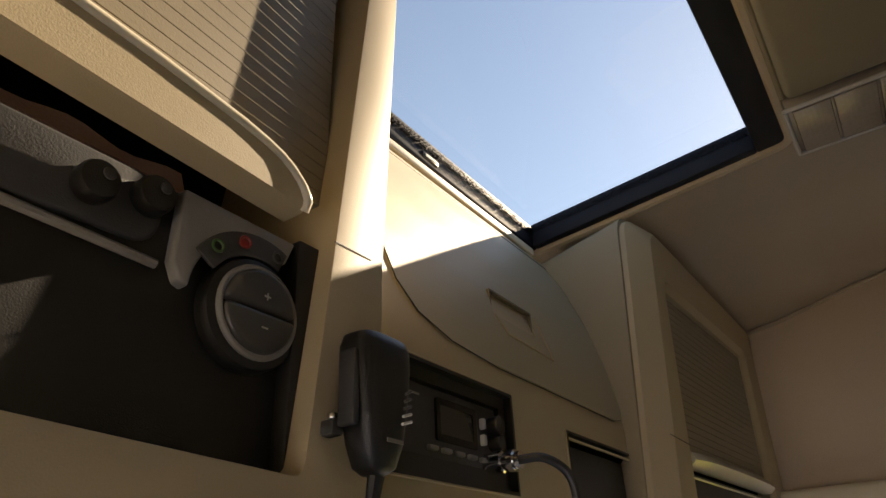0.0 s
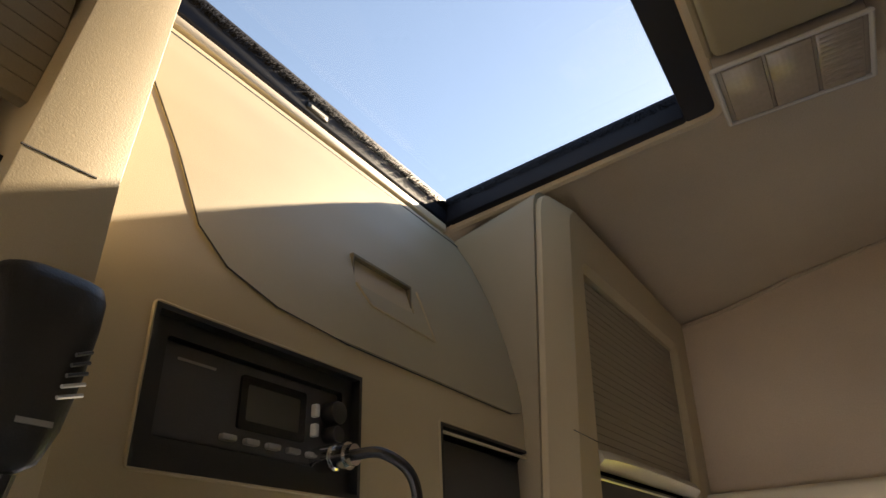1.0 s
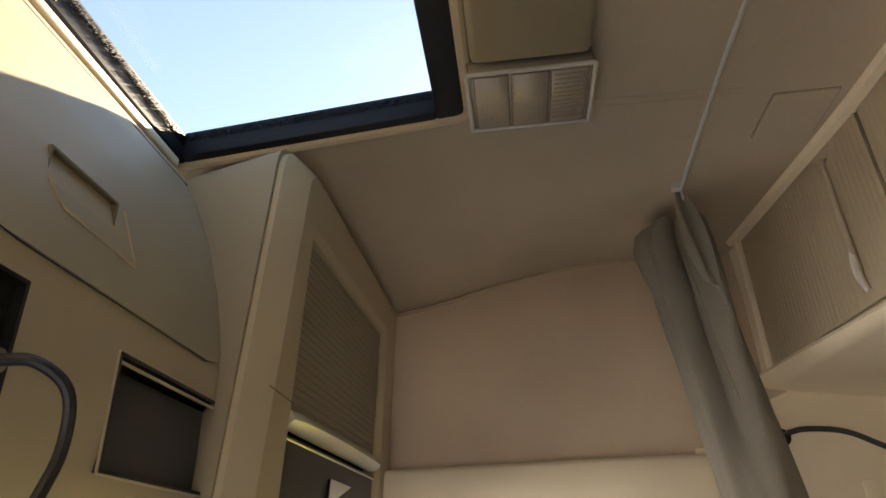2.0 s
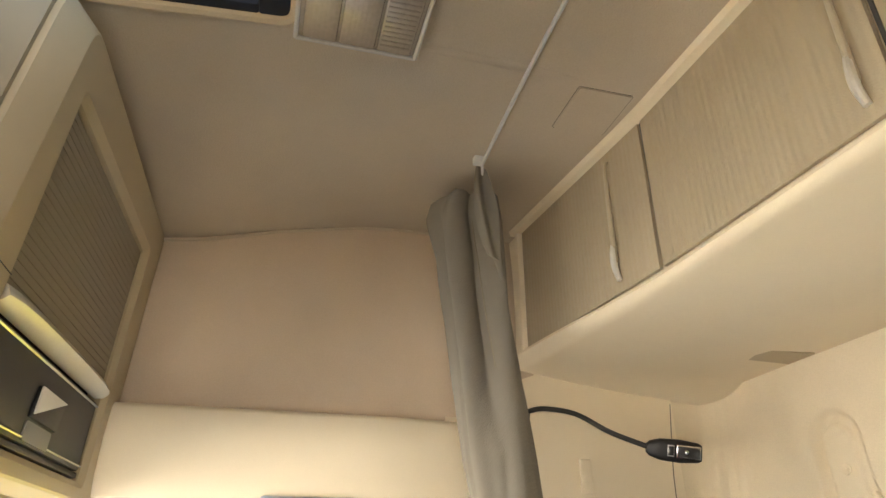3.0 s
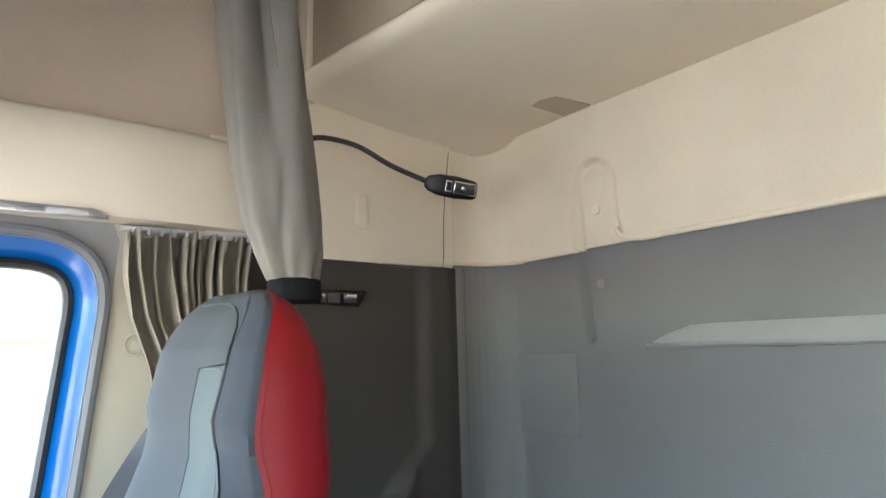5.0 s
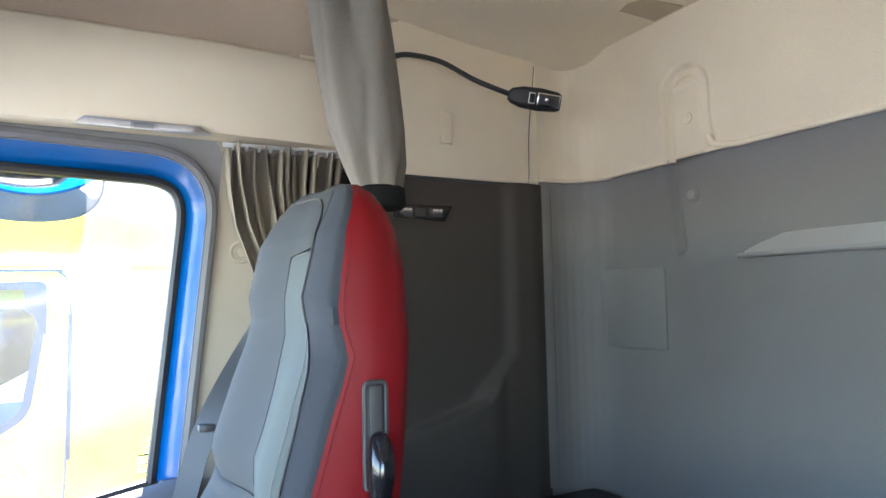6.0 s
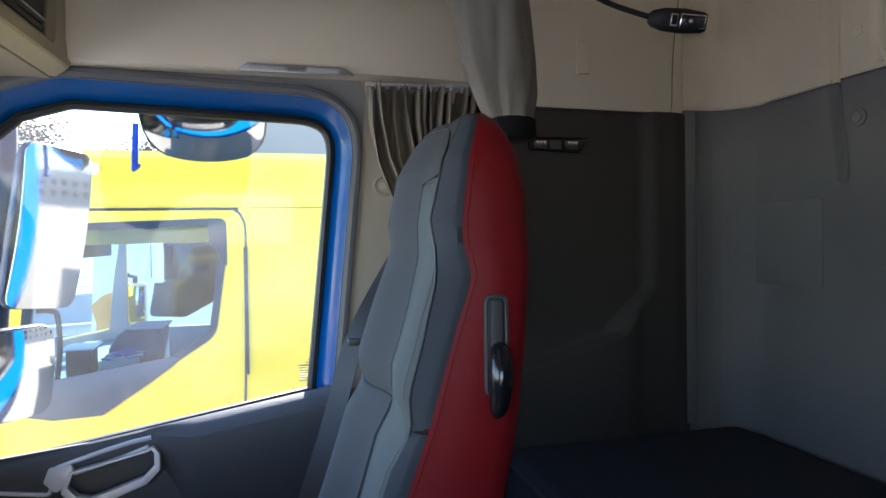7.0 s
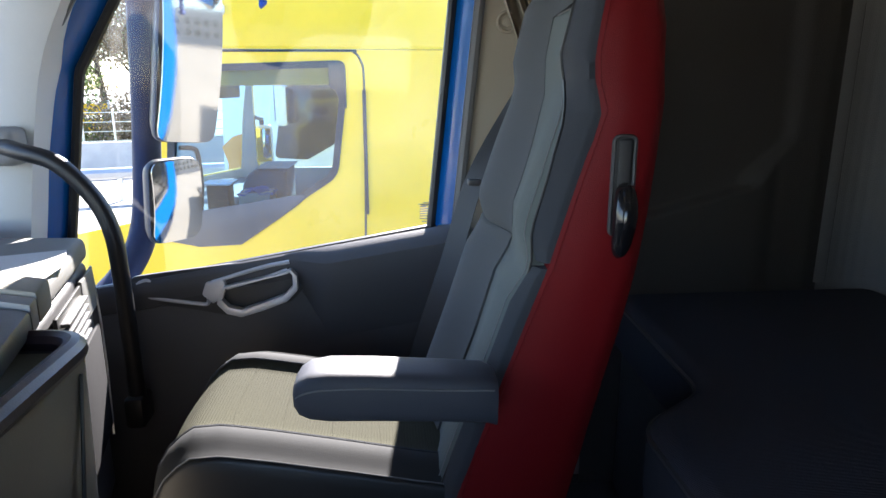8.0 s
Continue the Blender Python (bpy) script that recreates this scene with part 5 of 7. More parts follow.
# ---- seats ----
def seat(cx, s, name, label):
    """An air-sprung cab seat; s: +1 when its inner side faces -x."""
    o = thing(name, label, "seat", "cab seats")
    X = lambda f: cx + s * f
    Z = [0.60, 0.70, 0.78, 0.84, 0.90, 0.98, 1.03, 1.05, 1.07, 1.12, 1.18, 1.23, 1.25, 1.27, 1.29, 1.33, 1.38, 1.41, 1.435, 1.452, 1.462]
    low = lambda z: z - 0.012 * smooth01((z - 1.34) / 0.12)
    hw = lambda z: pw(z, [(0.60, 0.20), (0.78, 0.215), (1.05, 0.226), (1.20, 0.226), (1.25, 0.224), (1.285, 0.219), (1.33, 0.217), (1.38, 0.209), (1.41, 0.197), (1.435, 0.174), (1.452, 0.138), (1.462, 0.085)])
    bord = lambda z: pw(z, [(0.60, 1.14), (0.78, 1.080), (0.91, 1.038), (1.05, 0.989), (1.15, 0.960), (1.235, 0.933), (1.262, 0.943), (1.30, 0.944), (1.38, 0.930), (1.43, 0.912), (1.462, 0.892)])
    cent = lambda z: pw(z, [(0.60, 1.15), (0.78, 1.090), (0.90, 1.048), (1.0, 1.018), (1.04, 0.996), (1.06, 0.996), (1.10, 0.996), (1.18, 0.970), (1.25, 0.950), (1.30, 0.950), (1.38, 0.938), (1.43, 0.918), (1.462, 0.894)])
    bol = lambda z: pw(z, [(0.60, 1.16), (0.78, 1.104), (0.90, 1.062), (1.0, 1.030), (1.035, 1.006), (1.055, 1.004), (1.09, 1.013), (1.18, 0.983), (1.24, 0.960), (1.265, 0.953), (1.30, 0.958), (1.38, 0.941), (1.43, 0.917), (1.462, 0.894)])
    rearf = lambda z: pw(z, [(0.60, 0.955), (0.78, 0.920), (0.88, 0.900), (1.0, 0.874), (1.1, 0.860), (1.25, 0.850), (1.33, 0.852), (1.38, 0.860), (1.42, 0.872), (1.45, 0.882), (1.462, 0.888)])

    def front(f, z):
        c, b, e = cent(z), bol(z), bord(z)
        if f < -0.80:
            y = e + (b - e) * math.cos((-f - 0.80) / 0.20 * math.pi / 2) ** 0.8
        elif f < -0.28:
            y = c + (b - c) * smooth01((-f - 0.28) / 0.45)
        else:
            top = b + 0.014
            y = c + (top - c) * smooth01((f + 0.28) / 0.6)
            if f > 0.32:
                y = e + (top - e) * math.cos((f - 0.32) / 0.68 * math.pi / 2) ** 1.4
        return Vector((X(f * hw(z)), y, low(z)))
    # red shell with sides
    rings = []
    for z in Z:
        w, b, r = hw(z), bord(z), rearf(z)
        loop = [(-1.0, b - 0.004), (-1.03, b - 0.3 * (b - r)), (-1.035, r + 0.25 * (b - r)), (-0.985, r + 0.06 * (b - r)), (-0.88, r), (0.88, r), (0.985, r + 0.06 * (b - r)), (1.035, r + 0.25 * (b - r)), (1.03, b - 0.3 * (b - r)), (1.0, b - 0.004), (0.5, min(b, cent(z)) - 0.012), (-0.5, min(b, cent(z)) - 0.012)]
        rings.append([(X(f * w), y, low(z)) for f, y in loop])
    part("back_shell", loft(rings), RED, o, "red leatherette side and back cover", 50)
    zz = sorted(set(Z + lin(0.80, 1.45, 40) + [1.352, 1.045, 1.052]))
    sp = lambda z: pw(z, [(0.78, 0.92), (1.10, 0.92), (1.157, 0.91), (1.215, 0.88), (1.243, 0.83), (1.256, 0.74), (1.272, 0.68), (1.30, 0.69), (1.355, 0.73), (1.40, 0.74), (1.462, 0.75)])
    ip = lambda z: pw(z, [(0.78, 0.26), (1.06, 0.26), (1.135, 0.28), (1.188, 0.24), (1.258, 0.18), (1.36, 0.20)])
    ztop = 1.358
    zz = sorted(set(zz + [ztop]))

    def patch(nm, f0, f1, z0, z1, mt, lab, n=8, lift=0.003):
        zs = [z for z in zz if z0 - 1e-6 <= z <= z1 + 1e-6]
        part(nm, sheet(lambda v, u: front(f0(v) + (f1(v) - f0(v)) * u, v) + Vector((0, lift - 0.004 * max(0.0, 1 - min(v - z0, z1 - v) / 0.012) ** 2, 0)), zs, lin(0, 1, n), (0, -0.016, 0)), mt, o, lab, 60)
    edge0 = lambda z: -(ip(z) + (sp(z) - ip(z)) * smooth01((z - ztop + 0.004) / 0.008))
    zz = sorted(set(zz + lin(ztop - 0.006, ztop + 0.006, 7)))
    patch("centre_pad", edge0, lambda z: 0.72, 1.05, 1.462, SEATGREY, "grey cloth back and head pad", 22, 0.004)
    patch("lumbar_pad", lambda z: -ip(z), lambda z: 0.72, 0.70, 1.05, SEATGREY, "grey cloth lumbar pad", 16, 0.007)
    patch("stripe", lambda z: -sp(z), lambda z: -ip(z), 0.70, ztop, STRIPE, "light grey-green stripe", 12, 0.003)
    part("stripe_label", tube([front(-0.66 + 0.07 * i, ztop - 0.004) + Vector((0, 0.004, 0)) for i in range(6)], 0.001, 5), STITCH, o)
    for sg in (1, -1):
        edge = (lambda z: -sp(z)) if sg < 0 else (lambda z: 0.72)
        patch("bolster", lambda z: sg * 1.0, edge, 1.052, 1.462, SEATDARK, "dark grey side bolster", 10, 0.003)
        patch("lower_bolster", lambda z: sg * 1.0, edge, 0.70, 1.045, SEATDARK, "dark grey lower bolster", 10, 0.006)
        part("stitching", tube([Vector((X(sg * hw(z) * 1.010), bord(z) - 0.010, low(z))) for z in zz if z < 1.43], 0.0008, 5), RED, o)
    arch = [front(-sp(z), z) for z in zz if z < 1.395] + [front(f, z) for f, z in ((-0.70, 1.405), (-0.62, 1.424), (-0.48, 1.437), (-0.30, 1.444), (-0.08, 1.447), (0.2, 1.446))]
    part("piping", tube([p + Vector((0, 0.0042, 0.0012 if p.z > 1.38 else 0)) for p in arch], 0.0016, 6), BLACK, o)
    part("stitching", tube([front(-sp(z) + 0.05, z) + Vector((0, 0.0032, 0)) for z in zz if z < ztop], 0.0007, 5), STITCH, o)
    part("head_seam", tube([front(-0.20 + 0.32 * k, 1.360 + 0.034 * k) + Vector((0, 0.0030, 0)) for k in lin(0, 1, 8)], 0.0009, 5), SEATDARK, o)
    # belt guide slot and reclining lever on the inner side
    xi = lambda z: X(-hw(z) * 1.024)
    part("side_slot", prism(rounded([(0.890, 1.088), (0.918, 1.088), (0.918, 1.206), (0.890, 1.206)], 0.008), "x", *sorted((xi(1.15) - s * 0.004, xi(1.15) + s * 0.012)), 0.002), BLACK, o, "black lever slot")
    part("slot_rim", tube([(xi(1.15) - s * 0.004, a, b) for a, b in rounded([(0.891, 1.089), (0.917, 1.089), (0.917, 1.205), (0.891, 1.205)], 0.008)], 0.0025, 6, True), DARKGREY, o)
    lx = xi(1.15)
    part("lever", tube(spline([(lx - s * 0.004, 0.902, 1.146), (lx - s * 0.020, 0.905, 1.138), (lx - s * 0.028, 0.907, 1.112), (lx - s * 0.026, 0.909, 1.085), (lx - s * 0.020, 0.910, 1.066)], 5), [0.005, 0.008, 0.010, 0.011, 0.012, 0.0125, 0.013, 0.0135, 0.014, 0.014, 0.0138, 0.0135, 0.013, 0.0125, 0.012, 0.0115, 0.011, 0.010, 0.009, 0.007, 0.004], 12), GLOSSBLACK, o, "black reclining lever", 60)
    part("slot_plate", box(*sorted((lx - s * 0.006, lx - s * 0.0045)), 0.897, 0.911, 1.128, 1.200, 0.0005), DARKGREY, o)
    # cushion
    rows = [(1.00, 0.715), (1.06, 0.728), (1.15, 0.744), (1.25, 0.765), (1.35, 0.785), (1.42, 0.797), (1.46, 0.795), (1.49, 0.774), (1.512, 0.735)]
    cc, half = cx - s * 0.025, 0.185

    def cush(f, y):
        z, a = pw(y, rows), abs(f)
        up = 0.010 * smooth01((a - 0.52) / 0.14) - 0.016 * smooth01((a - 0.70) / 0.26) - 0.040 * smooth01((a - 0.925) / 0.10) ** 2
        return Vector((cc + s * f * half, y - 0.02 * a * a, z + up))
    ys = lin(1.0, 1.512, 30)
    body = [[(cc + s * f * 0.181, y - 0.02 * f * f, z) for f, z in ((-1, 0.60), (1, 0.60), (1.0, t - 0.03), (0.8, t), (-0.8, t), (-1.0, t - 0.03))] for y, t in ((1.0, 0.690), (1.2, 0.727), (1.4, 0.765), (1.46, 0.760), (1.495, 0.735))]
    part("cushion_base", loft(body), BLACK, o, "black cushion base", 50)
    part("cushion_centre", sheet(lambda y, f: cush(f, y), ys, lin(-0.62, 0.62, 14), (0, 0, -0.03)), CUSHFAB, o, "pale grey-green woven cushion centre", 60)
    for sg in (1, -1):
        part("cushion_bolster", sheet(lambda y, f: cush(sg * f, y) + Vector((0, 0, 0.002)), ys, lin(0.62, 0.935, 9), (0, 0, -0.03)), CUSHSIDE, o, "pale grey cushion bolster", 60)
        part("cushion_side", sheet(lambda y, f: cush(sg * f, y) + Vector((0, 0, 0.0015 - 0.05 * smooth01((f - 0.95) / 0.05))), ys, lin(0.937, 1.0, 7), (0, 0, -0.03)), BLACK, o, "black cushion side", 60)
        part("piping", tube([cush(sg * 0.62, y) + Vector((0, 0, 0.002)) for y in ys], 0.0025, 6), SEATDARK, o)
        part("stitching", tube([cush(sg * 0.93, y) + Vector((0, 0, 0.0025)) for y in ys], 0.0012, 5), STITCH, o)
    for y in (1.13, 1.20, 1.27, 1.34, 1.41):
        part("cushion_seam", tube([cush(f, y) + Vector((0, 0, -0.0004)) for f in lin(-0.61, 0.61, 14)], 0.0010, 5), CUSHFAB, o)
    part("seat_skirt", box(*sorted((X(-0.20), X(0.20))), 1.0, 1.43, 0.46, 0.63, 0.02, 3), RED, o, "red lower skirt")
    part("seat_base", box(*sorted((X(-0.17), X(0.17))), 1.0, 1.38, FLOOR, 0.47, 0.02, 3), BLACK, o, "black bellows base")
    # armrest
    xa = X(-0.262)
    rings = []
    for y, zt, zb, w in ((1.292, 0.934, 0.922, 0.014), (1.290, 0.945, 0.912, 0.023), (1.284, 0.954, 0.904, 0.030), (1.272, 0.961, 0.899, 0.034), (1.25, 0.964, 0.896, 0.036), (1.20, 0.962, 0.894, 0.036), (1.12, 0.956, 0.890, 0.036), (1.07, 0.952, 0.886, 0.035), (1.055, 0.945, 0.88, 0.030)):
        c, h = (zt + zb) / 2 - 0.013, (zt - zb) / 2 - 0.003
        rings.append([(xa + w * math.copysign(abs(math.cos(q)) ** 0.45, math.cos(q)), y, c + h * math.copysign(abs(math.sin(q)) ** 0.45, math.sin(q))) for q in lin(0, 2 * math.pi, 29)[:-1]])
    arm = part("armrest", loft(rings), ARMREST, o, "padded grey armrest, folded down", 55)
    part("arm_seam", tube(spline([(xa - s * w, y, z - 0.014) for y, z, w in ((1.290, 0.922, 0.016), (1.285, 0.934, 0.028), (1.272, 0.942, 0.0345), (1.25, 0.9455, 0.0365), (1.20, 0.945, 0.0365), (1.12, 0.940, 0.0365), (1.06, 0.936, 0.034))], 6), 0.0011, 6), STITCH, arm)
    return o


seat(0.640, 1, "passenger_seat", "grey cloth cab seat with red side cover")
seat(-0.640, -1, "driver_seat", "grey cloth driver seat with red side cover")
bl = thing("seat_belt", "black seat belt running down behind the seat", "seat belt")
belt = [(0.80, 0.865, 1.36), (0.86, 0.885, 1.31), (0.910, 0.930, 1.235), (0.908, 1.010, 1.09), (0.895, 1.06, 0.93), (0.89, 1.13, 0.70), (0.89, 1.14, 0.50)]
part("webbing", sheet(lambda u, v: Vector(spline(belt, 8)[u]) + Vector((0.012, 0.018, 0)) * v, range(49), [-1, 0, 1], (0.0015, -0.001, 0)), BLACK, bl, "black webbing", 60)
part("belt_stop", box(0.895, 0.925, 1.000, 1.026, 1.076, 1.088, 0.003), DARKGREY, bl)


# ---- dashboard ----
DASHBLACK = mat("dash_black_plastic", (0.008, 0.008, 0.009), 0.75, 0.2, 700, 0.1, spec=0.15)
DASHGREY = mat("dash_top_plastic", (0.135, 0.135, 0.13), 0.6, 0.08, 500, 0.2)


def build_dash():
    o = thing("dashboard", "grey dashboard lit by the sun", "dashboard")
    plan = [(0.852, 1.728), (0.47, 1.632), (0.30, 1.66), (-0.25, 1.74), (-1.02, 1.74), (-1.02, 2.335), (1.02, 2.335), (1.00, 2.02), (0.86, 1.90)]
    part("body", prism(plan, "z", 0.50, 0.955, 0.012, 3), DARKGREY, o, "dark dashboard body")
    part("top_pad", prism(offset(plan[::-1], 0.004), "z", 0.957, 1.0, 0.014, 3), DASHGREY, o, "pale grey dashboard top")
    d = (Vector((0.47, 1.632, 0)) - Vector((0.852, 1.728, 0))).normalized()
    nn = Vector((-d.y, d.x, 0))
    nn = nn if nn.y < 0 else -nn
    base = Vector((0.852, 1.728, 0)) + nn * 0.006

    def slab(u0, u1, z0, z1, t, bev=0.002):
        bm = bmesh.new()
        P = [base + d * u + Vector((0, 0, z)) for u, z in ((u0, z0), (u1, z0), (u1, z1), (u0, z1))]
        lo, hi = [bm.verts.new(p) for p in P], [bm.verts.new(p + nn * t) for p in P]
        bm.faces.new(lo)
        bm.faces.new(hi)
        for i in range(4):
            bm.faces.new((lo[i], lo[(i + 1) % 4], hi[(i + 1) % 4], hi[i]))
        bmesh.ops.recalc_face_normals(bm, faces=bm.faces)
        return bevelled(bm, bev)
    part("trim_panel", slab(0.02, 0.12, 0.875, 0.948, 0.006), DASHGREY, o, "pale trim panel")
    part("vent_frame", slab(0.13, 0.30, 0.86, 0.945, 0.006), BLACK, o, "black air vent")
    for i in range(5):
        part("vent_slat", slab(0.145, 0.285, 0.870 + i * 0.014, 0.876 + i * 0.014, 0.018, 0.001), DARKGREY, o)
    part("vent_wheel", slab(0.235, 0.262, 0.866, 0.90, 0.024, 0.003), PALE, o)
    part("lower_trim", tube(spline([base + d * 0.004 + Vector((0, 0, 0.945)), base + d * 0.002 + nn * 0.004 + Vector((0, 0, 0.86)), base + d * 0.012 + nn * 0.006 + Vector((0, 0, 0.74)), base + d * 0.03 + nn * 0.006 + Vector((0, 0, 0.62))], 6), 0.0022, 8), SILVER, o, "bright edge trim")
    part("glovebox_lid", slab(0.03, 0.36, 0.64, 0.845, 0.008, 0.004), DASHBLACK, o, "black glovebox lid")
    b = thing("ring_binder", "thick dark ring binder with beige pages on the dashboard", "binder")
    e1, e2 = Vector((0.37, 0.93, 0)).normalized(), Vector((-0.966, -0.26, 0)).normalized()

    def leaf(corner, w, d, z0, z1, bev):
        P = [Vector(corner), Vector(corner) + e2 * w, Vector(corner) + e2 * w + e1 * d, Vector(corner) + e1 * d]
        return prism([(q.x, q.y) for q in P], "z", z0, z1, bev)
    part("page_block", leaf((0.447, 1.583, 0), 0.062, 0.24, 1.002, 1.040, 0.005), mat("old_paper", (0.30, 0.275, 0.225), 0.8, 0.1, 300, 0.3), b, "beige page block")
    part("spine", leaf((0.385, 1.567, 0), 0.028, 0.24, 1.002, 1.035, 0.003), GREYTRIM, b, "grey spine")
    part("cover", leaf((0.356, 1.559, 0), 0.26, 0.24, 1.002, 1.030, 0.006), mat("binder_cover", (0.085, 0.088, 0.098), 0.5, 0.1, 400, 0.15), b, "dark grey cover")
    sh = thing("paper_sheet", "white sheet of paper lying in the sun on the dashboard", "paper")
    part("sheet", prism([(0.744, 1.706), (0.690, 1.830), (0.500, 1.780), (0.548, 1.655), (0.656, 1.666)], "z", 1.0005, 1.002), mat("sheet_paper", (0.42, 0.42, 0.41), 0.8, 0.06, 200, 0.1), sh)
    t = thing("storage_bin", "open dark storage bin with beige outer sides", "storage bin")
    outer = rounded([(-0.12, 1.482), (0.345, 1.49), (0.352, 1.64), (-0.12, 1.64)], [0.03, 0.05, 0.02, 0.02], 6)
    inner = offset(outer, -0.016)
    k = len(outer)
    bm = bmesh.new()
    levels = [(outer, 0.52, 0.03), (outer, 0.70, 0.012), (outer, 0.99, 0.0), (offset(outer, -0.004), 1.0, 0.0), (offset(outer, -0.012), 1.0, 0.0), (inner, 0.99, 0.0), (inner, 0.80, 0.0)]
    loops = [[bm.verts.new((a, c + sh, z)) for a, c in poly] for poly, z, sh in levels]
    for A, B in zip(loops, loops[1:]):
        for i in range(k):
            bm.faces.new((A[i], A[(i + 1) % k], B[(i + 1) % k], B[i]))
    bm.faces.new(loops[0])
    bm.faces.new(loops[-1])
    part("shell", bm, mat("bin_plastic", (0.225, 0.203, 0.16), 0.45, 0.08, 700, 0.15), t, "grey-beige moulded bin shell", 50)
    part("rim", tube([(a, c, 1.0) for a, c in offset(outer, -0.008)], 0.013, 10, True), mat("bin_rim", (0.034, 0.024, 0.032), 0.35, 0.1, 500, 0.1), t, "dark rounded rim")
    part("liner", prism(offset(inner, -0.003), "z", 0.802, 0.81, 0.0), BLACK, t)
    part("seam", tube([(0.30, 1.489, 0.98), (0.27, 1.489, 0.85), (0.235, 1.494, 0.70), (0.22, 1.505, 0.60)], 0.002, 6), BLACK, t)
    part("seam", tube([(0.345, 1.50, 0.80), (0.20, 1.489, 0.78), (0.0, 1.488, 0.77)], 0.002, 6), BLACK, t)
    g = thing("grab_handle", "black curved grab handle on the windscreen pillar", "grab handle")
    part("bar", tube(spline([(1.01, 1.935, 1.150), (0.965, 1.875, 1.142), (0.95, 1.803, 1.120), (0.95, 1.745, 1.055), (0.95, 1.718, 0.985), (0.955, 1.714, 0.90), (0.965, 1.716, 0.78), (0.975, 1.718, 0.62)], 8), 0.0165, 14), BLACK, g, "black moulded bar")
    part("mount", box(0.99, 1.055, 1.90, 1.99, 1.11, 1.185, 0.015, 3), PALE, g, "pale grey mount cover")
    part("foot", box(0.945, 1.01, 1.70, 1.74, 0.56, 0.63, 0.01), BLACK, g)


build_dash()


# ---- outside mirrors ----
def turned(poly, deg):
    a = radians(deg)
    return [(x * math.cos(a) - y * math.sin(a), x * math.sin(a) + y * math.cos(a)) for x, y in poly]


def evenly(poly, count):
    """The same closed loop with points at equal steps along it."""
    P = [Vector(p) for p in poly]
    P.append(P[0])
    total = sum((b - a).length for a, b in zip(P, P[1:]))
    out, i, done = [], 0, 0.0
    for k in range(count):
        at = total * k / count
        while done + (P[i + 1] - P[i]).length < at:
            done += (P[i + 1] - P[i]).length
            i += 1
        out.append(tuple(P[i].lerp(P[i + 1], (at - done) / max(1e-9, (P[i + 1] - P[i]).length))))
    return out


def curved(c, n, w, h, R, name, mt, parent, r=0.03, lift=0.0, label="", roll=0.0):
    """A convex mirror or shell face, w by h, centred on c and facing n."""
    n = Vector(n).normalized()
    e = Vector((0, 0, 1)).cross(n).normalized()
    f = n.cross(e)
    c = Vector(c)
    outl = evenly(turned(rrect(-w / 2, w / 2, -h / 2, h / 2, r, 6), roll), 96)
    rings = []
    for k in (0.001, 0.12, 0.24, 0.36, 0.48, 0.60, 0.72, 0.84, 0.93, 1.0):
        rings.append([c + e * (a * k) + f * (b * k) + n * (lift - ((a * k) ** 2 + (b * k) ** 2) / (2 * R)) for a, b in outl])
    rings.append([p - n * 0.004 for p in rings[-1]])
    return part(name, loft(rings), mt, parent, label, 60)


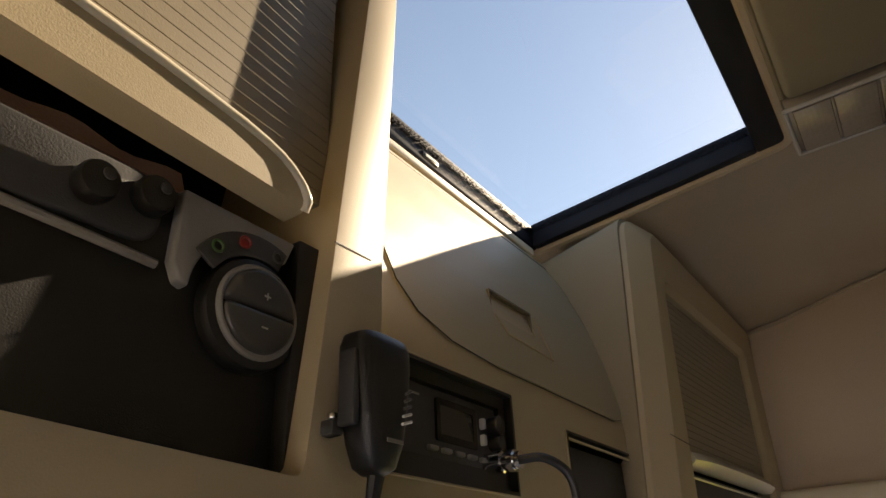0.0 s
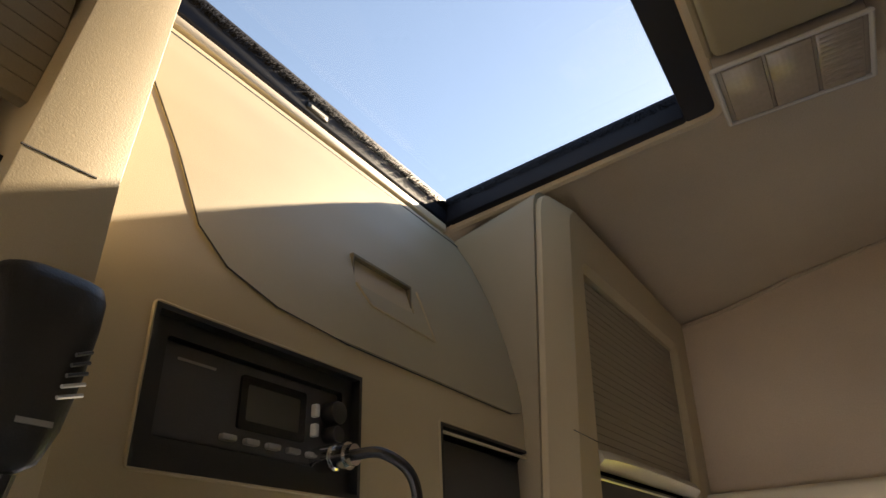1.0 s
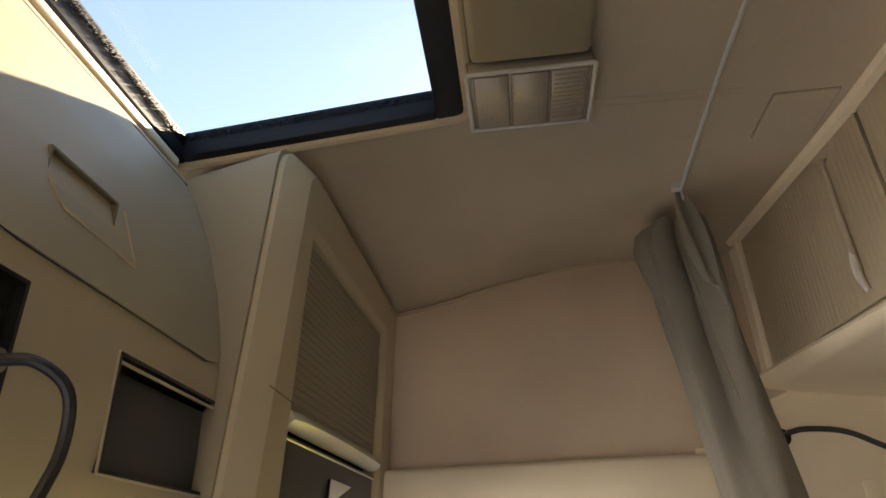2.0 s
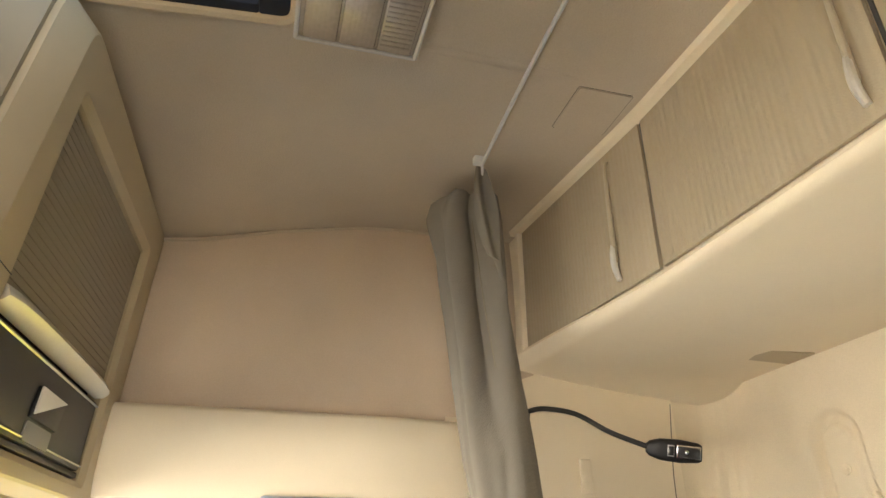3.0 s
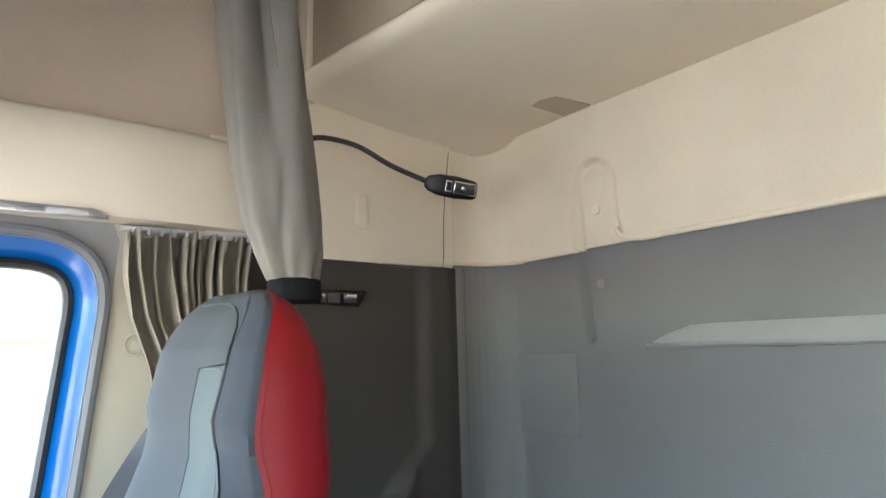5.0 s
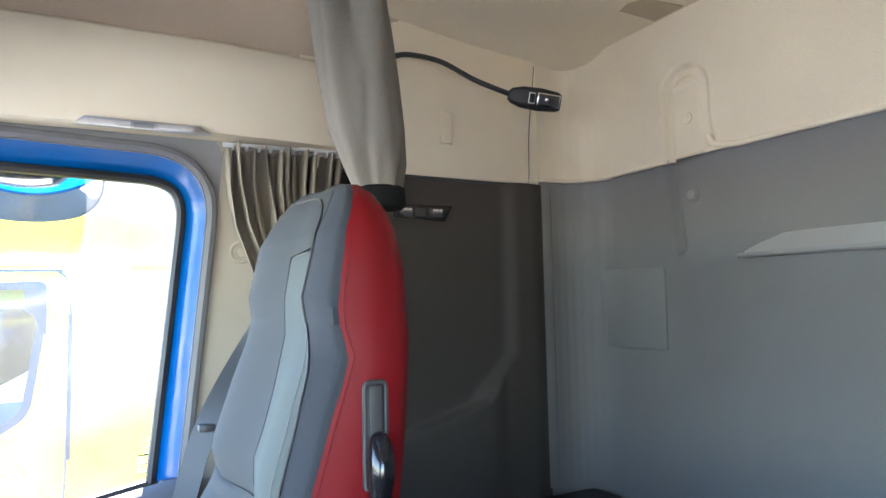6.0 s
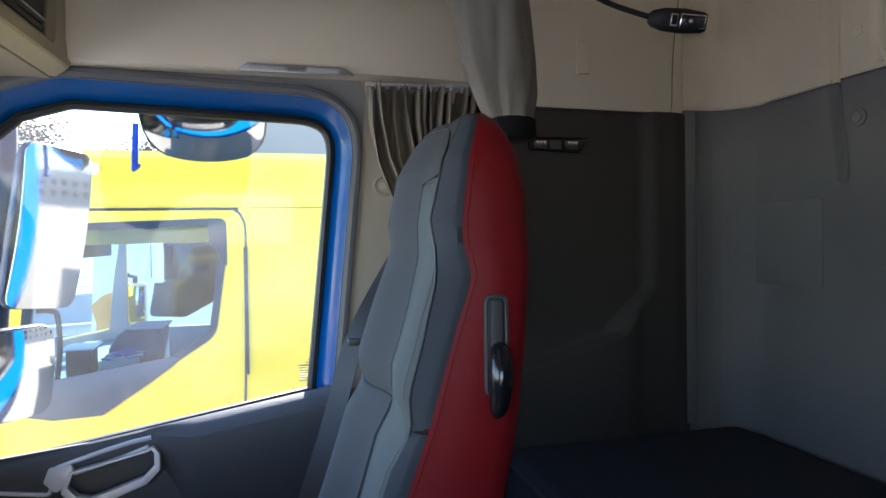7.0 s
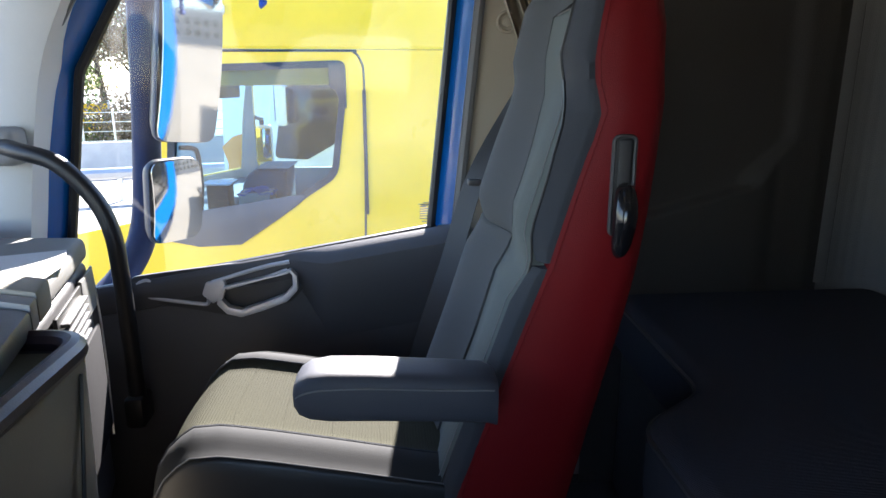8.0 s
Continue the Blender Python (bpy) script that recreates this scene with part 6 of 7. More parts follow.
def build_mirrors():
    o = thing("side_mirror", "blue-backed pair of outside mirrors on an arm", "mirror")
    n = (-0.589, -0.796, -0.105)
    nv = Vector(n).normalized()
    mc, wc = Vector((1.330, 1.640, 1.310)), Vector((1.312, 1.698, 0.982))
    curved(mc, n, 0.166, 0.370, 1.2, "main_glass", MIRROR, o, 0.03, 0.0, "main mirror glass", -5.0)
    curved(wc, (-0.60, -0.79, -0.10), 0.136, 0.205, 0.45, "wide_glass", MIRROR, o, 0.03, 0.0, "wide-angle mirror glass")
    for c, w, h, roll in ((mc, 0.171, 0.376, -5.0), (wc, 0.144, 0.212, 0.0)):
        e = Vector((0, 0, 1)).cross(nv).normalized()
        f = nv.cross(e)
        outl = turned(rrect(-w / 2, w / 2, -h / 2, h / 2, 0.035, 6), roll)
        rings = [[c + e * (a * k) + f * (b * k) - nv * d for a, b in outl] for k, d in ((0.985, 0.022), (1.0, 0.026), (1.0, 0.036), (0.90, 0.055), (0.6, 0.068))]
        part("housing", loft(rings), BLACK, o, "black mirror housing", 50)
    part("arm", tube(spline([(1.36, 1.758, 1.62), (1.365, 1.762, 1.45), (1.365, 1.786, 1.1), (1.355, 1.812, 0.90), (1.29, 1.85, 0.80), (1.17, 1.90, 0.735)], 8), 0.034, 12), mat("navy_arm", (0.006, 0.010, 0.032), 0.6, 0.1, 300, 0.05, spec=0.2), o, "dark blue mirror arm")
    part("arm_top", tube([(1.36, 1.76, 1.60), (1.16, 1.80, 1.64)], 0.03, 12), BLACK, o)
    k = thing("kerb_mirror", "convex kerb mirror over the passenger door", "mirror")
    curved((1.315, 1.318, 1.560), (-0.80, 0.0, -0.60), 0.285, 0.25, 0.26, "kerb_glass", MIRROR, k, 0.11, 0.0, "convex kerb mirror glass")
    c, nv2 = Vector((1.315, 1.318, 1.560)), Vector((-0.80, 0.0, -0.60))
    e = Vector((0, 0, 1)).cross(nv2).normalized()
    f = nv2.cross(e)
    outl = rrect(-0.148, 0.148, -0.13, 0.13, 0.115, 6)
    part("shell", loft([[c + e * (a * q) + f * (b * q) - nv2 * d for a, b in outl] for q, d in ((1.0, 0.045), (1.0, 0.06), (0.8, 0.095), (0.4, 0.11))]), BLACK, k, "black mirror shell", 50)
    part("stem", tube([(1.36, 1.318, 1.62), (1.30, 1.318, 1.70), (1.162, 1.318, 1.74)], 0.018, 10), BLACK, k)
    part("blue_strap", tube(spline([(1.30, 1.462, 1.55), (1.30, 1.464, 1.50), (1.30, 1.465, 1.455), (1.30, 1.460, 1.446)], 5), [0.007] * 11 + [0.009, 0.011, 0.012, 0.012, 0.009], 8), mat("blue_cord", (0.01, 0.06, 0.35), 0.6), k, "blue hanging strap")


build_mirrors()


# ---- yellow truck parked alongside ----
def build_truck():
    DASHTONE = mat("truck_dash_plastic", (0.022, 0.023, 0.028), 0.6, 0.15, 300, 0.1)
    o = thing("yellow_truck", "yellow truck cab parked alongside", "truck")
    X0 = 3.0
    win = rounded([(2.23, 1.36), (1.388, 1.388), (1.392, 1.20), (1.445, 0.82), (1.735, 0.632), (2.20, 0.485), (2.32, 0.51)], [0.05, 0.05, 0.1, 0.12, 0.1, 0.06, 0.05], 5)
    wall = [(2.90, -0.7), (2.885, 0.3), (2.80, 0.53), (2.44, 0.60), (2.40, 1.0), (2.33, 1.44), (2.30, 1.44), (-0.8, 1.44), (-0.8, -0.7)]
    part("side", plate(wall, [win], "x", X0, X0 + 0.04), YELLOW, o, "glossy yellow cab side", 0)
    rows = [[Vector((X0 + dx, 2.335 - (z - 1.44) * 0.5, z)) for dx, z in ((0.0, 1.443), (0.014, 1.458), (0.014, 1.50), (0.055, 1.60), (0.075, 1.69), (0.13, 1.730), (0.6, 1.745), (0.6, 1.443))],
            [Vector((X0 + dx, -0.8, z)) for dx, z in ((0.0, 1.443), (0.014, 1.458), (0.014, 1.50), (0.055, 1.60), (0.075, 1.69), (0.13, 1.730), (0.6, 1.745), (0.6, 1.443))]]
    part("roof_fairing", loft(rows), YELLOW, o, "yellow roof fairing", 25)
    part("roof", box(X0 + 0.59, X0 + 2.3, -0.8, 2.2, 1.70, 1.745, 0.01), YELLOW, o)
    w = part("door_window", ring(offset(win, 0.004), offset(win, -0.030), "x", X0 - 0.006, X0 - 0.004), BLACK, o, "black window surround", 0)
    pane = part("pane", prism(offset(win, -0.01), "x", X0 + 0.012, X0 + 0.016), glass("tinted_glass", (0.52, 0.70, 0.78)), w, "clear door glass", 0)
    pane.visible_shadow = False
    part("visor_band", prism([(1.46, 1.275), (2.25, 1.265), (2.23, 1.36), (1.46, 1.385)], "x", X0 + 0.02, X0 + 0.03), mat("amber_curtain", (0.80, 0.36, 0.06), 0.8), o, "orange curtain valance")
    part("corner_trim", prism(rounded([(1.385, 1.392), (1.47, 1.388), (1.468, 1.262), (1.435, 1.245), (1.405, 1.16), (1.385, 1.16)], [0.05, 0.01, 0.02, 0.02, 0.005, 0.005], 4), "x", X0 - 0.010, X0 + 0.003, 0.003), BLACK, o, "black window corner trim")
    part("lower_trim", prism(rounded([(1.56, 0.74), (2.34, 0.62), (2.34, 0.50), (2.16, 0.462), (1.95, 0.47), (1.74, 0.61)], 0.03, 4), "x", X0 - 0.010, X0 + 0.002, 0.003), DARKGREY, o, "dark grey lower window trim")
    seam = [(2.33, 1.432), (1.42, 1.436), (1.345, 1.43), (1.31, 1.39), (1.296, 1.30), (1.300, 0.9), (1.312, 0.45), (1.35, -0.2)]
    part("door_gap", tube([(X0 - 0.001, *p) for p in spline([(a, b, 0) for a, b in seam], 6) and [(v.x, v.y) for v in spline([Vector((a, b, 0)) for a, b in seam], 6)]], 0.006, 6), BLACK, o)
    part("seal_strip", prism(rrect(1.288, 1.306, 0.62, 1.25, 0.006), "x", X0 - 0.012, X0, 0.002), BLACK, o)
    part("lower_side", box(X0 - 0.02, X0 + 0.1, -0.8, 2.6, -0.95, -0.68, 0.02), DARKGREY, o, "dark lower sill")
    for y in (2.0, ):
        wheel = part("wheel", disc((X0 + 0.02, y - 0.2, -0.72), "x", 0.48, 0.3, 36, 0.04), BLACK, o, "black front tyre")
        part("rim", disc((X0 + 0.0, y - 0.2, -0.72), "x", 0.28, 0.05, 30, 0.02), SILVER, wheel)
    far = X0 + 2.28
    win2 = rrect(1.36, 2.30, 0.60, 1.33, 0.06)
    part("far_side", plate(wall, [win2], "x", far, far + 0.04), YELLOW, o, "", 0)
    part("inner_lining", plate(offset(wall, -0.01), [win2], "x", far - 0.03, far - 0.004), GREYTRIM, o, "", 0)
    part("rear_panel", box(X0 + 0.05, far - 0.04, 0.1, 0.15, -0.6, 1.70), GREYTRIM, o)
    part("cab_floor", box(X0 + 0.05, far - 0.04, 0.15, 2.5, -0.2, -0.1), DARKGREY, o)
    part("dash", prism([(2.15, 0.30), (2.10, 0.45), (2.20, 0.54), (2.6, 0.52), (2.6, 0.0), (2.2, 0.0)], "x", X0 + 0.08, far - 0.08, 0.02), DASHTONE, o, "dark dashboard")
    part("dash_hump", bevelled(loft([[(X0 + 0.50, 1.78, z), (X0 + 0.85, 1.78, z), (X0 + 0.85, 2.05 - k, z), (X0 + 0.50, 2.05 - k, z)] for z, k in ((0.40, 0.0), (0.70, 0.01), (0.775, 0.05), (0.805, 0.11))]), 0.02, 3), DASHTONE, o, "dark covered instrument hump")
    part("grab_bar", tube(spline([(X0 + 0.12, 2.26, 0.96), (X0 + 0.14, 2.20, 0.955), (X0 + 0.15, 2.175, 0.92), (X0 + 0.15, 2.17, 0.75), (X0 + 0.14, 2.19, 0.56)], 6), 0.013, 8), BLACK, o, "black grab bar")
    part("paper", box(X0 + 0.30, X0 + 0.50, 2.06, 2.22, 0.735, 0.742), PAPER, o, "white sheet on the dash")
    part("paper_prop", box(X0 + 0.33, X0 + 0.47, 2.08, 2.20, 0.52, 0.735, 0.01), DASHTONE, o)
    part("far_mirror", bevelled(box(far + 0.16, far + 0.22, 2.19, 2.36, 0.60, 0.95, 0.03, 3), 0.0), WHITE, o, "pale far side mirror housing")
    part("far_mirror_glass", box(far + 0.152, far + 0.158, 2.205, 2.345, 0.63, 0.92, 0.002), MIRROR, o)
    part("far_mirror_arm", tube([(far + 0.02, 2.30, 1.02), (far + 0.19, 2.28, 1.0), (far + 0.19, 2.28, 0.93)], 0.02, 8), BLACK, o)
    bcov = mat("blue_seat_cover", (0.02, 0.06, 0.32), 0.7, 0.2, 300, 0.2)
    for cx in (X0 + 0.55, X0 + 1.72):
        back = [[(cx + a, y + 0.09 * (b > 0), z) for a, b in ((-0.22 * k, 0), (0.22 * k, 0), (0.24 * k, 1), (-0.24 * k, 1))] for y, z, k in ((1.42, 0.2, 1), (1.32, 0.62, 1), (1.30, 0.85, 0.8), (1.29, 0.95, 0.5))]
        part("seat_back", bevelled(loft(back), 0.03, 3), DARKGREY, o, "dark seat back")
        part("seat_cover", prism(rrect(cx - 0.2, cx + 0.2, 1.36, 1.86, 0.06), "z", 0.18, 0.36, 0.05, 3), bcov, o, "blue plastic-covered seat")
    part("pillar", tube([(X0 + 0.09, 2.37, 0.5), (X0 + 0.09, 2.25, 1.42)], 0.05, 8), DARKGREY, o)
    part("marker_lamp", prism(rrect(1.96, 2.06, 1.60, 1.655, 0.02), "x", X0 + 0.03, X0 + 0.075, 0.006), PAPER, o, "pale marker lamp")
    for i in range(8):
        part("sticker_bar", box(X0 - 0.002, X0 - 0.0005, 0.962, 1.014 - 0.008 * (i % 3), 0.575 + i * 0.014, 0.579 + i * 0.014), DARKGREY, o)
    part("sun_visor", box(X0 + 0.2, X0 + 1.0, 2.12, 2.16, 1.20, 1.36, 0.01), DARKGREY, o, "dark sun visor")
    part("parcel", box(X0 + 0.30, X0 + 0.47, 1.845, 2.02, 0.545, 0.690, 0.006), mat("carton", (0.40, 0.36, 0.30), 0.8), o, "cardboard parcel on the dash")
    part("parcel_film", sheet(lambda u, v: (X0 + 0.29 + 0.19 * u, 1.83 + 0.20 * v, 0.700 + 0.012 * math.sin(u * 9 + v * 14) - 0.05 * abs(v - 0.5)), lin(0, 1, 10), lin(0, 1, 10), (0, 0, 0.002)), bcov, o, "crumpled blue plastic film", 60)
    part("parcel_shelf", box(X0 + 0.06, X0 + 0.49, 1.50, 2.10, 0.520, 0.544, 0.006), DASHTONE, o, "dark shelf below the window")
    # chassis behind the cab
    part("chassis", box(X0 + 0.1, far - 0.1, -6.0, 0.0, -0.8, -0.5, 0.02), DARKGREY, o)


build_truck()


# ---- yard ----
yard = solid("ground", box(-900, 900, -900, 900, -1.30, -1.20), ASPHALT, "sunlit asphalt yard", kind="structure", smooth=0)
grass = solid("grass_verge", box(20, 31.5, 2, 40, -1.20, -1.14, 0.02), GRASS, "green grass verge behind the yard", kind="structure", smooth=0)


def at_bearing(az, d, z=-1.2):
    return Vector((-0.325 + math.cos(radians(az)) * d, 1.175 + math.sin(radians(az)) * d, z))


def tree(name, loc, h, seed, leaf):
    o = thing(name, "spring tree with thin crown at the yard edge", "tree", "trees")
    rnd = random.Random(seed)
    base = Vector(loc)
    limbs = []
    trunk = [base, base + Vector((0.1, 0, h * 0.25)), base + Vector((-0.1, 0.1, h * 0.5)), base + Vector((0.1, 0, h * 0.8))]
    bms = [tube(spline(trunk, 4), [0.20 * (1 - i / 14) + 0.03 for i in range(13)], 8)]
    tips = []
    for i in range(16):
        a, f = rnd.uniform(0, 6.28), rnd.uniform(0.28, 0.78)
        p = base + Vector((0, 0, h * f))
        L = h * rnd.uniform(0.2, 0.38)
        q = p + Vector((math.cos(a) * L * 0.8, math.sin(a) * L * 0.8, L * rnd.uniform(0.4, 0.9)))
        bms.append(tube(spline([p, (p + q) / 2 + Vector((0, 0, -0.1)), q], 3), [0.07 - 0.009 * k for k in range(7)], 6))
        tips += [q, (p + q) / 2, p * 0.25 + q * 0.75]
    part("trunk", join(*bms), BARK, o, "brown trunk and limbs", 60)
    bm = bmesh.new()
    for t in tips:
        for _ in range(170):
            c = t + Vector((rnd.gauss(0, 0.42), rnd.gauss(0, 0.42), rnd.gauss(0, 0.38)))
            r = rnd.uniform(0.06, 0.12)
            n = Vector((rnd.gauss(0, 1), rnd.gauss(0, 1), rnd.gauss(0, 1))).normalized()
            e = n.orthogonal().normalized()
            f = n.cross(e)
            bm.faces.new([bm.verts.new(c + e * r * u + f * r * v) for u, v in ((1, 0), (0, 0.6), (-1, 0), (0, -0.6))])
    cr = part("crown", bm, leaf, o, "sparse small leaves", 0)
    cr["kind"] = "stuff"


BROWNLEAF = mat("bud_leaf", (0.16, 0.11, 0.06), 0.8, 0.4, 5, 0.1)
for i, (az, d, h, lf2) in enumerate(((20.0, 34, 9, BROWNLEAF), (22.5, 40, 8, LEAF), (25.5, 36, 6.5, LEAF), (29, 42, 9, BROWNLEAF), (16, 46, 8, LEAF), (11, 40, 8, BROWNLEAF))):
    tree("tree", at_bearing(az, d), h, 10 + i, lf2)


def hedge(az, d, w, h, mt, seed):
    o = thing("bush", "low bushy hedge along the verge", "bush", "bushes")
    rnd = random.Random(seed)
    c, bm = at_bearing(az, d), bmesh.new()
    for _ in range(3500):
        p = c + Vector((rnd.gauss(0, w * 0.3), rnd.gauss(0, w * 0.3), abs(rnd.gauss(h * 0.35, h * 0.3))))
        r = rnd.uniform(0.05, 0.11)
        n = Vector((rnd.gauss(0, 1), rnd.gauss(0, 1), rnd.gauss(0, 1))).normalized()
        e = n.orthogonal().normalized()
        f = n.cross(e)
        bm.faces.new([bm.verts.new(p + e * r * u + f * r * v) for u, v in ((1, 0), (0, 0.6), (-1, 0), (0, -0.6))])
    part("foliage", bm, mt, o, "", 0)["kind"] = "stuff"


hedge(21, 30, 3.0, 2.4, BROWNLEAF, 1)
hedge(25, 32, 3.0, 2.2, LEAF, 2)


def along(az, d, half):
    """A direction across the line of sight."""
    c = at_bearing(az, d)
    t = Vector((-math.sin(radians(az)), math.cos(radians(az)), 0))
    return c - t * half, c + t * half, t


a, b, t = along(22, 16, 6)
g = thing("guard_rail", "galvanised steel guard rail on posts", "guard rail")
part("beam", tube([a + Vector((0, 0, 0.62)), b + Vector((0, 0, 0.62))], 0.13, 8), STEEL, g, "steel beam")
for i in range(7):
    p = a + (b - a) * (i / 6)
    part("post", box(p.x - 0.05, p.x + 0.05, p.y - 0.05, p.y + 0.05, -1.2, -0.5), STEEL, g)
a, b, t = along(22, 21, 7)
wl = thing("concrete_barrier", "pale concrete barrier wall", "barrier")
nrm = Vector((t.y, -t.x, 0)) * 0.15
part("wall", loft([[p - nrm, p + nrm, p + nrm * 0.6 + Vector((0, 0, 0.95)), p - nrm * 0.6 + Vector((0, 0, 0.95))] for p in (a, b)]), CONCRETE, wl)
a, b, t = along(22, 26, 8)
fn = thing("mesh_fence", "grey wire fence with posts", "fence")
for i in range(17):
    p = a + (b - a) * (i / 16)
    part("post", box(p.x - 0.03, p.x + 0.03, p.y - 0.03, p.y + 0.03, -1.2, 0.5), STEEL, fn)
for k in range(5):
    part("wire", tube([a + Vector((0, 0, 0.3 + k * 0.33)), b + Vector((0, 0, 0.3 + k * 0.33))], 0.015, 5), STEEL, fn)
a, b, t = along(24.6, 31, 1.3)
bd = thing("yellow_barrier", "yellow road barrier boards on legs", "barrier")
for k in range(2):
    part("board", loft([[p + Vector((0, 0, 0.75 + k * 0.62)), p + Vector((0.05, -0.05, 0.75 + k * 0.62)), p + Vector((0.05, -0.05, 1.2 + k * 0.62)), p + Vector((0, 0, 1.2 + k * 0.62))] for p in (a, b)]), YELLOW, bd, "yellow board")
for p in (a, b):
    part("leg", box(p.x - 0.04, p.x + 0.04, p.y - 0.04, p.y + 0.04, -1.2, 0.75), STEEL, bd)


# far yard buildings, seen in the mirrors and past the trucks
def building(x0, x1, y0, y1, h, rows, cols):
    o = thing("warehouse", "pale grey warehouse with a window band", "building", "warehouses")
    part("wall", box(x0, x1, y0, y1, -1.2, h), mat("cladding", (0.42, 0.42, 0.43), 0.7, 0.08, 3, 0.1, ribs=("X", 3, 0.3)), o, "pale clad wall")
    part("roof", box(x0 - 0.3, x1 + 0.3, y0 - 0.3, y1 + 0.3, h, h + 0.4), STEEL, o, "grey flat roof edge")
    for r in range(rows):
        for c in range(cols):
            cx = x0 + (x1 - x0) * (c + 0.5) / cols
            w = part("window", box(cx - 0.9, cx + 0.9, y1, y1 + 0.06, 1.2 + r * 2.6, 2.6 + r * 2.6), GLOSSBLACK, o, "dark window")
    return o


building(-4, 26, -70, -55, 7.5, 2, 9)
building(34, 60, -60, -46, 6.0, 1, 6)
hall = thing("storage_hall", "plain grey-green clad storage hall behind the parked trucks", "building", "warehouses")
part("wall", box(32, 58, -44, 4.5, -1.2, 8.6), mat("hall_cladding", (0.12, 0.135, 0.12), 0.7, 0.08, 3, 0.1, ribs=("Y", 3, 0.3)), hall, "grey-green clad wall")
part("roof", box(31.7, 58.3, -44.3, 4.8, 8.6, 9.0), STEEL, hall, "grey roof edge")


# ---- pale truck beyond the yellow one ----
def build_white_truck():
    o = thing("white_truck", "white truck cab with dark windows parked further off", "truck")
    x0, x1 = 7.4, 9.8
    prof = rounded([(2.75, -0.75), (2.80, 0.45), (2.62, 0.62), (2.40, 1.75), (2.0, 2.0), (0.2, 2.0), (0.2, -0.75)], [0.08, 0.1, 0.06, 0.15, 0.3, 0.05, 0.05], 5)
    part("cab", prism(prof, "x", x0, x1, 0.03, 3), WHITE, o, "white painted cab")
    win = rounded([(2.36, 1.40), (1.58, 1.42), (1.60, 0.80), (1.85, 0.60), (2.14, 0.44), (2.52, 0.46)], 0.06, 4)
    part("door_window", prism(win, "x", x0 - 0.012, x0 + 0.02, 0.004), GLOSSBLACK, o, "dark door window")
    part("door_gap", tube([(x0 - 0.002, *p) for p in ((1.36, 1.5), (1.34, 1.3), (1.34, 0.4), (1.38, -0.3))], 0.008, 6), BLACK, o)
    part("stripe", box(x0 - 0.008, x0, 0.25, 2.7, 0.10, 0.34), BLUE, o, "blue side stripe")
    part("mirror_arm", tube([(x0, 2.45, 1.5), (x0 - 0.25, 2.42, 1.4), (x0 - 0.27, 2.42, 0.9)], 0.03, 8), BLACK, o)
    part("mirror_housing", box(x0 - 0.40, x0 - 0.16, 2.30, 2.42, 0.85, 1.30, 0.03, 3), WHITE, o, "white mirror housing")
    part("mirror_glass", box(x0 - 0.38, x0 - 0.18, 2.292, 2.299, 0.88, 1.27, 0.002), MIRROR, o)
    part("bumper", box(x0 + 0.02, x1 - 0.02, 2.5, 2.85, -0.95, -0.55, 0.05, 3), DARKGREY, o, "dark bumper")
    for y in (1.75,):
        w = part("wheel", disc((x0 + 0.01, y, -0.70), "x", 0.50, 0.3, 36, 0.04), BLACK, o, "black front tyre")
        part("rim", disc((x0 - 0.006, y, -0.70), "x", 0.28, 0.05, 30, 0.02), SILVER, w)


build_white_truck()
dg = thing("digger_arm", "orange digger arm parked behind the white truck", "digger")
boom = [(3.30, -1.2), (3.95, -1.2), (3.95, -0.9), (3.75, -0.8), (3.72, 0.10), (3.80, 0.36), (3.62, 0.52), (3.30, 0.62), (3.28, 0.46), (3.50, 0.34), (3.48, -0.2), (3.45, -0.9), (3.30, -1.0)]
part("boom", prism(boom, "x", 10.1, 10.4, 0.02), mat("orange_paint", (0.75, 0.26, 0.02), 0.4, 0.1, 40, 0.05), dg, "orange steel boom")
part("ram", tube([(10.25, 3.85, -0.6), (10.25, 3.62, 0.40)], 0.05, 10), STEEL, dg, "steel ram")


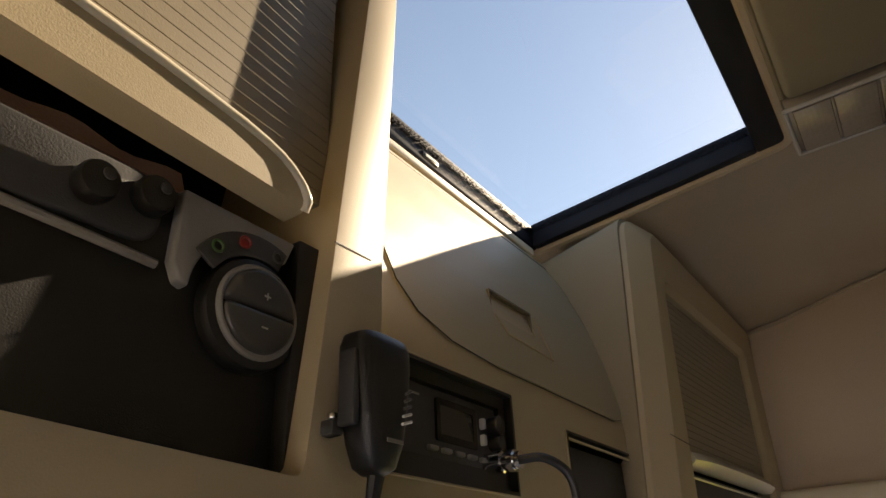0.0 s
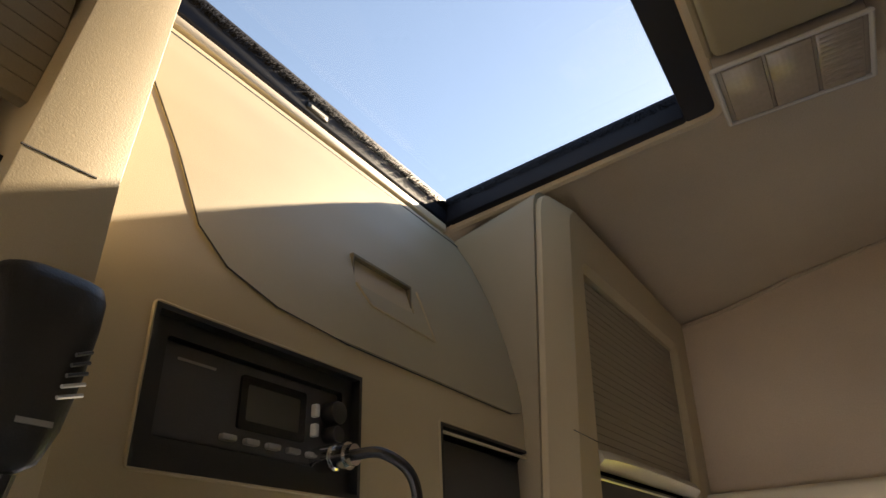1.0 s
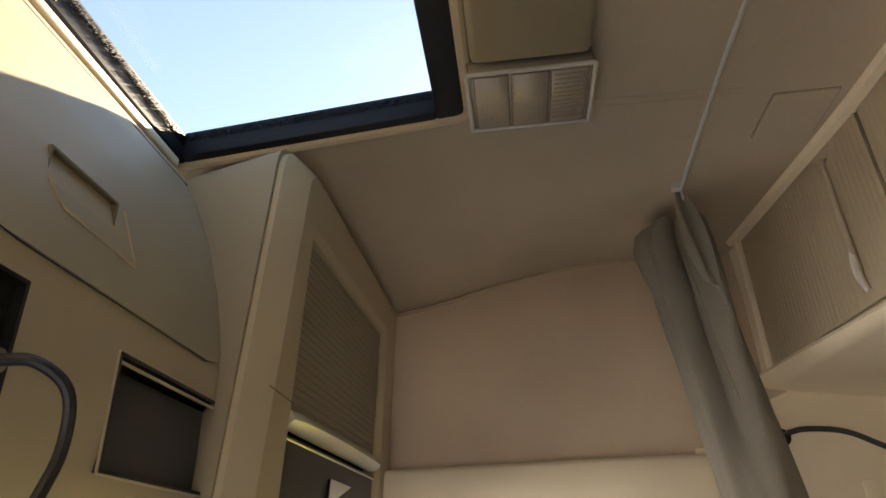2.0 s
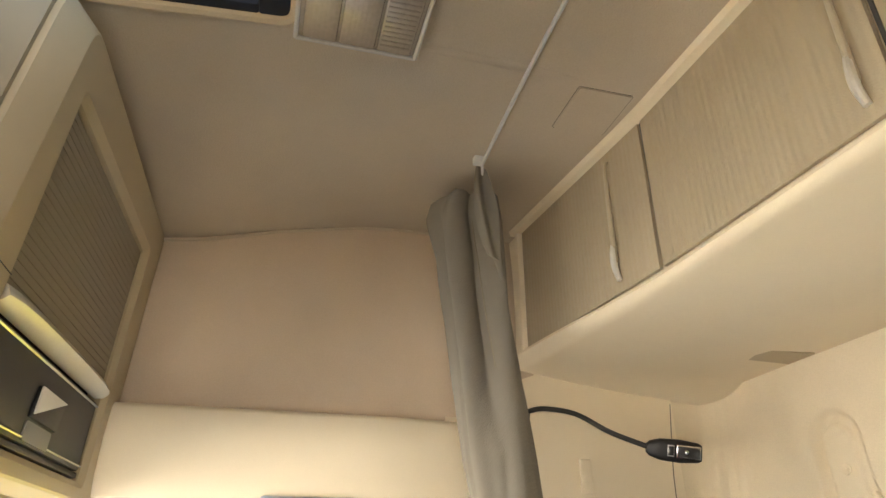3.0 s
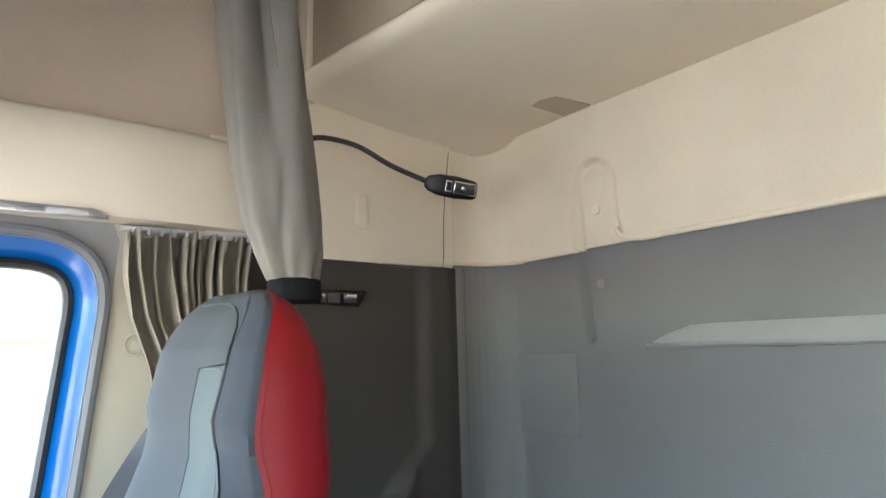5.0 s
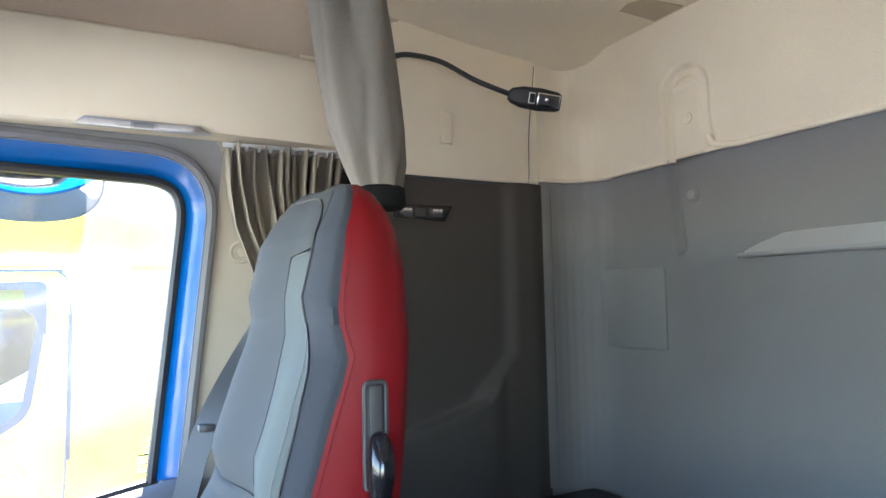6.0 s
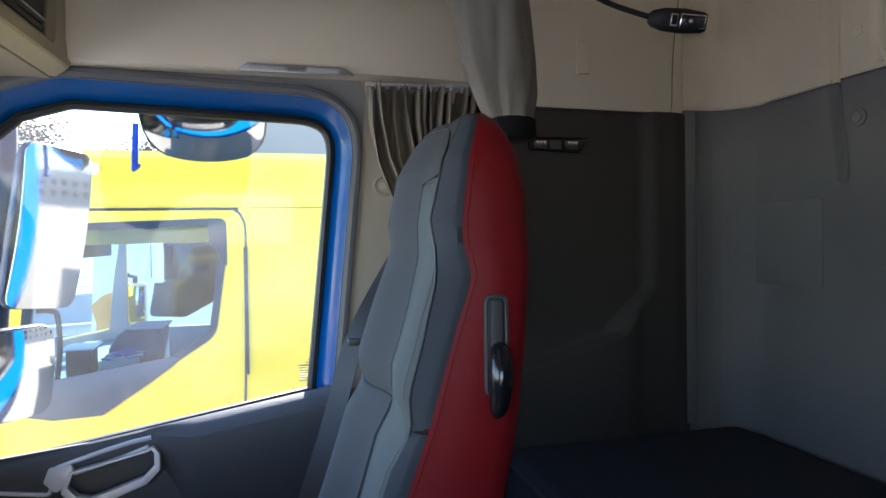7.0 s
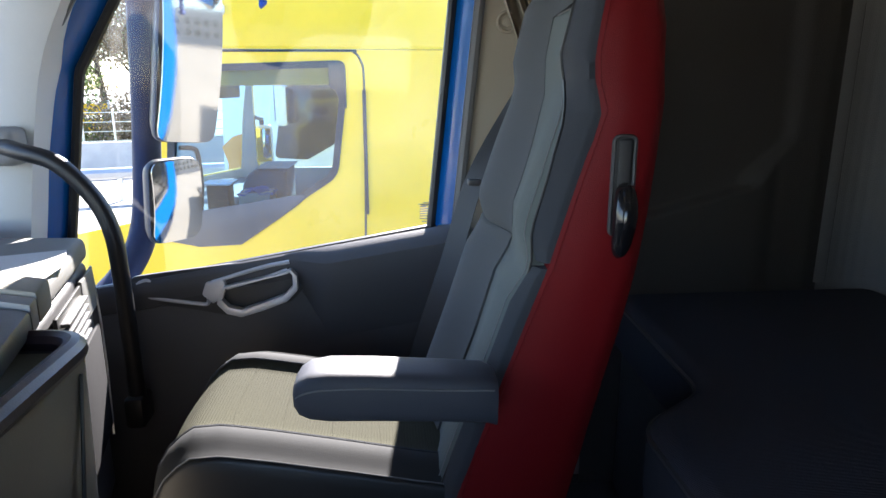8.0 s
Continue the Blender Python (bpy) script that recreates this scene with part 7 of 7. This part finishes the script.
# ---- van further along the row ----
def build_van():
    o = thing("parked_van", "pale van with teal windows parked behind the white truck", "van")
    x0, x1 = 11.2, 13.1
    prof = rounded([(-0.2, -0.85), (-0.25, 0.25), (0.25, 0.42), (0.65, 1.30), (1.1, 1.50), (4.0, 1.50), (4.1, -0.85)], [0.1, 0.1, 0.1, 0.2, 0.2, 0.15, 0.08], 5)
    part("body", prism(prof, "x", x0, x1, 0.04, 3), WHITE, o, "pale painted body")
    teal = plain("teal_glass", (0.02, 0.06, 0.07), 0.08)
    for win in ([(0.52, 0.48), (1.50, 0.48), (1.50, 1.22), (0.85, 1.22)], [(1.62, 0.48), (2.90, 0.48), (2.90, 1.22), (1.62, 1.22)]):
        part("window", prism(rounded(win, 0.05, 4), "x", x0 - 0.012, x0 + 0.02, 0.003), teal, o, "dark teal window")
    part("rub_strip", box(x0 - 0.01, x0 + 0.01, -0.1, 4.0, -0.25, -0.12, 0.004), DARKGREY, o, "dark rub strip")
    for y in (0.6, 3.3):
        w = part("wheel", disc((x0 - 0.01, y, -0.85), "x", 0.35, 0.22, 30, 0.03), BLACK, o, "black tyre")
        part("rim", disc((x0 - 0.02, y, -0.85), "x", 0.20, 0.03, 24, 0.01), SILVER, w)


build_van()


# ---- chassis that carries the cab ----
def build_chassis():
    o = thing("truck_chassis", "dark steel chassis with front wheels under the cab", "chassis")
    for s in (1, -1):
        part("rail", box(*sorted((s * 0.36, s * 0.46)), -1.2, 2.3, -0.45, -0.18, 0.01), DARKGREY, o, "steel side rail")
        part("cab_mount", box(*sorted((s * 0.36, s * 0.50)), 0.1, 0.3, -0.18, 0.25, 0.02), DARKGREY, o)
        part("cab_mount", box(*sorted((s * 0.36, s * 0.50)), 1.9, 2.1, -0.18, 0.25, 0.02), DARKGREY, o)
        w = part("wheel", disc((s * 0.78, 1.35, -0.70), "x", 0.50, s * 0.30, 36, 0.04), BLACK, o, "black front tyre")
        part("rim", disc((s * 1.05, 1.35, -0.70), "x", 0.28, s * 0.045, 30, 0.015), SILVER, w)
    part("axle", tube([(-0.9, 1.35, -0.70), (0.9, 1.35, -0.70)], 0.06, 12), DARKGREY, o)


build_chassis()
